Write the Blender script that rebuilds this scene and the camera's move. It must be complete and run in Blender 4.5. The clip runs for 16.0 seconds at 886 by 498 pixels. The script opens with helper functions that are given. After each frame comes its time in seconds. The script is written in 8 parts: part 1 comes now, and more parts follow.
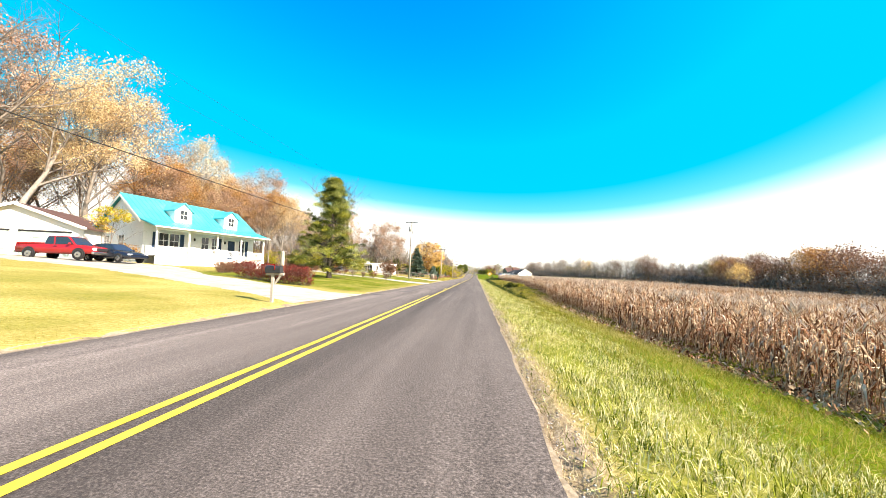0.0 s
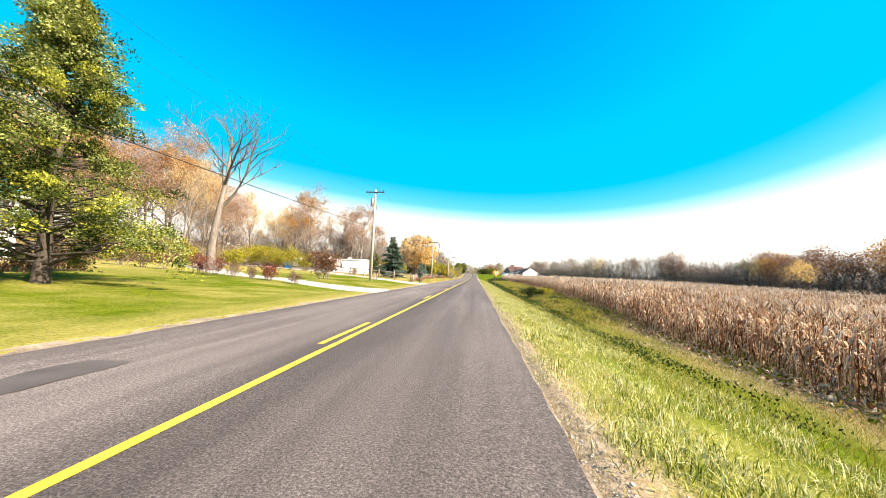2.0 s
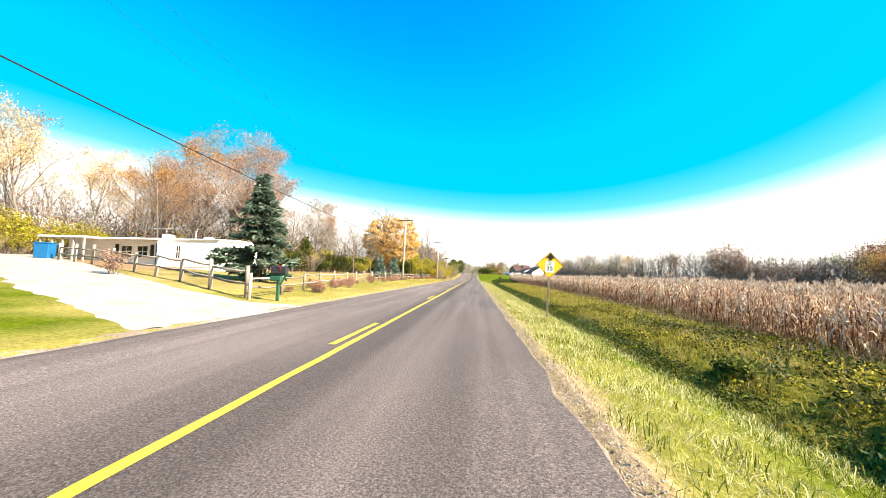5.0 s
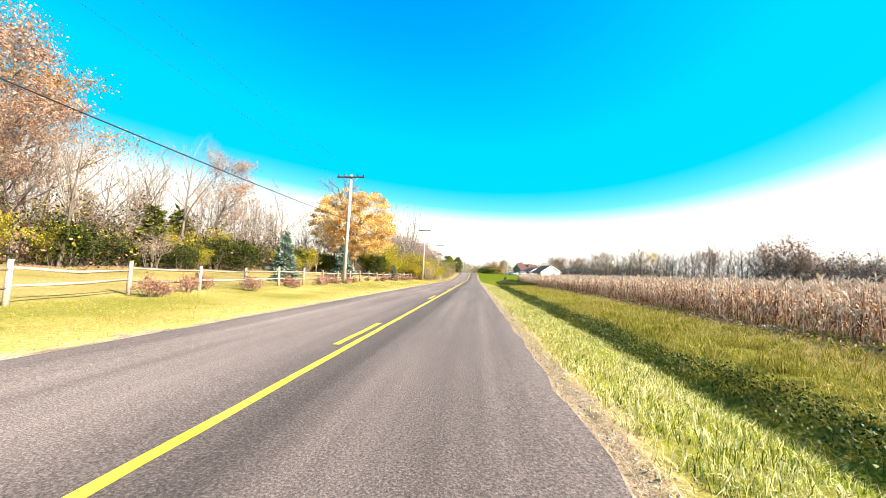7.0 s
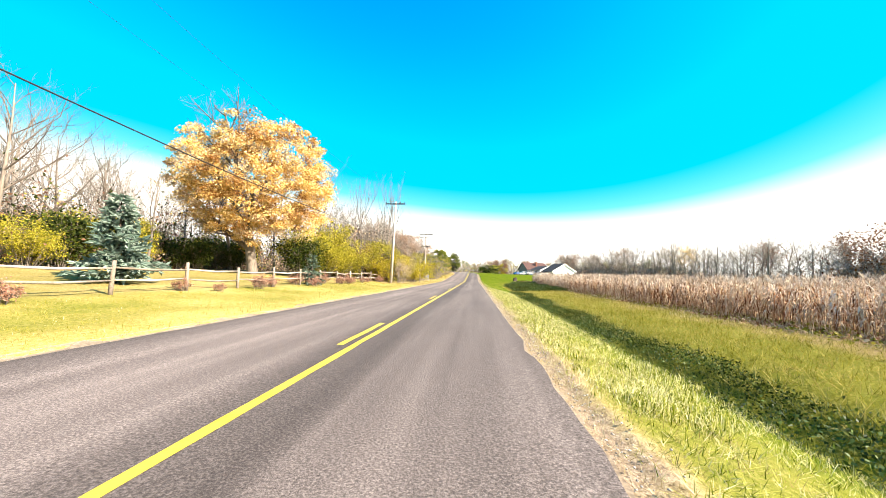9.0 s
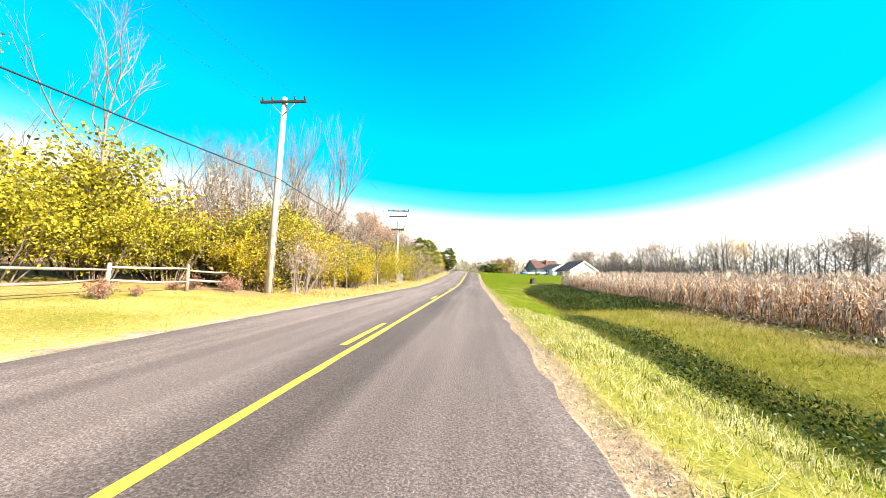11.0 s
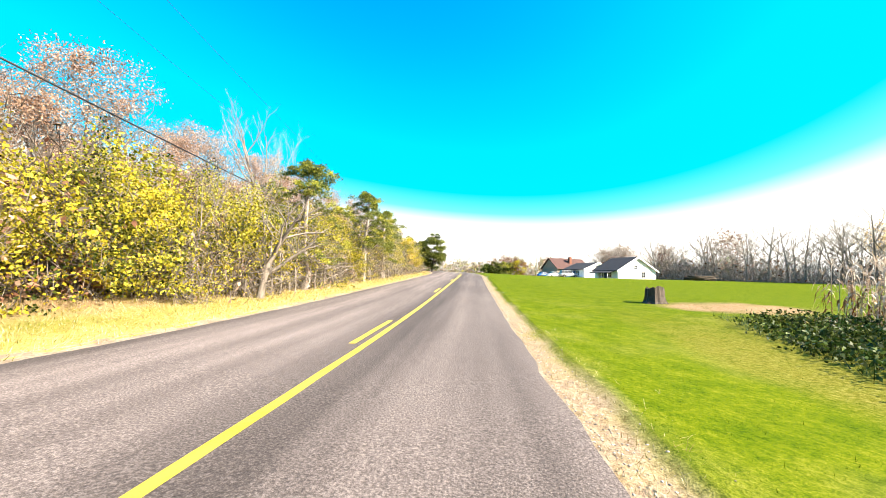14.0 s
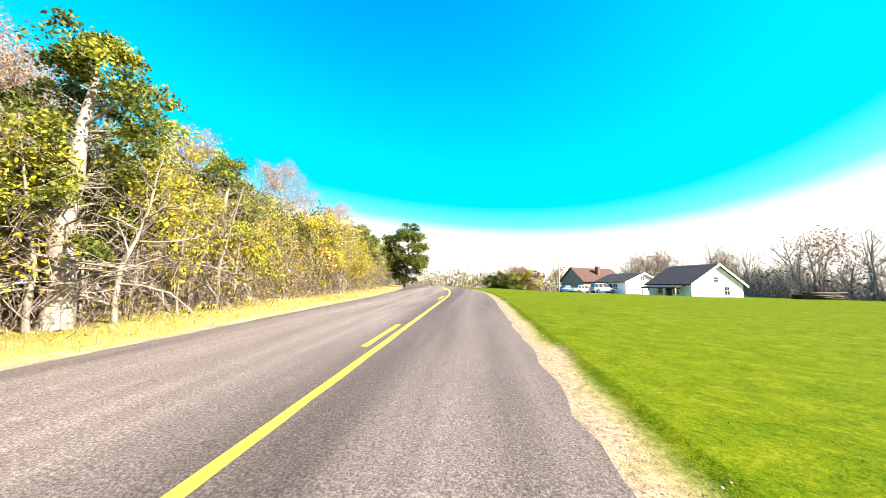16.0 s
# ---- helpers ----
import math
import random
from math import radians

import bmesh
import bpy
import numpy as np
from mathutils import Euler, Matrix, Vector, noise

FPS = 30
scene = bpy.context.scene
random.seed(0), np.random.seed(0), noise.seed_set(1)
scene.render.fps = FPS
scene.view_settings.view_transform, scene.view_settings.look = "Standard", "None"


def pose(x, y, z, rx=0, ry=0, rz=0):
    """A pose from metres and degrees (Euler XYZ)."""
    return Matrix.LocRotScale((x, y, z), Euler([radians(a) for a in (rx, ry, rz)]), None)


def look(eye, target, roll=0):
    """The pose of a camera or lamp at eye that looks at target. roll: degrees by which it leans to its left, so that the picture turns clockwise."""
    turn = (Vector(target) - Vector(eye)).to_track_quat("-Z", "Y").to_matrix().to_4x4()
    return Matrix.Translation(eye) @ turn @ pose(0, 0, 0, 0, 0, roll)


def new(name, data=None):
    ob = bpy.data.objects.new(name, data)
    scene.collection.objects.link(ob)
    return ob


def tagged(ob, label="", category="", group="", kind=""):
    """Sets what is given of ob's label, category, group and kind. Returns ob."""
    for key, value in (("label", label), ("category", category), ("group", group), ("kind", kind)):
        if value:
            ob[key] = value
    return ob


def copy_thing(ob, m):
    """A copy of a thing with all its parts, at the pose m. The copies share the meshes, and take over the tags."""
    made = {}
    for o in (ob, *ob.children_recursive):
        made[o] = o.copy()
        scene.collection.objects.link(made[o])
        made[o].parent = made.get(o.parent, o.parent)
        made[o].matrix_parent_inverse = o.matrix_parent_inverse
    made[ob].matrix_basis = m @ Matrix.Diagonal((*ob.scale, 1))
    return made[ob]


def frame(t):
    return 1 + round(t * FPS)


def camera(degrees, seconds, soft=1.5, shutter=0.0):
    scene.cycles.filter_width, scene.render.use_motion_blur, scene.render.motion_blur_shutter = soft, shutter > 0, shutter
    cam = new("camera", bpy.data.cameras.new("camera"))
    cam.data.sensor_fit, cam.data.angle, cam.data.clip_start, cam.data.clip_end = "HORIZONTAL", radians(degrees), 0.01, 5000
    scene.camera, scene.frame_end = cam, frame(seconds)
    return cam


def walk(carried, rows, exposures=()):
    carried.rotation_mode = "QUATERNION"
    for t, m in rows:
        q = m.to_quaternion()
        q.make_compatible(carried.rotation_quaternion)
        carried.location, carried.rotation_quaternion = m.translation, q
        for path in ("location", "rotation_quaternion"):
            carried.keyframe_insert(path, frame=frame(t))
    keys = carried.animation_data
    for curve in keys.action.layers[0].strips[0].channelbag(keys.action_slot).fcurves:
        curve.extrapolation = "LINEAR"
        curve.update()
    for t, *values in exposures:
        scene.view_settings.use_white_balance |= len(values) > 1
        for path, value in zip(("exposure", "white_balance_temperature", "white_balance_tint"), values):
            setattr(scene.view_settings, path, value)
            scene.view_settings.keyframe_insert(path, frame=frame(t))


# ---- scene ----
# ---- camera and its walk ----
LENS = 100.2          # degrees across the width
SPEED = 12.19         # one forty-foot line cycle a second


def road_z(y):
    """Height of the road: level at first, then a steady climb to a low crest."""
    if y < 168:
        return 0.0
    if y < 186:
        return 0.04 * (y - 168) ** 2 / 36
    if y < 222:
        return 0.36 + 0.04 * (y - 186)
    if y < 262:
        return 1.80 + 0.04 * (y - 222) - 0.04 * (y - 222) ** 2 / 80
    return 2.60


def road_x(y):
    """Sideways place of the centre line: straight, then a bend to the left."""
    return 0.0 if y < 214 else -((y - 214) ** 2) / 190 if y < 300 else -38.9 - (y - 300) * 0.905


# seconds, sideways place, eye height over the road, yaw, pitch, roll
EYES = [
    (0.0, 2.57, 1.22, 5.3, 4.0, 1.5),
    (3.5, 2.32, 1.22, 5.2, 4.0, 1.5),
    (5.0, 2.22, 1.22, 5.2, 4.0, 1.5),
    (9.0, 2.07, 1.22, 5.1, 4.0, 1.5),
    (12.5, 1.97, 1.22, 5.1, 4.0, 1.5),
    (14.0, 1.87, 1.22, 5.1, 4.0, 1.5),
    (16.0, 1.67, 1.22, 5.2, 4.0, 1.5),
]


def eye_row(t):
    for a, b in zip(EYES, EYES[1:]):
        if t <= b[0]:
            k = (t - a[0]) / (b[0] - a[0])
            return [p + (q - p) * k for p, q in zip(a[1:], b[1:])]
    return list(EYES[-1][1:])


def eye_pose(t):
    x, h, yaw, pitch, roll = eye_row(t)
    y = SPEED * t
    slope = math.degrees(math.atan((road_z(y + 1.6) - road_z(y - 0.4)) / 2.0))
    return (pose(x, y, road_z(y) + h) @ pose(0, 0, 0, 0, 0, yaw) @ pose(0, 0, 0, 90 + pitch + slope) @ pose(0, 0, 0, 0, 0, roll))


cam = camera(LENS, 16.0, soft=0.75, shutter=0.0)
walk(cam, [(i * 0.5, eye_pose(i * 0.5)) for i in range(33)], exposures=[(0.0, 2.03), (1.5, 1.97), (3.0, 2.02), (6.0, 2.10), (10.0, 2.27), (16.0, 2.40)])

# ---- world and sun ----
SUN_AZ, SUN_EL = -20.0, 35.0   # degrees from +x towards +y, and above the horizon
world = bpy.data.worlds.new("world")
scene.world = world
world.use_nodes = True
wn = world.node_tree.nodes
wl = world.node_tree.links
wn.clear()
sky = wn.new("ShaderNodeTexSky")
sky.sky_type = "NISHITA"
sky.sun_disc = False
sky.sun_elevation = radians(SUN_EL)
sky.sun_rotation = radians(90.0 - SUN_AZ)
sky.altitude = 200
sky.air_density, sky.dust_density, sky.ozone_density = 1.0, 1.2, 1.5
# a clear, strongly coloured sky that pales fast towards the horizon and the sun
split = wn.new("ShaderNodeSeparateColor")
level = wn.new("ShaderNodeMath")
level.operation = "MULTIPLY"
level.inputs[1].default_value = 0.25
depth = wn.new("ShaderNodeValToRGB")
de = depth.color_ramp.elements
de[0].position, de[0].color = 0.20, (0.0, 0.15, 0.48, 1)
de[1].position, de[1].color = 0.78, (0.80, 0.775, 0.70, 1)
for at, tone in ((0.275, (0.0, 0.24, 0.50)), (0.36, (0.0, 0.31, 0.52)), (0.50, (0.0, 0.32, 0.53)), (0.60, (0.08, 0.40, 0.58)), (0.68, (0.42, 0.62, 0.68))):
    de.new(at).color = (*tone, 1)
back = wn.new("ShaderNodeBackground")
back.inputs["Strength"].default_value = 0.545
wo = wn.new("ShaderNodeOutputWorld")
wl.new(sky.outputs[0], split.inputs[0])
wl.new(split.outputs[0], level.inputs[0])
wl.new(level.outputs[0], depth.inputs[0])
wl.new(depth.outputs[0], back.inputs["Color"])
wl.new(back.outputs[0], wo.inputs["Surface"])

sun_data = bpy.data.lights.new("sun", "SUN")
sun_data.energy, sun_data.angle, sun_data.color = 5.0, radians(0.55), (1.0, 0.85, 0.68)
sun = new("sun", sun_data)
ca, sa, ce, se = math.cos(radians(SUN_AZ)), math.sin(radians(SUN_AZ)), math.cos(radians(SUN_EL)), math.sin(radians(SUN_EL))
sun.matrix_world = look((60 * ca * ce, 60 * sa * ce + 80, 60 * se), (0, 80, 0))

# ---- materials ----
def material(name, stops, scale=4.0, rough=0.8, bump=0.3, fine=60.0, metal=0.0, per_object=0.0, per_island=0.0, translucent=0.0, spec=0.3, stretch=(1, 1, 1), bump_scale=None, contrast=(0.3, 0.7), tone=0.57):
    """A surface with stains at one scale and grain at another. stops: colours from dark to light."""
    m = bpy.data.materials.new(name)
    m.use_nodes = True
    nt = m.node_tree
    n, l = nt.nodes, nt.links
    b = n["Principled BSDF"]
    b.inputs["Roughness"].default_value = rough
    b.inputs["Metallic"].default_value = metal
    b.inputs["Specular IOR Level"].default_value = spec
    tc = n.new("ShaderNodeTexCoord")
    mp = n.new("ShaderNodeMapping")
    mp.inputs["Scale"].default_value = stretch
    l.new(tc.outputs["Object"], mp.inputs["Vector"])
    big = n.new("ShaderNodeTexNoise")
    big.inputs["Scale"].default_value = scale
    big.inputs["Detail"].default_value = 6
    small = n.new("ShaderNodeTexNoise")
    small.inputs["Scale"].default_value = fine
    small.inputs["Detail"].default_value = 3
    l.new(mp.outputs[0], big.inputs["Vector"])
    l.new(mp.outputs[0], small.inputs["Vector"])
    mix = n.new("ShaderNodeMath")
    mix.operation = "MULTIPLY_ADD"
    mix.inputs[1].default_value = 0.45
    l.new(small.outputs[0], mix.inputs[0])
    half = n.new("ShaderNodeMath")
    half.operation = "MULTIPLY"
    half.inputs[1].default_value = 0.55
    l.new(big.outputs[0], half.inputs[0])
    l.new(half.outputs[0], mix.inputs[2])
    last = mix.outputs[0]
    for amount, node, socket in ((per_object, "ShaderNodeObjectInfo", "Random"), (per_island, "ShaderNodeNewGeometry", "Random Per Island")):
        if amount:
            info = n.new(node)
            add = n.new("ShaderNodeMath")
            add.operation = "MULTIPLY_ADD"
            add.inputs[1].default_value = amount
            l.new(info.outputs[socket], add.inputs[0])
            l.new(last, add.inputs[2])
            sub = n.new("ShaderNodeMath")
            sub.operation = "SUBTRACT"
            sub.inputs[1].default_value = amount * 0.5
            l.new(add.outputs[0], sub.inputs[0])
            last = sub.outputs[0]
    ramp = n.new("ShaderNodeValToRGB")
    e = ramp.color_ramp.elements
    lo, hi = contrast
    stops = [tuple(c * tone for c in stop) for stop in stops]
    e[0].position, e[0].color = lo, (*stops[0], 1)
    e[1].position, e[1].color = hi, (*stops[-1], 1)
    for i, c in enumerate(stops[1:-1]):
        x = e.new(lo + (hi - lo) * (i + 1) / (len(stops) - 1))
        x.color = (*c, 1)
    l.new(last, ramp.inputs[0])
    l.new(ramp.outputs[0], b.inputs["Base Color"])
    if bump:
        bp = n.new("ShaderNodeBump")
        bp.inputs["Strength"].default_value = bump
        bp.inputs["Distance"].default_value = bump_scale or 0.02
        l.new(mix.outputs[0], bp.inputs["Height"])
        l.new(bp.outputs[0], b.inputs["Normal"])
    if translucent:
        out = n["Material Output"]
        tr = n.new("ShaderNodeBsdfTranslucent")
        l.new(ramp.outputs[0], tr.inputs["Color"])
        ms = n.new("ShaderNodeMixShader")
        ms.inputs[0].default_value = translucent
        l.new(b.outputs[0], ms.inputs[1])
        l.new(tr.outputs[0], ms.inputs[2])
        l.new(ms.outputs[0], out.inputs["Surface"])
    return m


def glass(name, tint):
    m = bpy.data.materials.new(name)
    m.use_nodes = True
    b = m.node_tree.nodes["Principled BSDF"]
    b.inputs["Base Color"].default_value = (*tint, 1)
    b.inputs["Roughness"].default_value = 0.05
    b.inputs["Specular IOR Level"].default_value = 0.8
    return m


def asphalt():
    """Worn surface: fine aggregate, streaks along the traffic, darker band beside the centre marking."""
    m = bpy.data.materials.new("asphalt")
    m.use_nodes = True
    n, l = m.node_tree.nodes, m.node_tree.links
    b = n["Principled BSDF"]
    b.inputs["Roughness"].default_value = 0.88
    b.inputs["Specular IOR Level"].default_value = 0.2
    tc = n.new("ShaderNodeTexCoord")

    def nz(scale, stretch, detail):
        mp = n.new("ShaderNodeMapping")
        mp.inputs["Scale"].default_value = stretch
        t = n.new("ShaderNodeTexNoise")
        t.inputs["Scale"].default_value = scale
        t.inputs["Detail"].default_value = detail
        l.new(tc.outputs["Object"], mp.inputs["Vector"])
        l.new(mp.outputs[0], t.inputs["Vector"])
        return t.outputs[0]

    def math_(op, a, c):
        k = n.new("ShaderNodeMath")
        k.operation = op
        for i, s in enumerate((a, c)):
            if isinstance(s, (int, float)):
                k.inputs[i].default_value = s
            else:
                l.new(s, k.inputs[i])
        return k.outputs[0]

    grain, speck, streak, blotch = nz(50, (1, 1, 1), 4), nz(130, (1, 1, 1), 2), nz(2.4, (1, 0.03, 1), 5), nz(0.35, (1, 0.4, 1), 4)
    sep = n.new("ShaderNodeSeparateXYZ")
    l.new(tc.outputs["Object"], sep.inputs[0])
    lane = n.new("ShaderNodeValToRGB")
    e = lane.color_ramp.elements
    e[0].position, e[0].color = 0.0, (0.62, 0.62, 0.62, 1)
    e[1].position, e[1].color = 1.0, (0.75, 0.75, 0.75, 1)
    for p, c in ((0.08, 1.10), (0.17, 1.30), (0.25, 1.12), (0.33, 1.22), (0.45, 1.0), (0.51, 0.66), (0.60, 0.56), (0.66, 0.84), (0.74, 0.92), (0.82, 0.80), (0.9, 0.92)):
        e.new(p).color = (c, c, c, 1)
    l.new(math_("ADD", math_("MULTIPLY", sep.outputs[0], 0.139), math_("ADD", 0.52, math_("MULTIPLY", math_("SUBTRACT", streak, 0.5), 0.06))), lane.inputs[0])
    tone = math_("ADD", math_("MULTIPLY", grain, 0.40), math_("ADD", math_("MULTIPLY", speck, 0.34), math_("ADD", math_("MULTIPLY", streak, 0.16), math_("MULTIPLY", blotch, 0.10))))
    ramp = n.new("ShaderNodeValToRGB")
    r = ramp.color_ramp.elements
    r[0].position, r[0].color = 0.36, (0.0269, 0.0227, 0.0210, 1)
    r[1].position, r[1].color = 0.66, (0.2604, 0.2201, 0.2016, 1)
    r.new(0.5).color = (0.0974, 0.0806, 0.0739, 1)
    l.new(tone, ramp.inputs[0])
    mx = n.new("ShaderNodeMix")
    mx.data_type, mx.blend_type = "RGBA", "MULTIPLY"
    mx.inputs[0].default_value = 1.0
    l.new(ramp.outputs[0], mx.inputs[6])
    l.new(lane.outputs[0], mx.inputs[7])
    l.new(mx.outputs[2], b.inputs["Base Color"])
    bp = n.new("ShaderNodeBump")
    bp.inputs["Strength"].default_value = 0.7
    bp.inputs["Distance"].default_value = 0.012
    l.new(grain, bp.inputs["Height"])
    l.new(bp.outputs[0], b.inputs["Normal"])
    return m


ASPHALT = asphalt()
PATCH = material("asphalt_patch", [(0.08, 0.068, 0.062), (0.16, 0.135, 0.122)], scale=2, fine=60, rough=0.8, bump=0.6, bump_scale=0.01)
YELLOW = material("yellow_paint", [(0.42, 0.30, 0.02), (0.72, 0.55, 0.03), (0.78, 0.62, 0.06)], scale=3, fine=50, rough=0.6, bump=0.3, bump_scale=0.005, contrast=(0.2, 0.5))
GRAVEL = material("gravel", [(0.30, 0.27, 0.23), (0.52, 0.48, 0.42), (0.72, 0.68, 0.62)], scale=1.2, fine=28, rough=0.95, bump=1.0, bump_scale=0.03)
SHOULDER = material("shoulder_gravel", [(0.14, 0.10, 0.07), (0.36, 0.28, 0.19), (0.60, 0.50, 0.37)], scale=1.5, fine=22, rough=0.95, bump=1.0, bump_scale=0.03)
GRASS_DRY = material("verge_grass", [(0.09, 0.125, 0.006), (0.30, 0.34, 0.028), (0.60, 0.57, 0.15), (0.86, 0.80, 0.46)], scale=0.8, fine=5, rough=0.7, bump=0, per_island=0.55, translucent=0.25, spec=0.05, tone=0.72)
GRASS_LUSH = material("lawn_grass", [(0.036, 0.074, 0.001), (0.088, 0.148, 0.002), (0.165, 0.22, 0.008)], scale=0.4, fine=3, rough=0.8, bump=0, per_island=0.5, translucent=0.25, spec=0.03)
GRASS_YELLOW = material("yellowing_grass", [(0.22, 0.22, 0.015), (0.46, 0.41, 0.05), (0.66, 0.56, 0.18)], scale=0.4, fine=3, rough=0.8, bump=0, per_island=0.5, translucent=0.25, spec=0.05)
GRASS_STRAW = material("straw_grass", [(0.26, 0.20, 0.08), (0.50, 0.42, 0.20), (0.72, 0.63, 0.42)], scale=0.6, fine=4, rough=0.8, bump=0, per_island=0.6, translucent=0.25, spec=0.05, tone=0.75)
GRASS_OLIVE = material("rough_ditch_grass", [(0.12, 0.12, 0.008), (0.29, 0.265, 0.03), (0.50, 0.42, 0.14)], scale=0.5, fine=3, rough=0.8, bump=0, per_island=0.45, translucent=0.25, spec=0.05, tone=0.75)
BARK = material("bark", [(0.09, 0.07, 0.055), (0.24, 0.20, 0.165), (0.42, 0.37, 0.31)], scale=2, fine=14, rough=0.9, bump=0.8, stretch=(1, 1, 0.25), per_object=0.2)
BARK_PALE = material("pale_bark", [(0.14, 0.115, 0.095), (0.32, 0.28, 0.24), (0.52, 0.47, 0.42)], scale=2, fine=14, rough=0.9, bump=0.8, stretch=(1, 1, 0.25), per_object=0.2)
# for dark trunks and logs; also stands in for shade inside woods
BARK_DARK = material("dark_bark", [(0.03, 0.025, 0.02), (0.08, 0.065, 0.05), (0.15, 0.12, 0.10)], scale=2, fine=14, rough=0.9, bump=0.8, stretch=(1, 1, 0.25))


def leaves(name, stops, tr=0.35, tone=0.68):
    return material(name, stops, tone=tone, scale=0.25, fine=2, rough=0.7, bump=0, per_island=0.7, translucent=tr, spec=0.08, contrast=(0.15, 0.85))


LEAF_ORANGE = leaves("orange_leaves", [(0.30, 0.12, 0.035), (0.52, 0.27, 0.085), (0.68, 0.44, 0.17)])
LEAF_YELLOW = leaves("yellow_leaves", [(0.58, 0.32, 0.07), (0.84, 0.58, 0.19), (0.95, 0.78, 0.40)], tone=0.81)
LEAF_GOLD = leaves("deep_gold_leaves", [(0.17, 0.14, 0.01), (0.43, 0.355, 0.022), (0.74, 0.61, 0.06)], tone=0.80)
LEAF_TAN = leaves("tan_leaves", [(0.26, 0.14, 0.085), (0.48, 0.30, 0.20), (0.68, 0.50, 0.37)])
LEAF_PALE = leaves("pale_peach_leaves", [(0.40, 0.26, 0.14), (0.66, 0.49, 0.26), (0.84, 0.70, 0.40)], tone=0.79)
LEAF_OLIVE = leaves("yellow_green_leaves", [(0.09, 0.095, 0.008), (0.30, 0.28, 0.018), (0.64, 0.55, 0.07)], tone=0.86)
LEAF_BROWN = leaves("brown_leaves", [(0.12, 0.05, 0.03), (0.24, 0.12, 0.07), (0.36, 0.22, 0.13)])
LEAF_RUST = leaves("dry_pinkish_leaves", [(0.30, 0.12, 0.08), (0.50, 0.26, 0.18), (0.64, 0.42, 0.30)])
LEAF_RED = leaves("red_leaves", [(0.11, 0.014, 0.012), (0.21, 0.036, 0.028), (0.30, 0.07, 0.05)], tr=0.25)
NEEDLE_GREEN = leaves("pine_needles", [(0.06, 0.09, 0.014), (0.22, 0.27, 0.05), (0.48, 0.50, 0.14)], tr=0.45, tone=0.51)
NEEDLE_BLUE = leaves("spruce_needles", [(0.045, 0.085, 0.05), (0.14, 0.21, 0.15), (0.36, 0.45, 0.36)], tr=0.3)
NEEDLE_PINE = leaves("bright_pine_needles", [(0.13, 0.18, 0.035), (0.40, 0.46, 0.12), (0.70, 0.71, 0.32)], tr=0.5, tone=0.83)
NEEDLE_PALE = leaves("pale_spruce_needles", [(0.08, 0.14, 0.10), (0.22, 0.32, 0.26), (0.45, 0.55, 0.48)], tr=0.2)
NEEDLE_OLIVE = leaves("cedar_needles", [(0.12, 0.15, 0.014), (0.36, 0.37, 0.04), (0.60, 0.56, 0.10)], tr=0.45, tone=0.84)
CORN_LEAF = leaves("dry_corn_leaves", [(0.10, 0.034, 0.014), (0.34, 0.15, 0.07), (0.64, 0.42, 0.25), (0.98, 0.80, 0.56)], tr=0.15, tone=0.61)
CORN_TOP = leaves("pale_corn_tops", [(0.42, 0.29, 0.20), (0.70, 0.56, 0.43), (0.88, 0.79, 0.67)], tr=0.25, tone=0.61)
# dark green foliage; among weeds and undergrowth its depth includes painted shade
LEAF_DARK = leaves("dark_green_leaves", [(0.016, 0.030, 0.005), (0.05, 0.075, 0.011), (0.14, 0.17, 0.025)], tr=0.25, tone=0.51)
POLE_WOOD = material("weathered_pole_wood", [(0.20, 0.17, 0.14), (0.42, 0.38, 0.33), (0.56, 0.52, 0.46)], scale=1.5, fine=20, rough=0.9, bump=0.5, stretch=(1, 1, 0.1), per_object=0.15, tone=0.87)
OLD_WOOD = material("grey_rail_wood", [(0.16, 0.13, 0.10), (0.32, 0.27, 0.22), (0.50, 0.44, 0.38)], scale=1.5, fine=20, rough=0.9, bump=0.5, per_object=0.3, tone=0.79)
ARM_WOOD = material("dark_crossarm_wood", [(0.03, 0.028, 0.028), (0.09, 0.08, 0.075)], scale=2, fine=20, rough=0.85, bump=0.3)
METAL_GREY = material("grey_metal", [(0.30, 0.31, 0.32), (0.45, 0.46, 0.47)], scale=2, fine=30, rough=0.5, bump=0.1, metal=0.3)
METAL_DARK = material("dark_metal", [(0.03, 0.03, 0.035), (0.07, 0.07, 0.075)], scale=2, fine=30, rough=0.5, bump=0.1, metal=0.3)
CABLE = material("black_cable", [(0.012, 0.012, 0.013), (0.03, 0.03, 0.03)], scale=2, rough=0.6, bump=0)
WHITE_SIDING = material("white_siding", [(0.66, 0.66, 0.66), (0.80, 0.80, 0.79)], scale=0.8, fine=12, rough=0.7, bump=0.1, tone=1.0)
WHITE_TRIM = material("white_paint", [(0.72, 0.72, 0.71), (0.82, 0.82, 0.81)], scale=2, fine=20, rough=0.5, bump=0.05, tone=1.0)
TEAL_ROOF = material("teal_metal_roof", [(0.03, 0.24, 0.30), (0.05, 0.34, 0.40), (0.09, 0.42, 0.47)], scale=0.6, fine=10, rough=0.35, bump=0.05, metal=0.1, spec=0.5, tone=1.0)
DARK_ROOF = material("dark_shingles", [(0.025, 0.025, 0.03), (0.06, 0.06, 0.068)], scale=1.5, fine=15, rough=0.9, bump=0.4)
BROWN_ROOF = material("brown_shingles", [(0.08, 0.04, 0.035), (0.16, 0.09, 0.08)], scale=1.5, fine=15, rough=0.9, bump=0.4)
WINDOW_GLASS = glass("window_glass", (0.02, 0.025, 0.03))
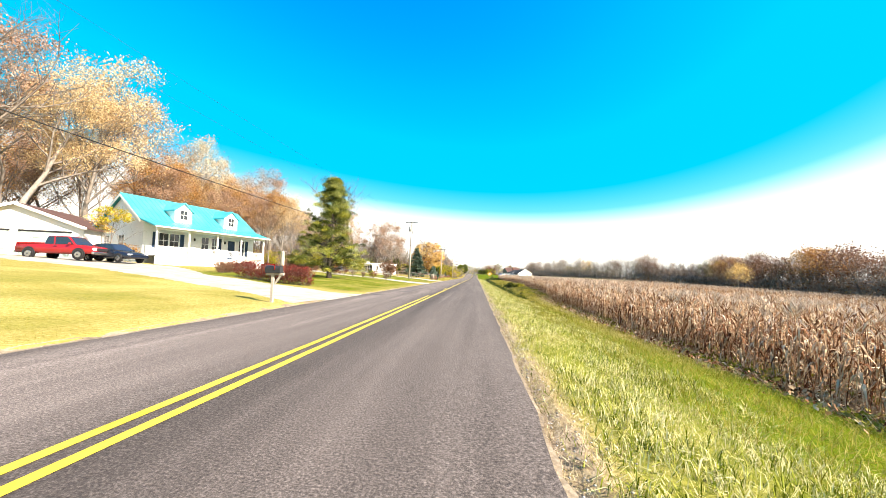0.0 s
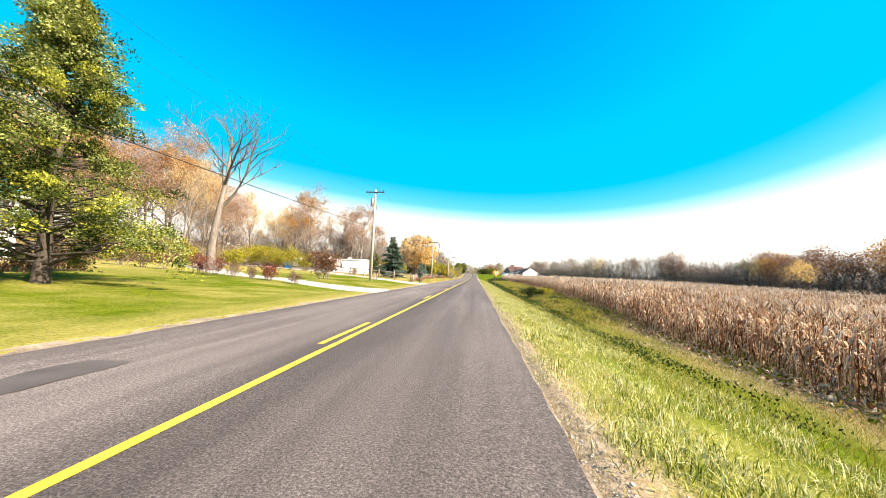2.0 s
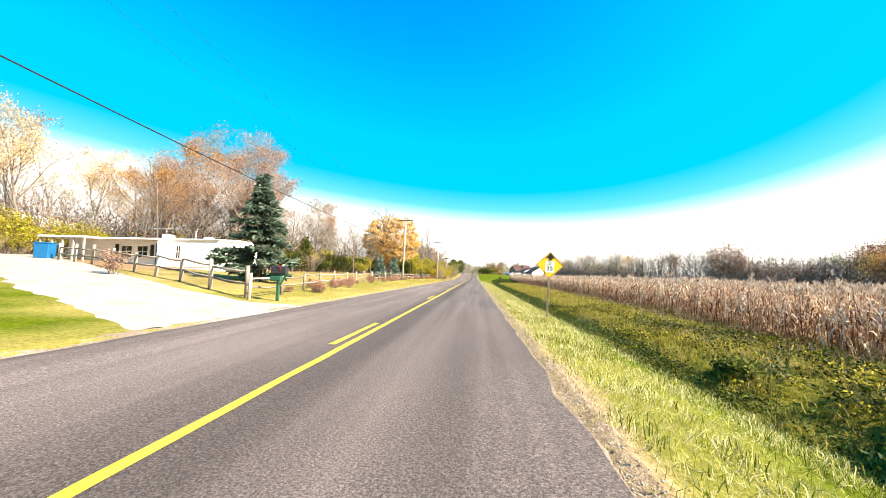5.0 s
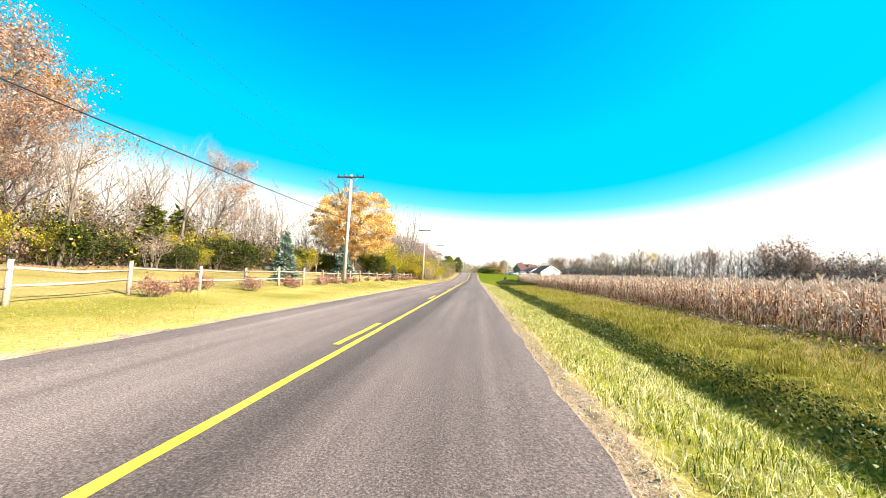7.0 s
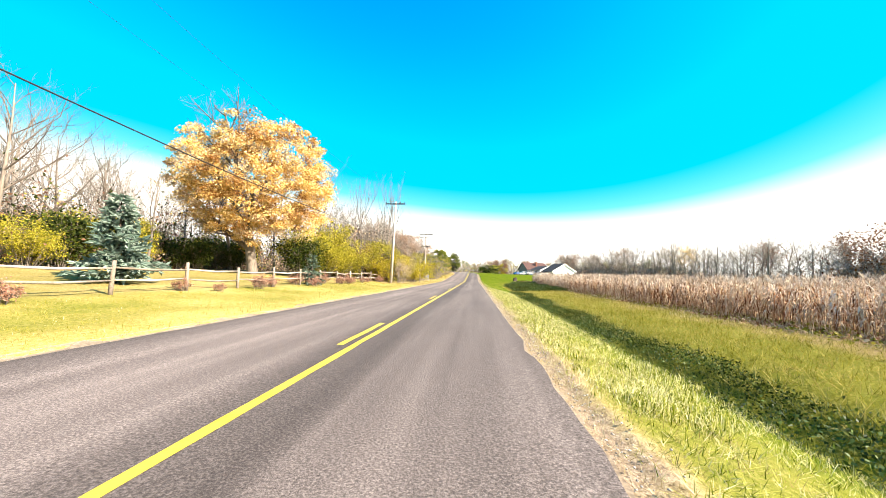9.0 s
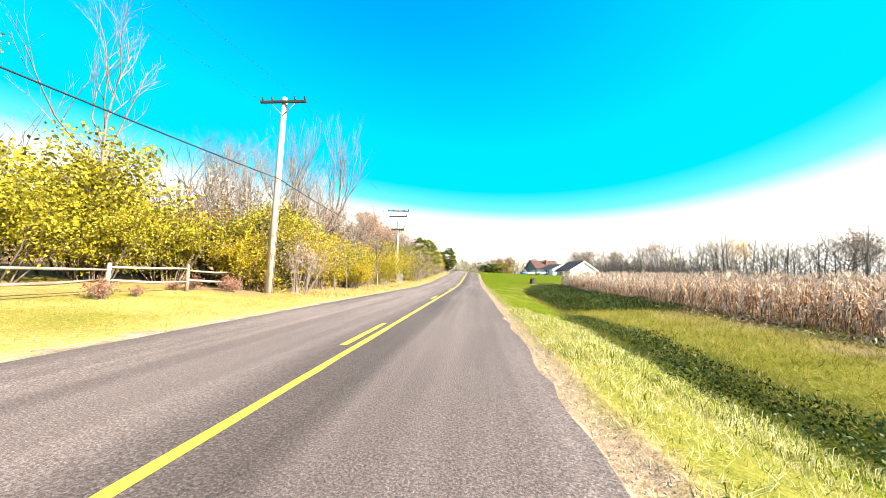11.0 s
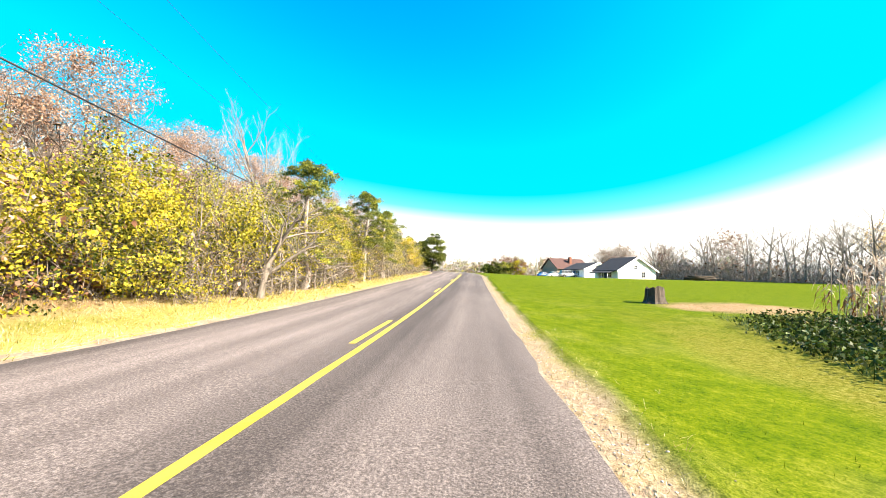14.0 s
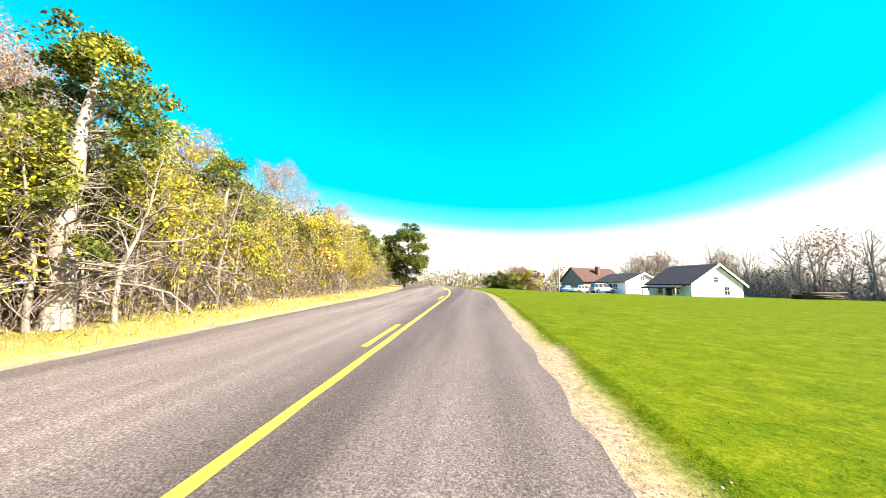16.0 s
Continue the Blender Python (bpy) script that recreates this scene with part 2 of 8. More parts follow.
# ---- mesh helpers ----
def mesh_of(name, verts, faces, mats, smooth=False, idx=None):
    me = bpy.data.meshes.new(name)
    me.from_pydata([tuple(map(float, v)) for v in verts], [], [tuple(map(int, f)) for f in faces])
    for m in (mats if isinstance(mats, (list, tuple)) else [mats]):
        me.materials.append(m)
    if idx is not None:
        me.polygons.foreach_set("material_index", np.asarray(idx, dtype=np.int32))
    if smooth:
        me.polygons.foreach_set("use_smooth", np.ones(len(me.polygons), dtype=bool))
    me.update()
    return me


def fast_mesh(name, verts, faces, mats):
    """Many equal faces at once, from arrays."""
    verts, faces = np.asarray(verts, dtype=np.float32), np.asarray(faces, dtype=np.int32)
    me = bpy.data.meshes.new(name)
    me.vertices.add(len(verts))
    me.vertices.foreach_set("co", verts.ravel())
    k = faces.shape[1]
    me.loops.add(faces.size)
    me.loops.foreach_set("vertex_index", faces.ravel())
    me.polygons.add(len(faces))
    me.polygons.foreach_set("loop_start", np.arange(0, faces.size, k, dtype=np.int32))
    for m in (mats if isinstance(mats, (list, tuple)) else [mats]):
        me.materials.append(m)
    me.update(calc_edges=True)
    return me


def part(name, bm, mat, parent, label=""):
    """Links a bmesh, or a ready mesh, as one object under a thing or a part."""
    if isinstance(bm, bmesh.types.BMesh):
        me = bpy.data.meshes.new(name)
        bm.to_mesh(me)
        bm.free()
        me.materials.append(mat)
    else:
        me = bm
    ob = new(name, me)
    if parent is not None:
        ob.parent = parent
    return tagged(ob, label)


def thing(name, m, label, category, group="", kind=""):
    ob = new(name)
    ob.matrix_basis = m
    return tagged(ob, label, category, group, kind)


def box(bm, x0, y0, z0, x1, y1, z1, bevel=0.0):
    v = [bm.verts.new(c) for c in ((x0, y0, z0), (x1, y0, z0), (x1, y1, z0), (x0, y1, z0), (x0, y0, z1), (x1, y0, z1), (x1, y1, z1), (x0, y1, z1))]
    fs = [bm.faces.new([v[i] for i in f]) for f in ((3, 2, 1, 0), (4, 5, 6, 7), (0, 1, 5, 4), (1, 2, 6, 5), (2, 3, 7, 6), (3, 0, 4, 7))]
    if bevel:
        es = list({e for f in fs for e in f.edges})
        bmesh.ops.bevel(bm, geom=es, offset=bevel, segments=1, affect="EDGES", profile=0.5)
    return bm


def boxes(*rows, bevel=0.0):
    bm = bmesh.new()
    for r in rows:
        box(bm, *r, bevel=bevel)
    return bm


def tube(bm, points, radii, sides=8, cap=True):
    """A round bar along points."""
    rings = []
    pts = [Vector(p) for p in points]
    for i, p in enumerate(pts):
        d = (pts[min(i + 1, len(pts) - 1)] - pts[max(i - 1, 0)]).normalized()
        a = d.cross(Vector((0, 0, 1)) if abs(d.z) < 0.9 else Vector((1, 0, 0))).normalized()
        b = d.cross(a)
        r = radii[i] if isinstance(radii, (list, tuple)) else radii
        rings.append([bm.verts.new(p + (a * math.cos(k * 2 * math.pi / sides) + b * math.sin(k * 2 * math.pi / sides)) * r) for k in range(sides)])
    for r0, r1 in zip(rings, rings[1:]):
        for k in range(sides):
            f = bm.faces.new((r0[k], r0[(k + 1) % sides], r1[(k + 1) % sides], r1[k]))
            f.smooth = True
    if cap:
        bm.faces.new(rings[0][::-1])
        bm.faces.new(rings[-1])
    return bm


def prism(bm, outline, depth, axis):
    """An outline of (u, v) pushed along an axis from depth[0] to depth[1]."""
    def at(u, v, d):
        return {"x": (d, u, v), "y": (u, d, v), "z": (u, v, d)}[axis]
    a = [bm.verts.new(at(u, v, depth[0])) for u, v in outline]
    b = [bm.verts.new(at(u, v, depth[1])) for u, v in outline]
    n = len(outline)
    bm.faces.new(a[::-1])
    bm.faces.new(b)
    for i in range(n):
        bm.faces.new((a[i], a[(i + 1) % n], b[(i + 1) % n], b[i]))
    bmesh.ops.recalc_face_normals(bm, faces=bm.faces)
    return bm


# ---- terrain ----
EDGE_L, EDGE_R = -3.75, 3.05     # the pavement's edges
LEFT_XS = [-1500, -400, -120, -80, -45, -28, -20, -12, -9, -6, -4.2]
LEFT_ZS = [6, 6, 5, 3.6, 2.3, 1.6, 1.15, 0.62, 0.38, 0.10, 0.0]
# right-hand sections by y: sideways place and height
SECTIONS = [
    (-60, [3.3, 4.0, 6.0, 8.0, 9.7, 11, 15, 40, 100, 130, 400, 1500], [-0.02, -0.12, -0.55, -1.05, -1.40, -1.52, -1.6, -2.5, -4.6, -5.0, 0, 6]),
    (25, [3.3, 4.0, 6.0, 8.0, 9.7, 11, 15, 40, 100, 130, 400, 1500], [-0.02, -0.12, -0.55, -1.00, -1.36, -1.52, -1.55, -2.4, -4.5, -5.0, 0, 6]),
    (42, [3.3, 4.0, 6.0, 7.0, 8.5, 11.5, 40, 100, 130, 400, 1500], [-0.02, -0.14, -0.66, -1.02, -1.12, -1.52, -2.2, -4.3, -4.8, 0, 6]),
    (58, [3.3, 4.0, 6.4, 6.8, 7.1, 7.7, 8.5, 12.2, 40, 100, 130, 400, 1500], [-0.02, -0.15, -0.78, -1.18, -1.18, -0.80, -0.74, -0.88, -1.6, -4.0, -4.5, 0, 6]),
    (64, [3.3, 4.0, 6.2, 6.8, 8.2, 9.0, 10.0, 12.2, 40, 100, 130, 400, 1500], [-0.02, -0.15, -0.75, -1.35, -1.35, -0.80, -0.76, -0.86, -1.5, -3.9, -4.4, 0, 6]),
    (72, [3.3, 4.0, 6.2, 6.7, 7.0, 7.6, 8.5, 12.6, 40, 100, 130, 400, 1500], [-0.02, -0.15, -0.76, -1.18, -1.18, -0.75, -0.66, -0.76, -1.4, -3.8, -4.3, 0, 6]),
    (90, [3.3, 4.0, 6.0, 6.5, 6.8, 7.4, 8.5, 13.6, 40, 100, 130, 400, 1500], [-0.02, -0.16, -0.74, -1.15, -1.15, -0.68, -0.54, -0.60, -1.1, -3.4, -4.0, 0, 6]),
    (140, [3.3, 4.0, 6.0, 6.5, 6.8, 7.4, 8.5, 14.5, 40, 100, 130, 400, 1500], [-0.02, -0.15, -0.70, -1.05, -1.05, -0.60, -0.46, -0.42, -0.7, -2.4, -2.8, 1, 6]),
    (168, [3.3, 4.0, 6.3, 8.0, 9.5, 13, 100, 400, 1500], [-0.02, -0.10, -0.40, -0.50, -0.42, -0.26, -1.2, 2, 6]),
    (186, [3.3, 4.0, 6.0, 8.0, 10.0, 14, 100, 400, 1500], [-0.03, -0.09, -0.18, -0.20, -0.18, -0.10, -0.4, 2, 6]),
    (205, [3.3, 4.0, 6.0, 8.0, 12.0, 20, 100, 400, 1500], [-0.03, -0.07, -0.15, -0.25, -0.35, -0.4, 0.2, 2, 6]),
    (245, [3.3, 4.0, 6.0, 8.0, 12.0, 20, 100, 400, 1500], [-0.03, -0.06, -0.10, -0.12, -0.15, -0.2, 0.2, 2, 6]),
    (1500, [3.3, 4.0, 6.0, 8.0, 12.0, 20, 100, 400, 1500], [-0.03, -0.06, -0.10, -0.12, -0.15, -0.2, 0.2, 2, 6]),
]


def ground_z(x, y):
    """Height of the ground at a place."""
    c = road_x(y)
    u = x - c
    y = min(y, 1499.0)
    if u <= 0:
        z = float(np.interp(u, LEFT_XS, LEFT_ZS))
    else:
        for (ya, xa, za), (yb, xb, zb) in zip(SECTIONS, SECTIONS[1:]):
            if y <= yb:
                k = min(max((y - ya) / (yb - ya), 0), 1)
                k = k * k * (3 - 2 * k)
                z = float(np.interp(u, xa, za)) * (1 - k) + float(np.interp(u, xb, zb)) * k
                break
    a = abs(u)
    rise = road_z(y) * (1.0 if a < 8 else 0.75 + 0.25 * math.exp(-(a - 8) / 25))
    off = min(max((a - 4.5) / 3, 0), 1)
    bumps = off * (0.07 * noise.noise((x * 0.23, y * 0.23, 0.0)) + 0.035 * noise.noise((x * 0.9, y * 0.9, 3.0)))
    if EDGE_L - 0.3 < u < EDGE_R + 0.3:
        z -= 0.05
    return z + rise + bumps


def field_edge(y):
    """Where the corn begins, going right from the road."""
    return float(np.interp(y, [-60, 0, 20, 50, 80, 120, 150, 170, 184], [11.0, 11.0, 11.0, 12.0, 13.2, 15.0, 14.2, 12.9, 13.3]))


def smoothstep(a, b, x):
    k = min(max((x - a) / (b - a), 0), 1)
    return k * k * (3 - 2 * k)


def build_ground():
    xs = np.unique(np.round(np.concatenate([-np.geomspace(60, 1500, 14), np.arange(-60, -14, 2.0), np.arange(-14, 2.2, 0.5), np.arange(2.2, 4.6, 0.15), np.arange(4.6, 16, 0.5), np.arange(16, 60, 2.0), np.geomspace(60, 1500, 14), [EDGE_L - 0.3, EDGE_R + 0.3]]), 2))
    ys = np.unique(np.round(np.concatenate([-np.geomspace(14, 600, 8), np.arange(-14, 230, 0.8), np.arange(230, 330, 3.0), np.geomspace(330, 2200, 14)]), 2))
    nx, ny = len(xs), len(ys)
    verts = np.zeros((nx * ny, 3), dtype=np.float32)
    zone = {k: np.zeros(nx * ny, dtype=np.float32) for k in ("dry", "soil", "litter", "weeds")}
    i = 0
    for y in ys:
        c = road_x(y)
        fe = field_edge(y)
        for x in xs:
            X = x + c
            verts[i] = (X, y, ground_z(X, y))
            w = 0.8 * noise.noise((X * 0.35, y * 0.35, 7.0)) + 0.5 * noise.noise((X * 1.3, y * 1.3, 9.0))
            if x > 0:
                if y < 186:
                    zone["soil"][i] = 0.0
                er = edge_right(y)
                wide = 0.30 + 0.06 * smoothstep(130, 165, y)
                zone["soil"][i] = max(zone["soil"][i], 1.0 - smoothstep(er + wide * 0.7, er + wide * 1.9, x + 0.35 * w))
                zone["dry"][i] = (1 - smoothstep(4.6, 6.0, x + w)) * (1 - smoothstep(138, 152, y)) * 0.3 + 0.22 * smoothstep(-0.1, 0.6, w) * smoothstep(140, 150, y) * (1 - smoothstep(182, 192, y)) + (1 - smoothstep(edge_right(y) + 0.25, edge_right(y) + 0.65, x + 0.3 * w)) * 0.6
                zone["weeds"][i] = smoothstep(6.0, 7.0, x + 0.4 * w) * (1 - smoothstep(fe - 0.6, fe, x)) * smoothstep(30, 55, y) * (1 - smoothstep(178, 186, y))
                if y < 178:
                    zone["litter"][i] = smoothstep(fe - 4.2, fe - 1.4, x + w * 2.2) * smoothstep(8, 20, y) * 0.8
                if y < 186:
                    zone["litter"][i] = max(zone["litter"][i], smoothstep(fe - 1.2, fe - 0.2, x + w * 0.6) * (1 - smoothstep(183, 186, y + w)))
                if x > 85:
                    zone["litter"][i] = 1
                d = math.hypot((x - 13.0) / 2.9, (y - 187.6) / 2.0) + 0.25 * w
                zone["litter"][i] = max(zone["litter"][i], 1.0 - smoothstep(0.7, 1.15, d))
            else:
                far = smoothstep(26, 34, -x + w * 2) if y < 76 else smoothstep(8.2, 9.6, -x + w * 0.6) if y < 148 else smoothstep(5.9, 7.4, -x + w)
                zone["litter"][i] = far * (1 if y > 60 or x < -45 else 0) * (0.3 if 76 <= y < 148 and x > -19 else 1)
                zone["dry"][i] = (0.45 if y > 74 else 0.5) + 0.5 * smoothstep(-0.3, 0.5, w) + (1 - smoothstep(4.6, 5.6, -x + w)) * 0.4 - 0.48 * smoothstep(20, 24, y) * (1 - smoothstep(70, 74, y)) * (1 - smoothstep(16, 20, -x))
            i += 1
    r, q = np.meshgrid(np.arange(ny - 1), np.arange(nx - 1), indexing="ij")
    a = (r * nx + q).ravel()
    faces = np.stack([a, a + 1, a + nx + 1, a + nx], axis=1)
    me = fast_mesh("ground", verts, faces, ground_material())
    me.polygons.foreach_set("use_smooth", np.ones(len(me.polygons), dtype=bool))
    for k, arr in zone.items():
        at = me.attributes.new(k, "FLOAT", "POINT")
        at.data.foreach_set("value", np.clip(arr, 0, 1))
    return tagged(new("ground", me), "mown green and yellowing autumn grass with bare soil", "ground", kind="structure")


def ground_material():
    m = bpy.data.materials.new("ground")
    m.use_nodes = True
    n, l = m.node_tree.nodes, m.node_tree.links
    b = n["Principled BSDF"]
    b.inputs["Roughness"].default_value = 0.9
    b.inputs["Specular IOR Level"].default_value = 0.02
    tc = n.new("ShaderNodeTexCoord")

    def nz(scale, detail=5):
        t = n.new("ShaderNodeTexNoise")
        t.inputs["Scale"].default_value = scale
        t.inputs["Detail"].default_value = detail
        l.new(tc.outputs["Object"], t.inputs["Vector"])
        return t.outputs[0]

    def ramp(src, *stops):
        r = n.new("ShaderNodeValToRGB")
        e = r.color_ramp.elements
        e[0].position, e[0].color = 0.32, (*stops[0], 1)
        e[1].position, e[1].color = 0.68, (*stops[-1], 1)
        for i, c in enumerate(stops[1:-1]):
            e.new(0.32 + 0.36 * (i + 1) / (len(stops) - 1)).color = (*c, 1)
        l.new(src, r.inputs[0])
        return r.outputs[0]

    big, mid, fine, grain = nz(0.25), nz(2.2), nz(14), nz(55, 3)
    mixed = n.new("ShaderNodeMath")
    mixed.operation = "MULTIPLY_ADD"
    mixed.inputs[1].default_value = 0.5
    l.new(grain, mixed.inputs[0])
    h = n.new("ShaderNodeMath")
    h.operation = "MULTIPLY"
    h.inputs[1].default_value = 0.5
    l.new(fine, h.inputs[0])
    l.new(h.outputs[0], mixed.inputs[2])
    broad = n.new("ShaderNodeMath")
    broad.operation = "MULTIPLY_ADD"
    broad.inputs[1].default_value = 0.28
    l.new(mid, broad.inputs[0])
    most = n.new("ShaderNodeMath")
    most.operation = "MULTIPLY"
    most.inputs[1].default_value = 0.72
    l.new(mixed.outputs[0], most.inputs[0])
    l.new(most.outputs[0], broad.inputs[2])
    def ramp_(src, *stops):
        """Colours of grass and soil, all drawn at one depth."""
        return ramp(src, *[tuple(c * 0.59 for c in stop) for stop in stops])

    lawn = ramp_(broad.outputs[0], (0.024, 0.060, 0.001), (0.076, 0.128, 0.002), (0.150, 0.190, 0.005), (0.26, 0.26, 0.026))
    dry = ramp_(mixed.outputs[0], (0.27, 0.21, 0.045), (0.52, 0.415, 0.125), (0.72, 0.60, 0.29))
    soil = ramp_(mixed.outputs[0], (0.18, 0.12, 0.08), (0.40, 0.30, 0.20), (0.62, 0.51, 0.37))
    litter = ramp_(mixed.outputs[0], (0.14, 0.085, 0.045), (0.36, 0.24, 0.13), (0.56, 0.42, 0.27))
    weeds = ramp_(mixed.outputs[0], (0.06, 0.07, 0.006), (0.18, 0.18, 0.02), (0.36, 0.32, 0.09))
    last = lawn
    for key, col in (("dry", dry), ("weeds", weeds), ("litter", litter), ("soil", soil)):
        at = n.new("ShaderNodeAttribute")
        at.attribute_name = key
        # ragged edge: attribute pushed by noise
        ad = n.new("ShaderNodeMath")
        ad.operation = "MULTIPLY_ADD"
        ad.inputs[1].default_value = 1.0
        s = n.new("ShaderNodeMath")
        s.operation = "MULTIPLY_ADD"
        s.inputs[1].default_value = 1.6
        s.inputs[2].default_value = -0.8
        l.new(mid if key != "dry" else big, s.inputs[0])
        l.new(at.outputs["Fac"], ad.inputs[0])
        mul = n.new("ShaderNodeMath")
        mul.operation = "MULTIPLY"
        l.new(s.outputs[0], mul.inputs[0])
        l.new(at.outputs["Fac"], mul.inputs[1])
        l.new(mul.outputs[0], ad.inputs[2])
        ad.use_clamp = True
        mx = n.new("ShaderNodeMix")
        mx.data_type = "RGBA"
        l.new(ad.outputs[0], mx.inputs[0])
        l.new(last, mx.inputs[6])
        l.new(col, mx.inputs[7])
        last = mx.outputs[2]
    l.new(last, b.inputs["Base Color"])
    bp = n.new("ShaderNodeBump")
    bp.inputs["Strength"].default_value = 0.6
    bp.inputs["Distance"].default_value = 0.04
    l.new(mixed.outputs[0], bp.inputs["Height"])
    l.new(bp.outputs[0], b.inputs["Normal"])
    return m


def strip(name, u0, u1, y0, y1, dy, lift, mat, cols=4, ragged=(0.0, 0.0), label="", category="", parent=None, kind="structure", edge_drop=0.0, base=None):
    """A ribbon along the road between two sideways places, laid over road level."""
    ys = np.arange(y0, y1 + 1e-6, dy)
    v, f = [], []
    for j, y in enumerate(ys):
        c = road_x(y)
        slope = (road_x(y + 0.5) - c) / 0.5
        u0y = u0(y) if callable(u0) else u0
        a = u0y + ragged[0] * noise.noise((y * 0.9, 6.0, 1.0)) + 0.5 * ragged[0] * noise.noise((y * 3.1, 6.0, 2.0))
        u1y = u1(y) if callable(u1) else u1
        b = u1y + ragged[1] * noise.noise((y * 0.9, 2.0, 4.0)) + ragged[1] * noise.noise((y * 4.3, 2.0, 5.0))
        for k in range(cols + 1):
            u = a + (b - a) * k / cols
            n_ = math.hypot(1, slope)
            z = (road_z(y) + lift - abs(u) * 0.006) if base is None else base(c + u, y) + lift
            if edge_drop and k in (0, cols):
                z -= edge_drop
            v.append((c + u / n_, y - u * slope / n_, z))
        if j:
            for k in range(cols):
                p, q = (j - 1) * (cols + 1) + k, j * (cols + 1) + k
                f.append((p, p + 1, q + 1, q))
    ob = new(name, mesh_of(name, v, f, mat, smooth=True))
    if parent is not None:
        ob.parent = parent
        return ob
    return tagged(ob, label, category, kind=kind)


def edge_right(y):
    """The right-hand edge of the asphalt, which narrows towards the climb."""
    return float(np.interp(y, [0, 60, 110, 160, 195, 230], [EDGE_R + 0.08, 3.13, 2.99, 2.84, 2.6, 2.6]))


def build_road():
    road = strip("road", EDGE_L, edge_right, -40, 420, 0.5, 0.028, ASPHALT, cols=8, ragged=(0.08, 0.08), label="worn grey two-lane asphalt road", category="road")
    # centre marking: solid on the near side, broken on the far side
    y = -40.0
    strip("solid_line", 0.06, 0.175, -40, 300, 0.5, 0.033, YELLOW, cols=1, ragged=(0.012, 0.012), parent=road)
    strip("solid_line", -0.185, -0.07, -40, 18.0, 0.5, 0.033, YELLOW, cols=1, ragged=(0.012, 0.012), parent=road)
    k = 0
    while True:
        y0 = 30.4 + 12.19 * (k - 1)
        if y0 > 230:
            break
        if y0 > 17.5:
            strip("dash", -0.185, -0.07, y0, y0 + 3.05, 0.35, 0.033, YELLOW, cols=1, ragged=(0.012, 0.012), parent=road)
        k += 1
    # tar patches on the far lane
    for (px, py, w, d) in ((-2.25, 24.3, 0.7, 1.3), (-2.2, 27.0, 0.6, 1.9), (-2.9, 20.2, 0.45, 1.0)):
        strip("tar_patch", px - w / 2, px + w / 2, py, py + d, 0.3, 0.034, PATCH, cols=2, ragged=(0.2, 0.2), parent=road)
    strip("shoulder_right", lambda y: edge_right(y) - 0.12, lambda y: edge_right(y) + 0.03, -40, 300, 0.15, 0.012, SHOULDER, cols=4, ragged=(0.0, 0.06), label="pale crushed gravel shoulder beside the asphalt", category="gravel shoulder", edge_drop=0.0, base=lambda x, y: max(ground_z(x, y), road_z(y) - 0.02 - 0.06 * max(0, x - road_x(y) - edge_right(y))))
    strip("shoulder_left", -4.15, EDGE_L + 0.12, -40, 300, 0.25, 0.012, SHOULDER, cols=4, ragged=(0.28, 0.0), label="narrow pale gravel edge beside the asphalt", category="gravel shoulder", base=lambda x, y: max(ground_z(x, y), road_z(y) - 0.02 - 0.06 * max(0, EDGE_L - x + road_x(y))))
    return road


def drive(name, line, label):
    """A gravel drive along a line of (x, y, half width)."""
    pts = [Vector((p[0], p[1])) for p in line]
    dense = []
    for i in range(len(line) - 1):
        n_ = max(2, int((pts[i + 1] - pts[i]).length / 0.5))
        for k in range(n_):
            t = k / n_
            dense.append((pts[i].lerp(pts[i + 1], t), line[i][2] + (line[i + 1][2] - line[i][2]) * t))
    dense.append((pts[-1], line[-1][2]))
    v, f, cols = [], [], 10
    for j, (p, w) in enumerate(dense):
        d = (dense[min(j + 1, len(dense) - 1)][0] - dense[max(j - 1, 0)][0]).normalized()
        s = Vector((-d.y, d.x))
        for k in range(cols + 1):
            e = (k / cols * 2 - 1) * w
            if k in (0, cols):
                e += 0.35 * noise.noise((p.x * 0.7, p.y * 0.7, k)) + 0.2 * noise.noise((p.x * 2.7, p.y * 2.7, k))
            q = p + s * e
            v.append((q.x, q.y, ground_z(q.x, q.y) + (0.03 if 0 < k < cols else -0.02)))
        if j:
            for k in range(cols):
                a, b = (j - 1) * (cols + 1) + k, j * (cols + 1) + k
                f.append((a, b, b + 1, a + 1))
    return tagged(new(name, mesh_of(name, v, f, GRAVEL, smooth=True)), label, "driveway", kind="structure")


build_ground()
build_road()
drive("driveway_1", [(-3.65, 17.3, 4.1), (-6.0, 17.7, 3.0), (-10.5, 18.9, 2.6), (-17, 21.2, 3.0), (-23, 24.23, 5.0), (-34, 26.22, 5.0)], "sunlit pale gravel driveway beside the white house")
drive("driveway_2", [(-3.65, 50.0, 3.1), (-6.5, 49.3, 2.3), (-10, 49.7, 1.7), (-17, 51.6, 1.6), (-28, 61.27, 1.7), (-44, 91.81, 2.0)], "pale gravel driveway leading back among the trees")
drive("driveway_3", [(-3.65, 70.7, 3.6), (-6.5, 71.2, 2.5), (-10, 72.5, 2.4), (-17, 76.6, 2.4), (-26, 82.0, 2.6), (-46, 93.0, 4.0)], "pale gravel driveway beside the rail fence")
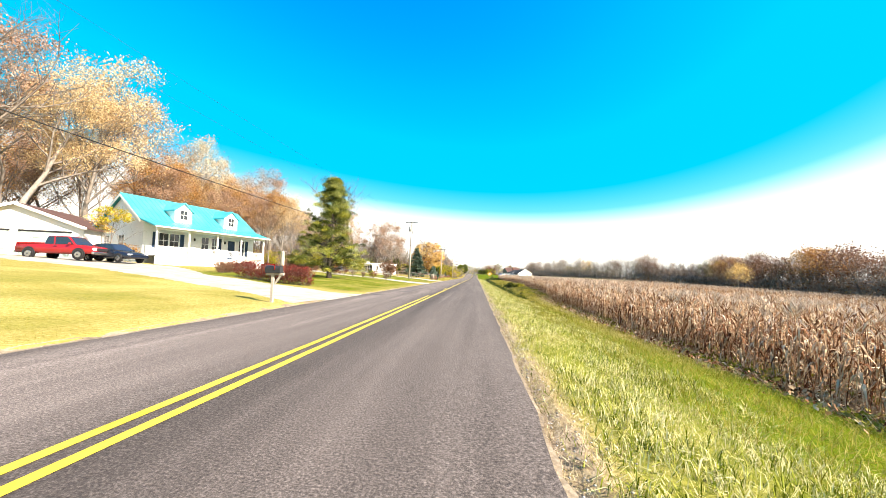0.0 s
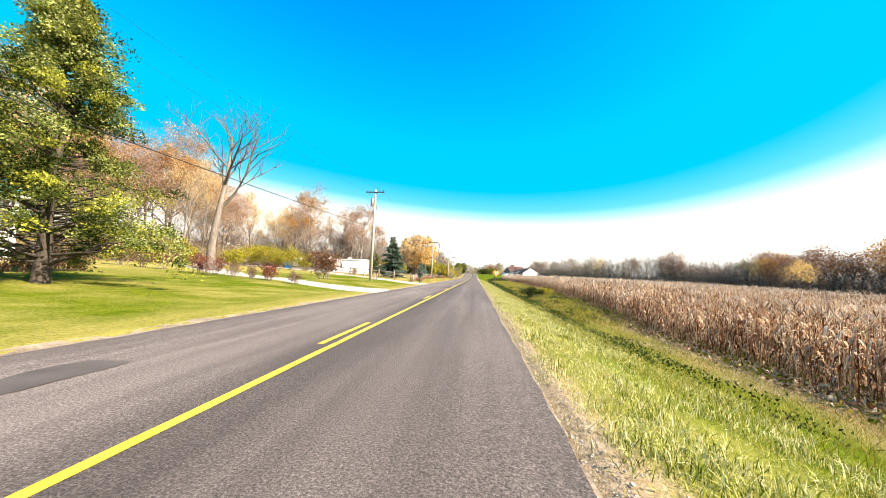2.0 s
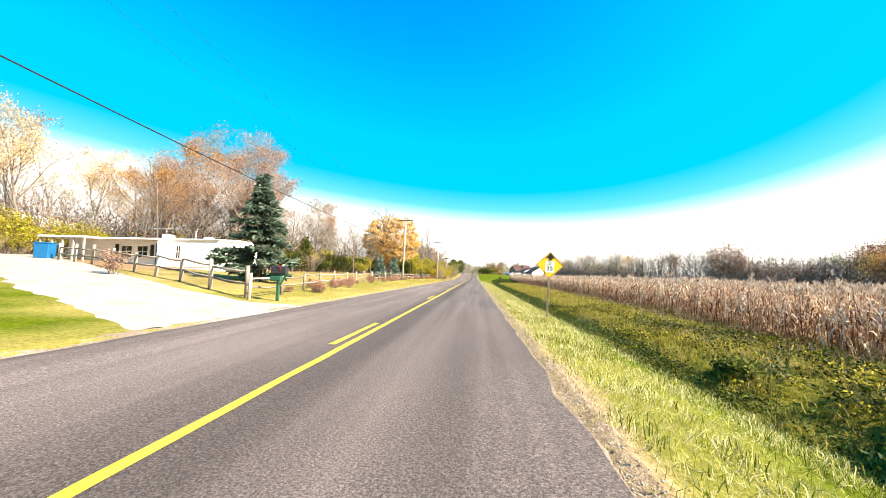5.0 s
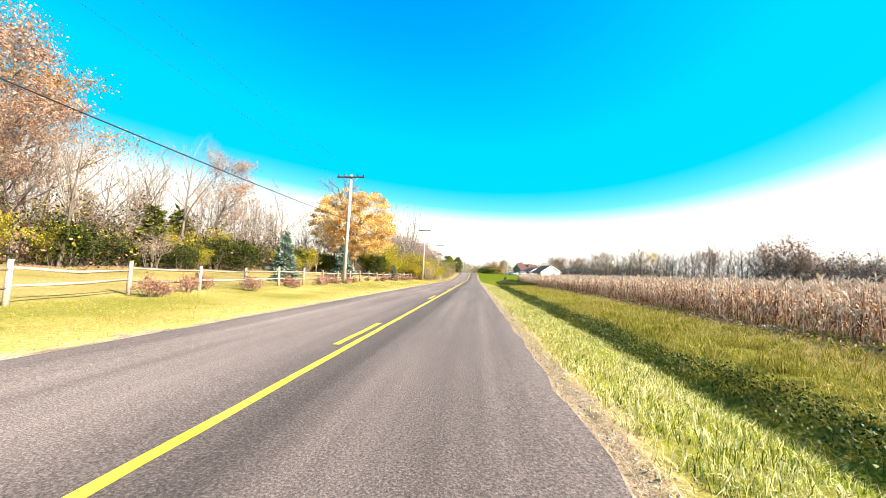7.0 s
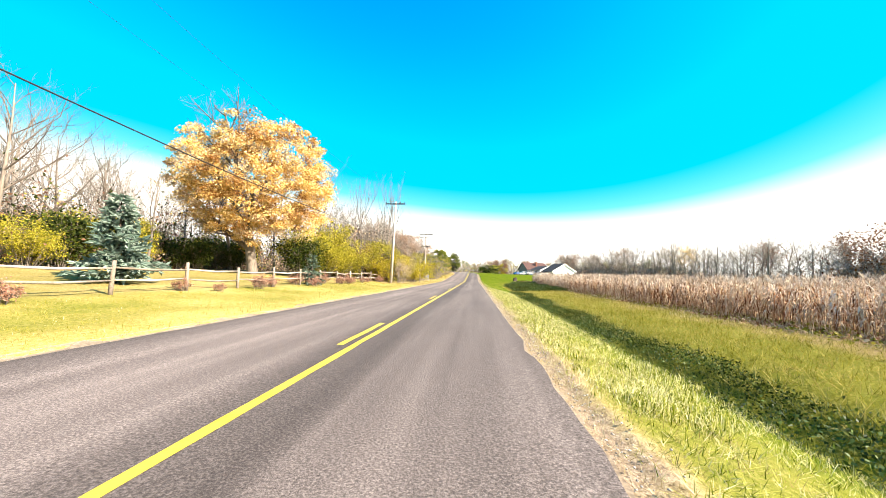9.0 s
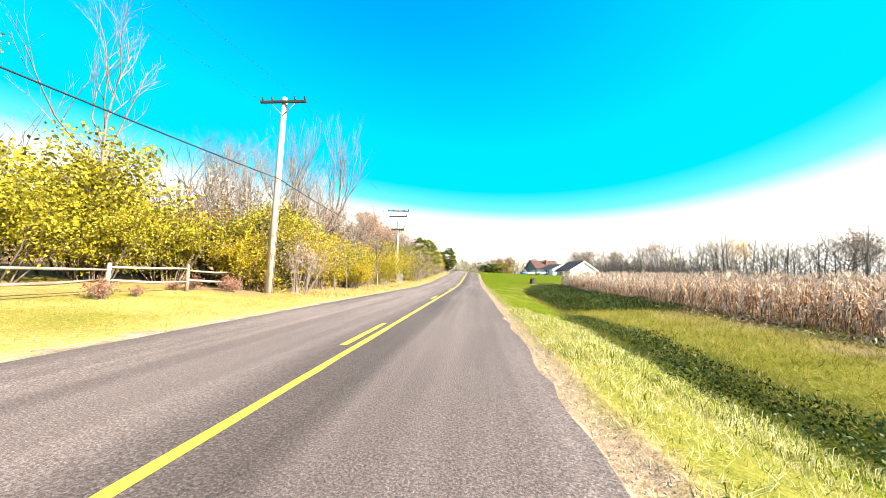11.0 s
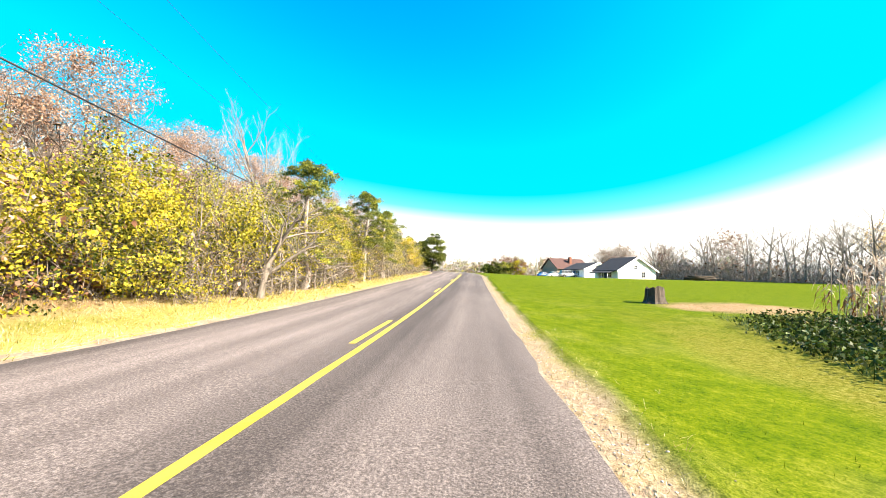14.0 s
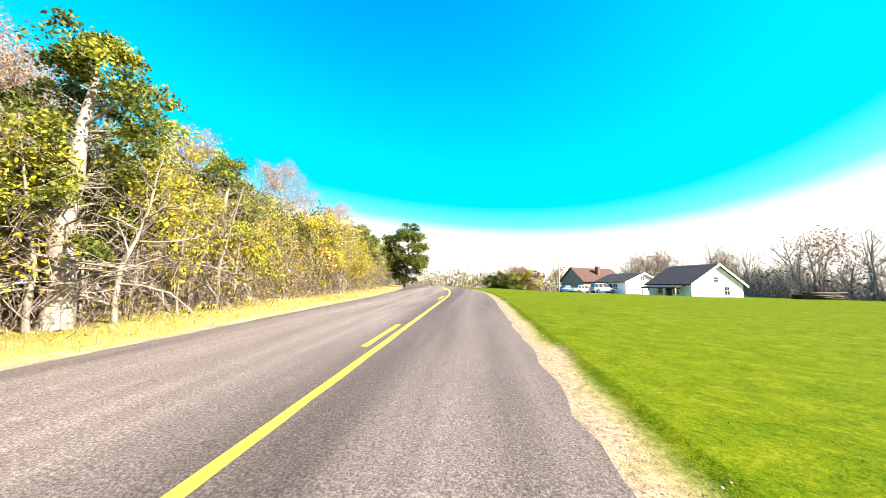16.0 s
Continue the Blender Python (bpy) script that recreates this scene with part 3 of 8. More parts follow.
# ---- plants ----
def tube_arrays(V, F, pts, rads, sides):
    base = len(V)
    for i, p in enumerate(pts):
        d = (pts[min(i + 1, len(pts) - 1)] - pts[max(i - 1, 0)])
        d = d.normalized() if d.length > 1e-6 else Vector((0, 0, 1))
        a = d.cross(Vector((0.31, 0.2, 1)) if abs(d.z) < 0.9 else Vector((1, 0.1, 0))).normalized()
        b = d.cross(a)
        for k in range(sides):
            t = k * 2 * math.pi / sides
            V.append(p + (a * math.cos(t) + b * math.sin(t)) * rads[i])
    for i in range(len(pts) - 1):
        for k in range(sides):
            p, q = base + i * sides + k, base + i * sides + (k + 1) % sides
            F.append((p, q, q + sides, p + sides))


def grow(rng, height, radius, levels=3, first=0.3, limbs=9, spread=0.9, up=0.35, shrink=0.55, kids=(9, 6, 5, 4), wobble=0.12, lean=(0, 0), fork=False):
    """Trunk and limbs of a broad-leaved tree; returns its mesh lists and the twigs' points."""
    V, F, tips = [], [], []
    W, G = [], []

    def branch(p, d, length, r, level):
        n_ = 6 if level == 0 else 4 if level == 1 else 3 if level == 2 else 2
        pts, rads = [p], [r]
        end = 0.14 if level == 0 else 0.3
        for i in range(n_):
            j = Vector((rng.gauss(0, 1), rng.gauss(0, 1), rng.gauss(0, 0.6))) * wobble * (0.5 if level == 0 else 1.3)
            d = (d + j + Vector((0, 0, up * 0.12 * level))).normalized()
            pts.append(pts[-1] + d * length / n_)
            rads.append(r * (1 - (1 - end) * (i + 1) / n_))
        tube_arrays(V if level == 0 else W, F if level == 0 else G, pts, rads, 7 if level == 0 else 5 if level == 1 else 3)
        if level >= levels:
            tips.extend((pts[-1], pts[len(pts) // 2]))
            return
        count = kids[level]
        for c in range(count):
            lo = first if level == 0 else 0.25
            t = lo + (1 - lo) * (c + rng.random() * 0.8) / count
            i = min(int(t * n_), n_ - 1)
            k = t * n_ - i
            q = pts[i].lerp(pts[i + 1], k)
            axis = (pts[i + 1] - pts[i]).normalized()
            ang = rng.random() * 6.283 if level else c * 2.4 + rng.random() * 0.8
            side = Vector((math.cos(ang), math.sin(ang), 0))
            side = (side - axis * side.dot(axis)).normalized()
            nd = (axis * (1 - spread * 0.55 + 0.25 * t) + side * spread + Vector((0, 0, up))).normalized()
            scale = (1.0 - 0.55 * (t - lo) / (1 - lo)) if level == 0 else (1 - 0.4 * t)
            branch(q, nd, length * shrink * scale * (0.8 + 0.4 * rng.random()), rads[i] * (0.55 if level == 0 else 0.6), level + 1)
        tips.append(pts[-1])

    branch(Vector((0, 0, -0.15)), Vector((lean[0], lean[1], 1)).normalized(), height * 0.86, radius, 0)
    return V, F, W, G, tips


def leaf_cloud(rng, points, per, size, scatter, flat=0.3):
    """Leaf blades, one folded quad each, scattered round points."""
    nr = np.random.RandomState(rng.randrange(1 << 30))
    P = np.array([tuple(p) for p in points], dtype=np.float32)
    P = np.repeat(P, per, axis=0)
    n_ = len(P)
    P = P + nr.normal(0, scatter, (n_, 3)) * (1, 1, 0.75)
    s = size * nr.uniform(0.6, 1.35, (n_, 1))
    a = nr.normal(0, 1, (n_, 3))
    a /= np.linalg.norm(a, axis=1, keepdims=True)
    b = np.cross(a, nr.normal(0, 1, (n_, 3)))
    b /= np.linalg.norm(b, axis=1, keepdims=True) + 1e-6
    v = np.stack([P - a * s * 0.5, P + b * s * 0.32, P + a * s * 0.6, P - b * s * 0.32], axis=1).reshape(-1, 3)
    f = np.arange(n_ * 4).reshape(-1, 4)
    return v, f


def clump_cloud(nr, centres, per, size, spread, flat=0.5, droop=0.0):
    """Leaf blades gathered in loose flattened clumps round centres."""
    C = np.repeat(np.asarray(centres, dtype=np.float32), per, axis=0)
    n_ = len(C)
    wide = np.repeat(nr.uniform(0.6, 1.4, (len(C) // per, 1)), per, axis=0)
    way = nr.normal(0, 1, (n_, 3))
    way /= np.linalg.norm(way, axis=1, keepdims=True)
    off = way * nr.rand(n_, 1) ** 0.5 * spread * 1.7 * wide * (1, 1, flat)
    off[:, 2] -= droop * (off[:, 0] ** 2 + off[:, 1] ** 2) / max(spread, 1e-3)
    P = C + off
    s = size * nr.uniform(0.6, 1.4, (n_, 1))
    a = nr.normal(0, 1, (n_, 3)) * (1, 1, 0.7)
    a /= np.linalg.norm(a, axis=1, keepdims=True)
    b = np.cross(a, nr.normal(0, 1, (n_, 3)))
    b /= np.linalg.norm(b, axis=1, keepdims=True) + 1e-6
    v = np.stack([P - a * s * 0.5, P + b * s * 0.32, P + a * s * 0.6, P - b * s * 0.32], axis=1).reshape(-1, 3)
    return v, np.arange(n_ * 4).reshape(-1, 4)


def bare_bones(V, F):
    return np.array([tuple(v) for v in V], dtype=np.float32), np.array(F, dtype=np.int32)


def place(x, y, sink=0.0, rz=0.0):
    return pose(x, y, ground_z(x, y) - sink, 0, 0, rz)


def broadleaf(name, m, seed, label, height=12, radius=0.22, leaf=None, per=3, size=0.22, scatter=0.45, bark=None, group="", **kw):
    rng = random.Random(seed)
    V, F, W, G, tips = grow(rng, height, radius, **kw)
    t = thing(name, m, label, "tree", group)
    v, f = bare_bones(V, F)
    me = fast_mesh("trunk", v, f, bark or BARK)
    me.polygons.foreach_set("use_smooth", np.ones(len(me.polygons), dtype=bool))
    part("trunk", me, None, t)
    v, f = bare_bones(W, G)
    me = fast_mesh("branchwork", v, f, bark or BARK)
    me.polygons.foreach_set("use_smooth", np.ones(len(me.polygons), dtype=bool))
    part("branchwork", me, None, t)
    if leaf is not None and per:
        v, f = leaf_cloud(rng, tips, per, size, scatter)
        part("crown", fast_mesh("crown", v, f, leaf), None, t)
    return t


def domed_tree(name, m, seed, label, height, radius, reach, low, high, clumps, per, size, loose, mats, **kw):
    """A broad tree whose crown is a dome of leaf clumps round a frame of limbs."""
    t = broadleaf(name, m, seed, label, height=height, radius=radius, **kw)
    nr = np.random.RandomState(seed)
    mid, half = (low + high) / 2, (high - low) / 2
    C = []
    while len(C) < clumps:
        d = nr.normal(0, 1, 3)
        d /= np.linalg.norm(d)
        r = nr.uniform(0.25, 1.0) ** 0.45
        uneven = 1.0 + 0.16 * noise.noise((d[0] * 2.2, d[1] * 2.2, d[2] * 2.2 + seed))
        x, y, z = d[0] * r * reach * uneven, d[1] * r * reach * uneven, d[2] * r * half * uneven
        if z < 0:
            x, y = x * (1 + 0.12 * z / half), y * (1 + 0.12 * z / half)
        if noise.noise((x * 0.55, y * 0.55, z * 0.8 + seed)) < -0.28:
            continue
        C.append((x, y, mid + z))
    v, f = clump_cloud(nr, C, per, size, loose, 0.55, 0.12)
    me = fast_mesh("crown", v, f, mats)
    which = np.repeat(nr.randint(0, len(mats), clumps), per)
    me.polygons.foreach_set("material_index", which.astype(np.int32))
    part("crown", me, None, t)
    return t


def ragged_cedar(name, m, seed, label, height, radius, wide, foot, boughs, mats, bark, per=60, size=0.075, lean=(0.0, 0.0), steep=2.2, puff=0.2, dead=1.3):
    """An old roadside cedar: crooked trunk, dead lower limbs, and torn flat boughs of foliage above."""
    rng_ = random.Random(seed)
    nr = np.random.RandomState(seed)
    t = thing(name, m, label, "tree")
    V, F, W, G, C = [], [], [], [], []
    spine = [Vector((lean[0] * k * height + rng_.gauss(0, 0.09) * (k > 0), lean[1] * k * height + rng_.gauss(0, 0.09) * (k > 0), k * height * 0.96 - 0.15)) for k in (0, 0.15, 0.32, 0.5, 0.68, 0.85, 1.0)]
    tube_arrays(V, F, spine, [radius * k for k in (1.35, 1.0, 0.85, 0.72, 0.5, 0.3, 0.1)], 9)

    def on_spine(k):
        i = min(int(k * 6), 5)
        return spine[i].lerp(spine[i + 1], k * 6 - i)

    for i in range(boughs):
        k = foot + (1 - foot) * (i + rng_.random()) / boughs
        a = rng_.random() * 6.283
        taper = min(1.0, (1.06 - k) * steep)
        r = wide * taper * rng_.uniform(0.35, 1.0)
        p = on_spine(min(k, 0.99))
        q = p + Vector((math.cos(a) * r * 0.6, math.sin(a) * r * 0.6, r * rng_.uniform(0.05, 0.4)))
        e = p + Vector((math.cos(a) * r, math.sin(a) * r, r * rng_.uniform(-0.15, 0.4)))
        tube_arrays(W, G, [p, q, e], [0.02 + 0.012 * r, 0.014, 0.006], 4)
        C += [tuple(q), tuple(e), tuple(q.lerp(e, 0.5))]
        if rng_.random() < 0.5:
            C.append(tuple(e + Vector((rng_.gauss(0, 0.25), rng_.gauss(0, 0.25), rng_.uniform(0, 0.3)))))
    for i in range(int(boughs * dead)):   # dead limbs and twigs below
        k = rng_.uniform(0.12, foot + 0.25)
        a = rng_.random() * 6.283
        r = wide * rng_.uniform(0.3, 0.9)
        p = on_spine(k)
        q = p + Vector((math.cos(a) * r * 0.5, math.sin(a) * r * 0.5, rng_.uniform(-0.1, 0.35)))
        e = p + Vector((math.cos(a + 0.3) * r, math.sin(a + 0.3) * r, rng_.uniform(-0.35, 0.4)))
        tube_arrays(W, G, [p, q, e], [0.022, 0.013, 0.005], 3)
        for _ in range(5):
            b = q.lerp(e, rng_.random())
            tube_arrays(W, G, [b, b + Vector((rng_.gauss(0, 0.28), rng_.gauss(0, 0.28), rng_.gauss(-0.05, 0.2)))], [0.006, 0.003], 3)
    for nm, (vv, ff) in (("trunk", (V, F)), ("branchwork", (W, G))):
        v, f = bare_bones(vv, ff)
        me = fast_mesh(nm, v, f, bark)
        me.polygons.foreach_set("use_smooth", np.ones(len(me.polygons), dtype=bool))
        part(nm, me, None, t)
    v, f = clump_cloud(nr, C, per, size, puff, 0.5, 0.25)
    me = fast_mesh("crown", v, f, mats)
    me.polygons.foreach_set("material_index", np.repeat(nr.randint(0, len(mats), len(C)), per).astype(np.int32))
    part("crown", me, None, t)
    return t


def conifer(name, m, seed, label, height=8, width=2.2, needle=None, bark=None, droop=0.25, gap=0.0, layers=None, foot=0.05, card=0.16, dens=1.0, taper=1.0, top=0.03, group=""):
    """A trunk with whorls of boughs, each fringed with needle sprays."""
    rng = random.Random(seed)
    t = thing(name, m, label, "tree", group)
    V, F = [], []
    tube_arrays(V, F, [Vector((0, 0, -0.2)), Vector((0.03, 0, height * 0.4)), Vector((0, 0.03, height * 0.75)), Vector((0, 0, height))], [height * 0.02 + 0.03, height * 0.016 + 0.02, height * 0.008, 0.012], 7)
    sprays = []
    layers = layers or int(height * 4.2)
    for i in range(layers):
        k = (i + rng.random() * 0.6) / layers
        z = height * (foot + (1 - foot) * k)
        reach = width * ((1 - k) ** taper + top) * (0.72 + 0.5 * rng.random())
        if k < 0.12:
            reach *= 0.75 + k * 2
        for j in range(rng.choice((4, 5, 6))):
            if rng.random() < gap:
                continue
            ang = rng.random() * 6.283
            r = reach * (0.7 + 0.45 * rng.random())
            d = Vector((math.cos(ang), math.sin(ang), 0))
            a = Vector((0, 0, z))
            b = a + d * r * 0.55 + Vector((0, 0, r * (0.12 - droop * 0.6)))
            c = a + d * r + Vector((0, 0, r * (0.16 - droop)))
            tube_arrays(V, F, [a, b, c], [0.012 + 0.008 * r, 0.008 + 0.004 * r, 0.004], 3)
            n_ = max(4, int(r * 15 * dens))
            for q in range(n_):
                s = 0.12 + 0.88 * (q + rng.random()) / n_
                p = a.lerp(b, s / 0.55) if s < 0.55 else b.lerp(c, (s - 0.55) / 0.45)
                side = Vector((-d.y, d.x, 0)) * rng.uniform(-1, 1)
                w = (d * rng.uniform(0.1, 0.9) + side + Vector((0, 0, rng.uniform(-0.5, 0.45)))).normalized()
                sprays.append((p, w, card * rng.uniform(0.8, 1.9) * (0.6 + 0.5 * (1 - abs(s - 0.5)))))
    v, f = bare_bones(V, F)
    part("trunk", fast_mesh("trunk", v, f, bark or BARK_DARK), None, t)
    P = np.array([tuple(s[0]) for s in sprays])
    W = np.array([tuple(s[1]) for s in sprays])
    S = np.array([[s[2]] for s in sprays])
    nr = np.random.RandomState(seed)
    B = np.cross(W, nr.normal(0, 1, W.shape))
    B /= np.linalg.norm(B, axis=1, keepdims=True) + 1e-6
    N = np.cross(W, B)
    quads = []
    for ax in (B, N):
        quads.append(np.stack([P, P + W * S * 0.9 + ax * S * 0.30, P + W * S * 1.9, P + W * S * 0.9 - ax * S * 0.30], axis=1))
    v = np.concatenate(quads).reshape(-1, 3)
    part("crown", fast_mesh("crown", v, np.arange(len(v)).reshape(-1, 4), needle), None, t)
    return t


def shrub(name, m, seed, label, height=1.2, width=1.0, leaf=None, stems=9, per=4, size=0.07, scatter=0.08, bark=None, group="", levels=2, category="shrub"):
    rng = random.Random(seed)
    V, F, tips = [], [], []
    for i in range(stems):
        a = rng.random() * 6.283
        r = rng.random() ** 0.6
        base = Vector((math.cos(a) * 0.18 * width * r, math.sin(a) * 0.18 * width * r, -0.05))
        top = Vector((math.cos(a) * width * 0.5 * r, math.sin(a) * width * 0.5 * r, height * (0.72 + 0.35 * rng.random()) * (1 - 0.3 * r * r)))
        mid = base.lerp(top, 0.5) + Vector((rng.gauss(0, 0.05), rng.gauss(0, 0.05), 0.05)) * width
        tube_arrays(V, F, [base, mid, top], [0.008 + 0.007 * height, 0.006 + 0.004 * height, 0.003], 4)
        tips += [top, mid.lerp(top, 0.5)]
        for j in range(7):
            k = 0.2 + 0.8 * rng.random()
            p = base.lerp(mid, k * 2) if k < 0.5 else mid.lerp(top, k * 2 - 1)
            d = Vector((rng.gauss(0, 1), rng.gauss(0, 1), 0.5 + rng.random())).normalized()
            q = p + d * height * 0.28 * (0.5 + rng.random())
            tube_arrays(V, F, [p, q], [0.004 + 0.002 * height, 0.002], 3)
            tips += [q, p.lerp(q, 0.6)]
            if levels > 1:
                for _ in range(3):
                    e = q + Vector((rng.gauss(0, 1), rng.gauss(0, 1), rng.gauss(0.3, 1))).normalized() * height * 0.12
                    tube_arrays(V, F, [p.lerp(q, 0.6), e], [0.003, 0.0015], 3)
                    tips.append(e)
    t = thing(name, m, label, category, group)
    v, f = bare_bones(V, F)
    part("twig_frame", fast_mesh("twig_frame", v, f, bark or BARK), None, t)
    if leaf is not None and per:
        v, f = leaf_cloud(rng, tips, per, size, scatter)
        part("foliage", fast_mesh("foliage", v, f, leaf), None, t)
    return t
# ---- utility poles and cables ----
def utility_pole(x, y, height, lean, arms, extra, label):
    t = thing("utility_pole", place(x, y, 0.0, 0), label, "utility pole", "poles along the road")
    top = Vector((lean[0] * height, lean[1] * height, height))
    bm = tube(bmesh.new(), [(0, 0, -0.4), top * 0.5, top], [0.17, 0.145, 0.11], 12)
    part("shaft", bm, OLD_WOOD if extra == "cutouts" else POLE_WOOD, t)
    for dz, half in arms:
        c = top * ((height - dz) / height)
        bm = boxes((c.x - half, c.y - 0.16, c.z - 0.06, c.x + half, c.y - 0.07, c.z + 0.06), bevel=0.01)
        arm = part("crossarm", bm, ARM_WOOD, t)
        for s in (-0.92, -0.5, 0.5, 0.92):
            bm = tube(bmesh.new(), [(c.x + s * half, c.y - 0.11, c.z + 0.06), (c.x + s * half, c.y - 0.11, c.z + 0.14), (c.x + s * half, c.y - 0.11, c.z + 0.17), (c.x + s * half, c.y - 0.11, c.z + 0.24)], [0.02, 0.05, 0.035, 0.045], 8)
            part("insulator", bm, METAL_DARK, arm, "dark ceramic insulator")
        for s in (-1, 1):
            bm = tube(bmesh.new(), [(c.x + s * half * 0.55, c.y - 0.12, c.z - 0.05), (c.x, c.y - 0.12, c.z - 0.65)], 0.02, 6)
            part("brace", bm, METAL_GREY, t)
    if extra == "transformer":
        c = top * 0.86
        bm = tube(bmesh.new(), [(c.x - 0.32, c.y, c.z - 0.45), (c.x - 0.32, c.y, c.z - 0.42), (c.x - 0.32, c.y, c.z + 0.38), (c.x - 0.32, c.y, c.z + 0.45)], [0.16, 0.19, 0.19, 0.12], 14)
        part("transformer", bm, METAL_GREY, t, "grey metal transformer can")
        bm = boxes((c.x + 0.1, c.y - 0.06, c.z - 0.9, c.x + 0.24, c.y + 0.06, c.z - 0.3), bevel=0.015)
        part("switch_box", bm, METAL_GREY, t)
    if extra == "cutouts":
        c = top * 0.72
        bm = boxes((c.x - 0.75, c.y - 0.14, c.z - 0.05, c.x + 0.75, c.y - 0.05, c.z + 0.05), bevel=0.01)
        arm = part("short_crossarm", bm, METAL_DARK, t)
        for s in (-0.65, -0.3, 0.2, 0.45, 0.7):
            part("cutout", tube(bmesh.new(), [(c.x + s, c.y - 0.2, c.z - 0.22), (c.x + s, c.y - 0.16, c.z + 0.2)], [0.06, 0.045], 8), METAL_DARK, arm)
    part("ground_wire", tube(bmesh.new(), [(0.17, -0.02, 0), (top.x * 0.5 + 0.15, top.y * 0.5 - 0.02, height * 0.5)], 0.012, 5), METAL_DARK, t)
    return Vector((x, y, ground_z(x, y))), top


POLES = [
    (-12.5, -14.0, 9.4, (0.01, 0), [(0.35, 1.2)], "", "weathered wooden utility pole with a crossarm"),
    (-9.4, 65.2, 10.3, (0.02, 0), [(0.30, 1.05)], "transformer", "weathered wooden utility pole with crossarm and transformer"),
    (-8.6, 114.9, 9.0, (0.03, 0), [(0.25, 1.15)], "", "pale wooden utility pole standing behind a rail fence"),
    (-7.2, 150.0, 9.0, (0.03, 0), [(0.25, 1.1)], "", "weathered wooden utility pole beside the woods"),
    (-7.1, 176.1, 8.4, (0.012, 0), [(0.2, 1.25), (0.85, 1.05)], "cutouts", "dark wooden utility pole with two crossarms"),
    (-12.5, 236.0, 6.4, (0.02, 0), [(0.25, 1.1)], "", "weathered wooden utility pole beside the woods"),
]
tops = [utility_pole(*p) for p in POLES]


for (pa, ta), (pb, tb) in zip(tops, tops[1:]):
    for name, ka, kb, dx, sag, r, label in (("telephone_cable", 0.57, 0.57, 0.15, 0.45, 0.022, "thick black telephone cable strung between poles"),
                                           ("power_line", 0.97, 0.97, -0.95, 0.7, 0.004, "thin bare power line strung between poles"),
                                           ("power_line", 0.97, 0.97, 0.95, 0.7, 0.004, "thin bare power line strung between poles")):
        a, b = pa + ta * ka + Vector((dx, -0.15, 0)), pb + tb * kb + Vector((dx, -0.15, 0))
        pts = []
        for i in range(25):
            k = i / 24
            p = a.lerp(b, k)
            p.z -= sag * 4 * k * (1 - k)
            pts.append(p)
        tagged(part(name, tube(bmesh.new(), pts, r, 5), CABLE, None), label, "cable", "cables along the road")


# ---- corn ----
def corn_template(rng, leaves_, segs, tassel, stalk_quads=True):
    V, F = [], []
    h = rng.uniform(1.62, 1.92)
    lean = Vector((rng.gauss(0, 0.05), rng.gauss(0, 0.05), 1))
    r = 0.013
    if stalk_quads:
        tube_arrays(V, F, [Vector((0, 0, -0.1)), lean * h * 0.5, lean * h], [r, r * 0.8, r * 0.4], 3)
    else:
        b = len(V)
        V.extend([Vector((-r, 0, -0.1)), Vector((r, 0, -0.1)), lean * h + Vector((r, 0, 0)), lean * h - Vector((r, 0, 0))])
        F.append((b, b + 1, b + 2, b + 3))
    for i in range(leaves_):
        z = h * (0.18 + 0.74 * (i + rng.random() * 0.7) / leaves_)
        ang = (i % 2) * 3.14 + rng.gauss(0, 0.6)
        d = Vector((math.cos(ang), math.sin(ang), 0))
        s = Vector((-d.y, d.x, 0))
        ln = rng.uniform(0.35, 0.7) * (1.1 - 0.4 * z / h)
        w = rng.uniform(0.024, 0.044)
        p = lean * z
        rise = rng.uniform(0.1, 0.9)
        prev = None
        for k in range(segs + 1):
            t = k / segs
            q = p + d * ln * (t - 0.35 * t * t) + Vector((0, 0, ln * (rise * t - (rise + 0.9) * t * t)))
            tw = s * math.cos(t * 2.2 * rng.uniform(0.3, 1)) + Vector((0, 0, 0.5 * t))
            ww = w * (1.0 - 0.85 * t * t) * (0.5 if k == 0 else 1)
            pair = (len(V), len(V) + 1)
            V.extend([q - tw * ww, q + tw * ww])
            if prev:
                F.append((prev[0], prev[1], pair[1], pair[0]))
            prev = pair
    if rng.random() < 0.8:   # an ear, hanging
        z = h * rng.uniform(0.42, 0.55)
        a = rng.random() * 6.28
        d = Vector((math.cos(a), math.sin(a), 0))
        tube_arrays(V, F, [lean * z, lean * z + d * 0.07 - Vector((0, 0, 0.06)), lean * z + d * 0.12 - Vector((0, 0, 0.22))], [0.012, 0.03, 0.012], 4)
    for i in range(tassel):
        a = rng.random() * 6.28
        e = lean * h + Vector((math.cos(a) * 0.13, math.sin(a) * 0.13, rng.uniform(0.08, 0.22)))
        b = len(V)
        V.extend([lean * h + Vector((-0.008, 0, -0.02)), lean * h + Vector((0.008, 0, -0.02)), e + Vector((0.012, 0, 0)), e - Vector((0.012, 0.01, 0))])
        F.append((b, b + 1, b + 2, b + 3))
    return np.array([tuple(v) for v in V], dtype=np.float32), np.array(F, dtype=np.int32)


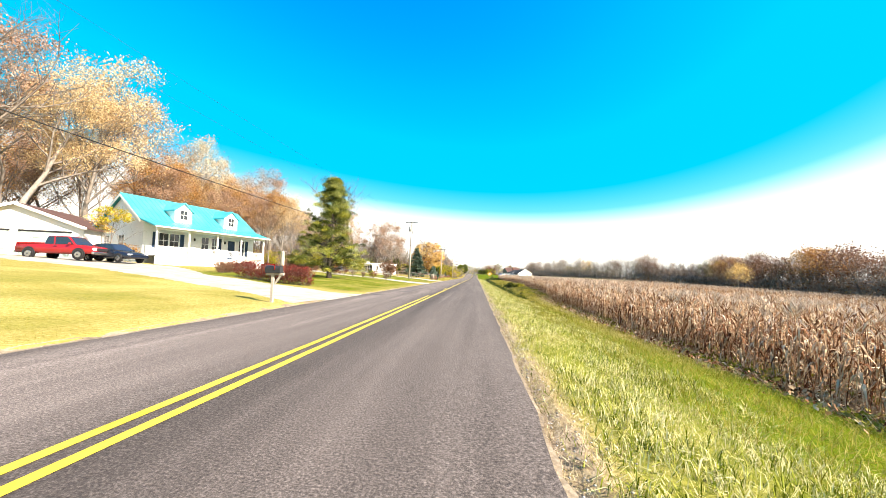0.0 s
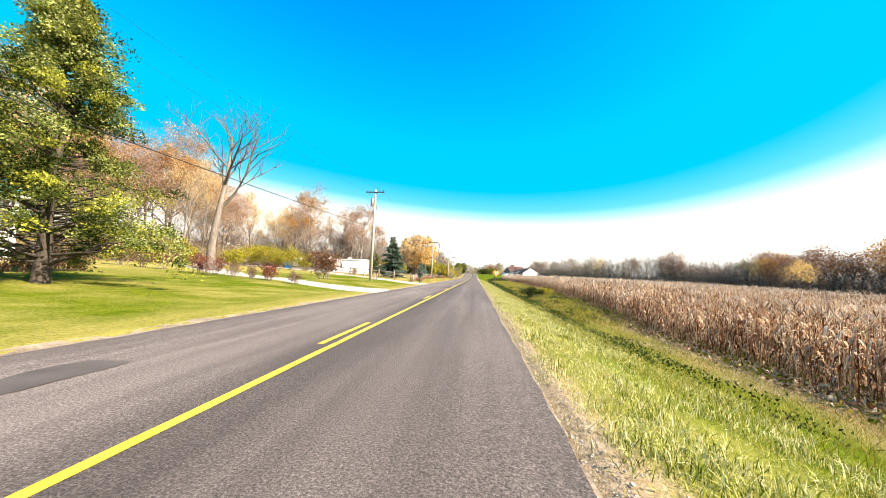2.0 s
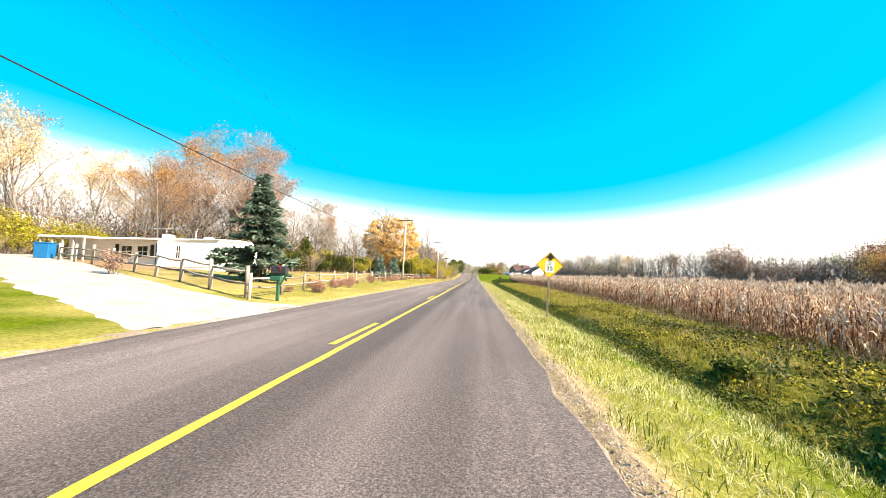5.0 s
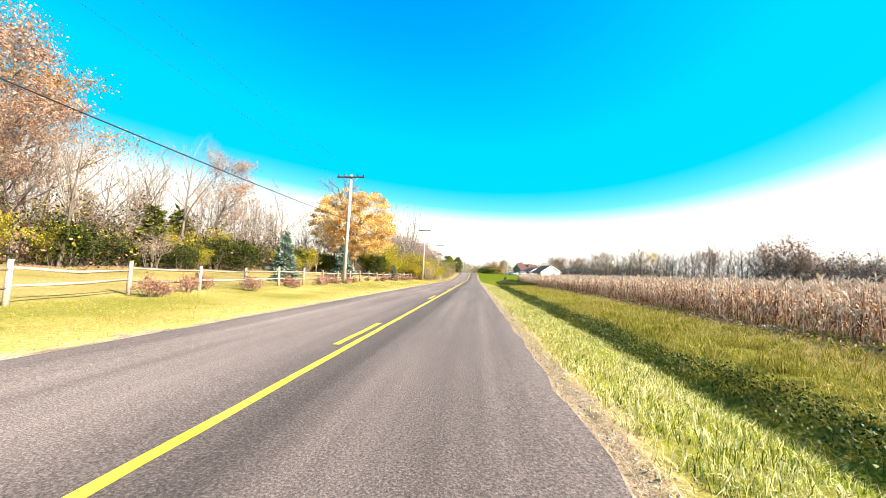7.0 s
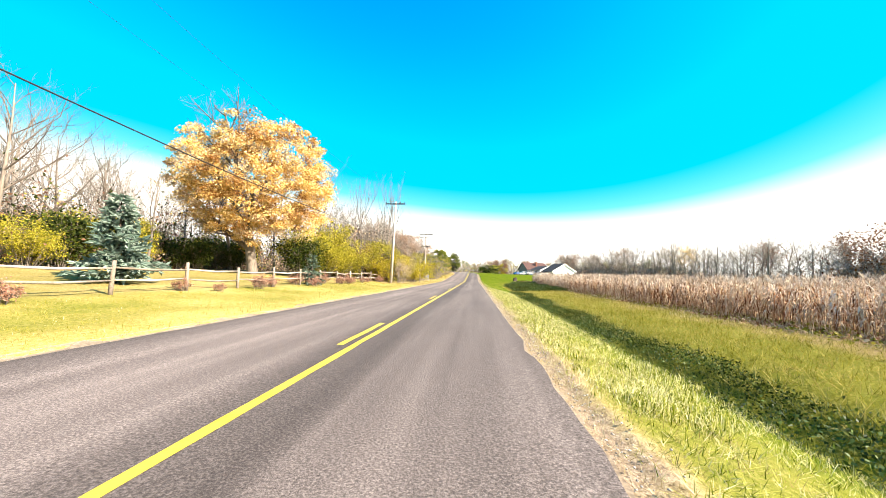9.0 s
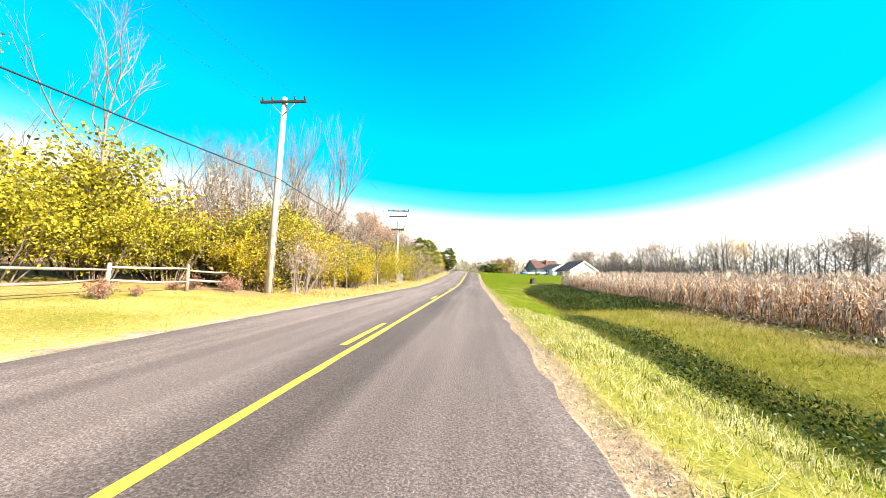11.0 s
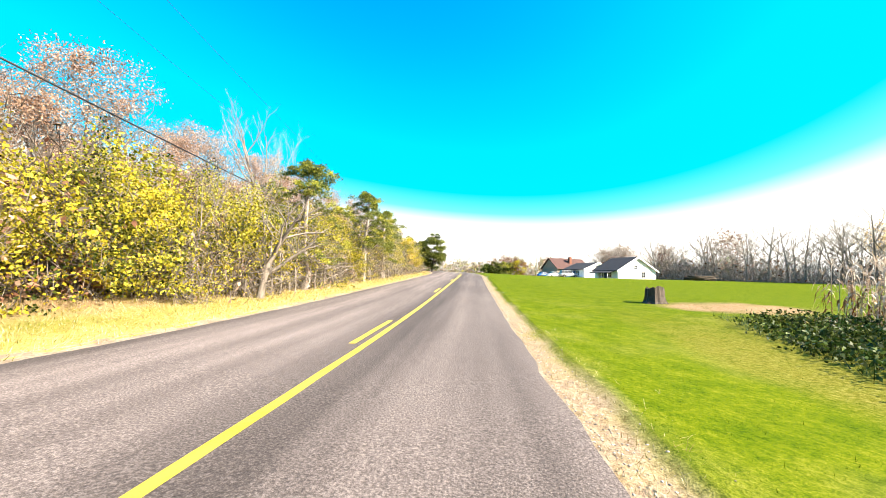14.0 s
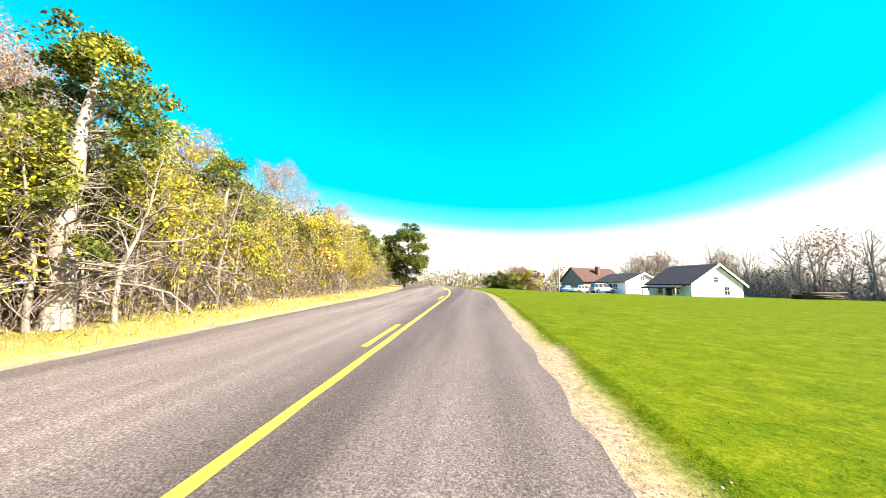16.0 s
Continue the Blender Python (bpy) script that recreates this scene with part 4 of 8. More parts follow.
def scatter_templates(templates, places, nr, smin=0.85, smax=1.12):
    """places: rows of x, y, z. Each gets a template, a turn and a size."""
    vs, fs, off = [], [], 0
    pick = nr.randint(0, len(templates), len(places))
    for t, (tv, tf) in enumerate(templates):
        P = places[pick == t]
        if not len(P):
            continue
        a = nr.uniform(0, 6.283, len(P))
        s = nr.uniform(smin, smax, len(P))
        c, sn = np.cos(a) * s, np.sin(a) * s
        x = tv[None, :, 0] * c[:, None] - tv[None, :, 1] * sn[:, None] + P[:, None, 0]
        y = tv[None, :, 0] * sn[:, None] + tv[None, :, 1] * c[:, None] + P[:, None, 1]
        z = tv[None, :, 2] * s[:, None] + P[:, None, 2]
        vs.append(np.stack([x, y, z], axis=2).reshape(-1, 3))
        n_ = len(tv)
        fs.append((tf[None] + (np.arange(len(P)) * n_)[:, None, None] + off).reshape(-1, tf.shape[1]))
        off += len(P) * n_
    return np.concatenate(vs), np.concatenate(fs)


def corn_rows(name, first, last, step_row, step, templates, seed, label, y0=-12, y1=184):
    nr = np.random.RandomState(seed)
    rows = []
    u = first
    while u < last:
        y = y0
        while y < y1:
            x = field_edge(y) + u + nr.normal(0, 0.05)
            if nr.rand() > 0.06:
                rows.append((x, y, ground_z(x, y)))
            y += step * nr.uniform(0.7, 1.3)
        u += step_row
    v, f = scatter_templates(templates, np.array(rows), nr)
    me = fast_mesh(name, v, f, [CORN_LEAF, CORN_TOP])
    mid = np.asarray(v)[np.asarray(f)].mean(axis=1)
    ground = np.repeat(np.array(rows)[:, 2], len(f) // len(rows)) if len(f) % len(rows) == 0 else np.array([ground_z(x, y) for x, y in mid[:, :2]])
    # faces higher than about 1.44 m take the paler material, with random spread
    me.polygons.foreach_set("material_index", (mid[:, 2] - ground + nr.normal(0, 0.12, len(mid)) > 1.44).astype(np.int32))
    return tagged(new(name, me), label, "corn", kind="stuff")


rng = random.Random(5)
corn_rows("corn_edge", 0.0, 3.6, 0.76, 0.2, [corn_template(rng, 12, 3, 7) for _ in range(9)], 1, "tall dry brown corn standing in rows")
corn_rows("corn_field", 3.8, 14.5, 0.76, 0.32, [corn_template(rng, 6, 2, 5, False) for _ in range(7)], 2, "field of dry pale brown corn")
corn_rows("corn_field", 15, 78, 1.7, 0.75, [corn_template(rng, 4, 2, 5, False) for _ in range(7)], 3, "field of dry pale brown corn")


# ---- the white house and its yard ----
RED_PAINT = material("red_car_paint", [(0.36, 0.012, 0.012), (0.48, 0.02, 0.018)], scale=1, rough=0.25, bump=0, spec=0.6)
NAVY_PAINT = material("dark_blue_car_paint", [(0.012, 0.016, 0.03), (0.02, 0.026, 0.045)], scale=1, rough=0.2, bump=0, spec=0.6)
BLUE_PAINT = material("bright_blue_car_paint", [(0.02, 0.12, 0.40), (0.03, 0.16, 0.50)], scale=1, rough=0.25, bump=0, spec=0.6)
SILVER_PAINT = material("silver_car_paint", [(0.52, 0.53, 0.54), (0.62, 0.63, 0.64)], scale=1, rough=0.3, bump=0, metal=0.2, spec=0.6)
CHROME = material("chrome", [(0.6, 0.6, 0.6), (0.75, 0.75, 0.75)], scale=2, rough=0.2, bump=0, metal=0.9)
TYRE = material("tyre_rubber", [(0.015, 0.015, 0.016), (0.035, 0.035, 0.035)], scale=4, rough=0.9, bump=0.2)
LIGHT_GLASS = material("headlight_glass", [(0.65, 0.66, 0.66), (0.8, 0.8, 0.8)], scale=4, rough=0.15, bump=0, spec=0.8)
SHUTTER = material("navy_shutter_paint", [(0.02, 0.05, 0.12), (0.035, 0.08, 0.17)], scale=3, rough=0.6, bump=0.1)
PORCH_FLOOR = material("porch_boards", [(0.38, 0.36, 0.33), (0.55, 0.53, 0.50)], scale=2, fine=20, rough=0.8, bump=0.2)
GARAGE_DOOR = material("pale_blue_garage_door", [(0.46, 0.56, 0.58), (0.55, 0.64, 0.66)], scale=2, fine=20, rough=0.6, bump=0.1)
POST_WOOD = material("bleached_carved_wood", [(0.45, 0.40, 0.33), (0.66, 0.61, 0.53)], scale=4, fine=25, rough=0.85, bump=0.5)
GREEN_PAINT = material("green_paint", [(0.02, 0.10, 0.06), (0.04, 0.16, 0.09)], scale=3, rough=0.5, bump=0.05)
BIN_BLUE = material("blue_plastic", [(0.01, 0.16, 0.42), (0.02, 0.22, 0.52)], scale=3, rough=0.5, bump=0.05)
BRICK_CLAY = material("clay_brick", [(0.22, 0.09, 0.06), (0.34, 0.15, 0.10)], scale=5, fine=30, rough=0.9, bump=0.3)


def clapboard(outline_fn, u0, u1, z0, z1, axis, at, out, course=0.15):
    """Lapped siding boards on one wall: each course a sloped strip. outline_fn(z) gives the span at that height."""
    bm = bmesh.new()
    z = z0
    while z < z1 - 1e-4:
        zt = min(z + course, z1)
        a0, b0 = outline_fn(z)
        a1, b1 = outline_fn(zt)
        lo, hi = at + out * 0.022, at + out * 0.006
        if axis == "x":
            c = [(lo, a0, z), (lo, b0, z), (hi, b1, zt), (hi, a1, zt), (at, b0, z), (at, a0, z)]
        else:
            c = [(a0, lo, z), (b0, lo, z), (b1, hi, zt), (a1, hi, zt), (b0, at, z), (a0, at, z)]
        v = [bm.verts.new(p) for p in c]
        bm.faces.new(v[:4])
        bm.faces.new((v[0], v[1], v[4], v[5]))
        z = zt
    bmesh.ops.recalc_face_normals(bm, faces=bm.faces)
    return bm


def window(parent, x0, x1, z0, z1, y, out=-1, axis="y", sash=True, frame_mat=None, muntins=1):
    """A framed window set a little proud of a wall; axis: the wall's normal."""
    def bx(a0, a1, d0, d1, b0, b1):
        d0, d1 = sorted((y + out * d0, y + out * d1))
        return (a0, d0, b0, a1, d1, b1) if axis == "y" else (d0, a0, b0, d1, a1, b1)
    fm = frame_mat or WHITE_TRIM
    w = part("window", boxes(bx(x0, x1, 0.0, 0.03, z0, z1)), WINDOW_GLASS, parent, "dark reflecting window glass")
    t = 0.07
    rows = [bx(x0 - t, x0, -0.02, 0.06, z0 - t, z1 + t), bx(x1, x1 + t, -0.02, 0.06, z0 - t, z1 + t), bx(x0, x1, -0.02, 0.06, z1, z1 + t), bx(x0, x1, -0.02, 0.08, z0 - t, z0)]
    part("window_frame", boxes(*rows), fm, w)
    if sash:
        rows = [bx(x0, x1, 0.01, 0.045, (z0 + z1) / 2 - 0.02, (z0 + z1) / 2 + 0.02)]
        for k in range(1, muntins + 1):
            xm = x0 + (x1 - x0) * k / (muntins + 1)
            rows.append(bx(xm - 0.015, xm + 0.015, 0.01, 0.04, z0, z1))
        part("sash", boxes(*rows), fm, w)
    return w


def white_house(m):
    t = thing("house", m, "white clapboard house with teal metal roof and porch", "house")
    L, D0, D1 = 12.2, 1.9, 9.0
    wall = part("wall", prism(bmesh.new(), [(D0, -0.5), (D1, -0.5), (D1, 3.6), (5.3, 6.45), (D0, 3.95)], (0, L), "x"), WHITE_SIDING, t)
    part("siding", clapboard(lambda z: (0, L), 0, L, 0.75, 3.9, "y", D0, -1), WHITE_SIDING, wall)
    part("siding", clapboard(lambda z: (D0 + max(0, (z - 3.95) * 1.36), D1 - max(0, (z - 3.6) * 1.30)), 0, 0, 0.1, 6.3, "x", 0.0, -1), WHITE_SIDING, wall)
    part("siding", clapboard(lambda z: (D0 + max(0, (z - 3.95) * 1.36), D1 - max(0, (z - 3.6) * 1.30)), 0, 0, 0.1, 6.3, "x", L, 1), WHITE_SIDING, wall)
    # roof: low pitch over the porch, steep over the rooms
    out = [(-0.35, 3.30), (1.9, 4.0), (5.3, 6.6), (9.4, 3.45)]
    bm = bmesh.new()
    prism(bm, out + [(p[0], p[1] + 0.13) for p in out[::-1]], (-0.35, L + 0.35), "x")
    roof = part("roof", bm, TEAL_ROOF, t)
    rows = []
    bm = bmesh.new()
    for i in range(28):
        x = -0.3 + i * (L + 0.6) / 27
        for (ya, za), (yb, zb) in zip(out, out[1:]):
            v = [bm.verts.new(p) for p in ((x - 0.02, ya, za + 0.13), (x + 0.02, ya, za + 0.13), (x + 0.02, yb, zb + 0.13), (x - 0.02, yb, zb + 0.13), (x, ya, za + 0.165), (x, yb, zb + 0.165))]
            bm.faces.new((v[0], v[4], v[5], v[3]))
            bm.faces.new((v[1], v[2], v[5], v[4]))
    part("roof_ribs", bm, TEAL_ROOF, roof)
    part("gutter", boxes((-0.36, -0.46, 3.28, L + 0.36, -0.35, 3.40), bevel=0.02), WHITE_TRIM, roof)
    for yy0, zz0, yy1, zz1 in ((1.9, 3.86, 5.3, 6.46), (5.3, 6.46, 9.4, 3.33)):
        for x in (-0.38, L + 0.34):
            part("barge_board", prism(bmesh.new(), [(yy0, zz0 - 0.08), (yy1, zz1 - 0.08), (yy1, zz1 + 0.16), (yy0, zz0 + 0.16)], (x, x + 0.04), "x"), WHITE_TRIM, roof)
    for cx in (3.6, 9.0):
        d = part("dormer", prism(bmesh.new(), [(cx - 0.85, 3.9), (cx + 0.85, 3.9), (cx + 0.85, 5.45), (cx, 6.15), (cx - 0.85, 5.45)], (2.0, 4.9), "y"), WHITE_SIDING, t)
        part("dormer_siding", clapboard(lambda z: (cx - 0.85 + max(0, (z - 5.45) * 1.2), cx + 0.85 - max(0, (z - 5.45) * 1.2)), 0, 0, 4.1, 6.05, "y", 2.0, -1), WHITE_SIDING, d)
        bm = prism(bmesh.new(), [(cx - 1.05, 5.30), (cx, 6.17), (cx + 1.05, 5.30), (cx + 1.05, 5.42), (cx, 6.30), (cx - 1.05, 5.42)], (1.8, 4.95), "y")
        part("dormer_roof", bm, TEAL_ROOF, d)
        window(d, cx - 0.35, cx + 0.35, 4.55, 5.45, 1.975)
    # porch
    part("porch_floor", boxes((0, 0, 0.62, L, D0, 0.75), bevel=0.015), PORCH_FLOOR, t)
    part("porch_skirt", boxes((0.02, 0.03, -0.5, L - 0.02, 0.09, 0.62)), WHITE_TRIM, t)
    for x in (0.1, 3.1, 6.1, 9.0, 12.1):
        p = part("porch_post", boxes((x - 0.07, 0.05, 0.75, x + 0.07, 0.19, 3.35), bevel=0.015), WHITE_TRIM, t)
        part("post_foot", boxes((x - 0.1, 0.02, 0.75, x + 0.1, 0.22, 0.95), bevel=0.02), WHITE_TRIM, p)
    part("porch_beam", boxes((0, 0.04, 3.12, L, 0.2, 3.33)), WHITE_TRIM, t)
    for x0, x1 in ((0.17, 3.03), (3.17, 6.03), (6.17, 8.93), (10.3, 12.03)):
        r = part("railing", boxes((x0, 0.08, 1.55, x1, 0.16, 1.62), (x0, 0.09, 0.85, x1, 0.15, 0.91)), WHITE_TRIM, t)
        me = None
        x = x0 + 0.07
        while x < x1:
            if me is None:
                ob = part("baluster", boxes((-0.018, 0.1, 0.91, 0.018, 0.14, 1.55)), WHITE_TRIM, r)
                me = ob.data
            else:
                ob = part("baluster", me, None, r)
            ob.location.x = x
            x += 0.14
    part("side_railing", boxes((L - 0.1, 0.2, 1.55, L - 0.03, D0, 1.62), (L - 0.1, 0.2, 0.85, L - 0.03, D0, 0.91), *[(L - 0.08, 0.3 + k * 0.14, 0.91, L - 0.05, 0.33 + k * 0.14, 1.55) for k in range(11)]), WHITE_TRIM, t)
    for i in range(3):
        part("porch_step", boxes((9.15, -0.3 - 0.3 * i, 0.0 - 0.2, 10.25, -0.3 * i, 0.62 - 0.2 * i), bevel=0.01), PORCH_FLOOR, t)
    # front openings
    for x0, x1 in ((1.35, 2.2), (2.35, 3.2), (5.6, 6.35)):
        window(t, x0, x1, 1.55, 2.95, D0 - 0.02)
    for x in (1.0, 3.55):
        part("shutter", boxes((x - 0.2, D0 - 0.06, 1.5, x + 0.2, D0 - 0.02, 3.0), bevel=0.01), SHUTTER, t, "dark navy shutter")
    door = part("front_door", boxes((8.7, D0 - 0.05, 0.78, 9.6, D0, 2.85), bevel=0.01), SHUTTER, t, "dark blue front door")
    part("door_handle", tube(bmesh.new(), [(9.48, D0 - 0.1, 1.75), (9.48, D0 - 0.1, 1.9)], 0.02, 6), CHROME, door)
    part("door_frame", boxes((8.6, D0 - 0.06, 0.75, 8.7, D0, 2.95), (9.6, D0 - 0.06, 0.75, 9.7, D0, 2.95), (8.7, D0 - 0.06, 2.85, 9.6, D0, 2.95)), WHITE_TRIM, t)
    window(t, 10.1, 10.85, 1.2, 2.95, D0 - 0.02)
    for x in (7.7, 11.2):
        part("shutter", boxes((x - 0.2, D0 - 0.06, 1.2, x + 0.2, D0 - 0.02, 3.0), bevel=0.01), SHUTTER, t, "dark navy shutter")
    window(t, 6.75, 7.4, 1.3, 2.9, D0 - 0.02)
    for x in (4.8, 8.3):
        part("wall_lamp", boxes((x - 0.07, D0 - 0.16, 2.45, x + 0.07, D0 - 0.02, 2.75), bevel=0.02), METAL_DARK, t)
    # gable side
    for y0 in (4.6, 6.9):
        window(t, y0, y0 + 0.8, 1.3, 2.6, -0.02, -1, "x")
    part("chimney_pipe", tube(bmesh.new(), [(6.4, 6.6, 5.2), (6.4, 6.6, 7.0)], 0.12, 10), METAL_GREY, t)
    return t


white_house(pose(-26.5, 31.0, 1.6, 0, 0, 74))


def porch_chair(m):
    t = thing("porch_chair", m, "white slatted porch chair standing on boards", "chair", "porch chairs")
    part("seat", boxes((-0.27, -0.25, 0.38, 0.27, 0.25, 0.42), bevel=0.01), WHITE_TRIM, t)
    for x in (-0.2, 0, 0.2):
        part("back_slat", boxes((x - 0.07, 0.22, 0.42, x + 0.07, 0.26, 1.05), bevel=0.01), WHITE_TRIM, t)
    for x in (-0.25, 0.25):
        for y in (-0.22, 0.22):
            part("leg", boxes((x - 0.025, y - 0.025, 0, x + 0.025, y + 0.025, 0.62), bevel=0.005), WHITE_TRIM, t)
        part("armrest", boxes((x - 0.06, -0.28, 0.62, x + 0.06, 0.28, 0.65), bevel=0.01), WHITE_TRIM, t)
    return t


hm = pose(-26.5, 31.0, 1.6, 0, 0, 74)
ch = porch_chair(hm @ pose(7.2, 1.3, 0.75, 0, 0, 0))
for x in (4.4, 11.3):
    copy_thing(ch, hm @ pose(x, 1.25, 0.75, 0, 0, 8))


def garage(m):
    """Gable front towards the road."""
    t = thing("garage", m, "white gabled garage with two pale blue doors", "garage")
    W, D, e, r = 9.6, 8.0, 2.75, 4.55
    wall = part("wall", prism(bmesh.new(), [(0, -0.5), (W, -0.5), (W, e), (W / 2, r), (0, e)], (0, D), "y"), WHITE_SIDING, t)
    part("siding", clapboard(lambda z: (max(0, (z - e) * 2.66), W - max(0, (z - e) * 2.66)), 0, 0, 2.35, r - 0.05, "y", 0, -1), WHITE_SIDING, wall)
    out = [(-0.4, e - 0.15), (W / 2, r + 0.02), (W + 0.4, e - 0.15)]
    roof = part("roof", prism(bmesh.new(), out + [(p[0], p[1] + 0.14) for p in out[::-1]], (-0.4, D + 0.4), "y"), BROWN_ROOF, t)
    for a, b in zip(out, out[1:]):
        part("barge_board", prism(bmesh.new(), [(a[0], a[1] - 0.1), (b[0], b[1] - 0.1), (b[0], b[1] + 0.15), (a[0], a[1] + 0.15)], (-0.44, -0.4), "y"), WHITE_TRIM, roof)
    for x0 in (0.9, 5.2):
        d = part("garage_door", boxes((x0, -0.05, -0.1, x0 + 3.5, -0.01, 2.2)), GARAGE_DOOR, t, "pale blue panelled overhead door")
        for i in range(4):
            for j in range(4):
                part("door_panel", boxes((x0 + 0.1 + j * 0.85, -0.075, 0.05 + i * 0.54, x0 + 0.83 + j * 0.85, -0.045, 0.5 + i * 0.54), bevel=0.012), GARAGE_DOOR, d)
        part("door_header", boxes((x0 - 0.1, -0.09, 2.2, x0 + 3.6, -0.01, 2.33)), METAL_DARK, t)
    return t


garage(pose(-42.0, 26.6, 1.9, 0, 0, 24))


# ---- vehicles ----
def wheel(parent, x, y, r, w, side):
    ob = part("wheel", tube(bmesh.new(), [(x, y - w / 2, r), (x, y - w * 0.42, r), (x, y + w * 0.42, r), (x, y + w / 2, r)], [r * 0.9, r, r, r * 0.9], 20), TYRE, parent)
    yo = y + side * w * 0.5
    part("rim", tube(bmesh.new(), [(x, yo, r), (x, yo + side * 0.015, r)], [r * 0.64, r * 0.55], 16), CHROME, ob)
    part("hub", tube(bmesh.new(), [(x, yo + side * 0.01, r), (x, yo + side * 0.035, r)], [r * 0.16, r * 0.12], 10), METAL_DARK, ob)


def body_loft(sections, half, tuck=0.06):
    """A car body from a side outline: (x, z low, z high) stations, rounded over the width."""
    bm = bmesh.new()
    rings = []
    for x, z0, z1, k in sections:
        h = half * k
        mid = z0 + (z1 - z0) * 0.55
        ring = [(-h + tuck, z0), (-h, z0 + 0.12), (-h, mid), (-h + tuck * 0.8, z1 - 0.05), (-h + tuck * 2.2, z1), (0, z1 + 0.015), (h - tuck * 2.2, z1), (h - tuck * 0.8, z1 - 0.05), (h, mid), (h, z0 + 0.12), (h - tuck, z0)]
        rings.append([bm.verts.new((x, y, z)) for y, z in ring])
    n_ = len(rings[0])
    for a, b in zip(rings, rings[1:]):
        for i in range(n_):
            f = bm.faces.new((a[i], a[(i + 1) % n_], b[(i + 1) % n_], b[i]))
            f.smooth = True
    bm.faces.new(rings[0][::-1])
    bm.faces.new(rings[-1])
    bmesh.ops.recalc_face_normals(bm, faces=bm.faces)
    return bm


def cabin_loft(x0, x1, x2, x3, z0, z1, h0, h1):
    """Glasshouse: base from x0 to x3, top from x1 to x2."""
    bm = bmesh.new()
    lo = [bm.verts.new(p) for p in ((x0, -h0, z0), (x3, -h0, z0), (x3, h0, z0), (x0, h0, z0))]
    hi = [bm.verts.new(p) for p in ((x1, -h1, z1), (x2, -h1, z1), (x2, h1, z1), (x1, h1, z1))]
    bm.faces.new(hi)
    for i in range(4):
        bm.faces.new((lo[i], lo[(i + 1) % 4], hi[(i + 1) % 4], hi[i]))
    bmesh.ops.recalc_face_normals(bm, faces=bm.faces)
    bmesh.ops.bevel(bm, geom=[e for e in bm.edges if not e.is_boundary], offset=0.06, segments=2, affect="EDGES", profile=0.5)
    return bm


def pane(a, b, c, d, lift):
    """A thin glass plate over four corners, lifted along its normal."""
    bm = bmesh.new()
    p = [Vector(q) for q in (a, b, c, d)]
    n_ = (p[1] - p[0]).cross(p[3] - p[0]).normalized()
    lo = [bm.verts.new(q + n_ * (lift - 0.03)) for q in p]
    hi = [bm.verts.new(q + n_ * lift) for q in p]
    bm.faces.new(hi)
    bm.faces.new(lo[::-1])
    for i in range(4):
        bm.faces.new((lo[i], lo[(i + 1) % 4], hi[(i + 1) % 4], hi[i]))
    bmesh.ops.recalc_face_normals(bm, faces=bm.faces)
    return bm


def mix3(a, b, k):
    return tuple(p + (q - p) * k for p, q in zip(a, b))


def glaze(t, x0, x1, x2, x3, z0, z1, h0, h1, split):
    """Windscreen, rear window and side windows on a cabin_loft."""
    def plate(name, q):
        inset = [mix3(mix3(q[0], q[2], 0.09), mix3(q[1], q[3], 0.09), 0.0), None, None, None]
        c = tuple(sum(p[i] for p in q) / 4 for i in range(3))
        part(name, pane(*[mix3(p, c, 0.14) for p in q], 0.012), WINDOW_GLASS, t, "dark reflecting car glass")
    B = lambda x, s: (x, s * h0, z0)
    T = lambda x, s: (x, s * h1, z1)
    plate("windscreen", [B(x3, -1), B(x3, 1), T(x2, 1), T(x2, -1)])
    plate("rear_window", [B(x0, 1), B(x0, -1), T(x1, -1), T(x1, 1)])
    for s in (-1, 1):
        q = [B(x0, s), B(x3, s), T(x2, s), T(x1, s)]
        for a, b in zip([0] + split, split + [1]):
            r = [mix3(q[0], q[1], a), mix3(q[0], q[1], b), mix3(q[3], q[2], b), mix3(q[3], q[2], a)]
            plate("side_window", r if s < 0 else [r[1], r[0], r[3], r[2]])


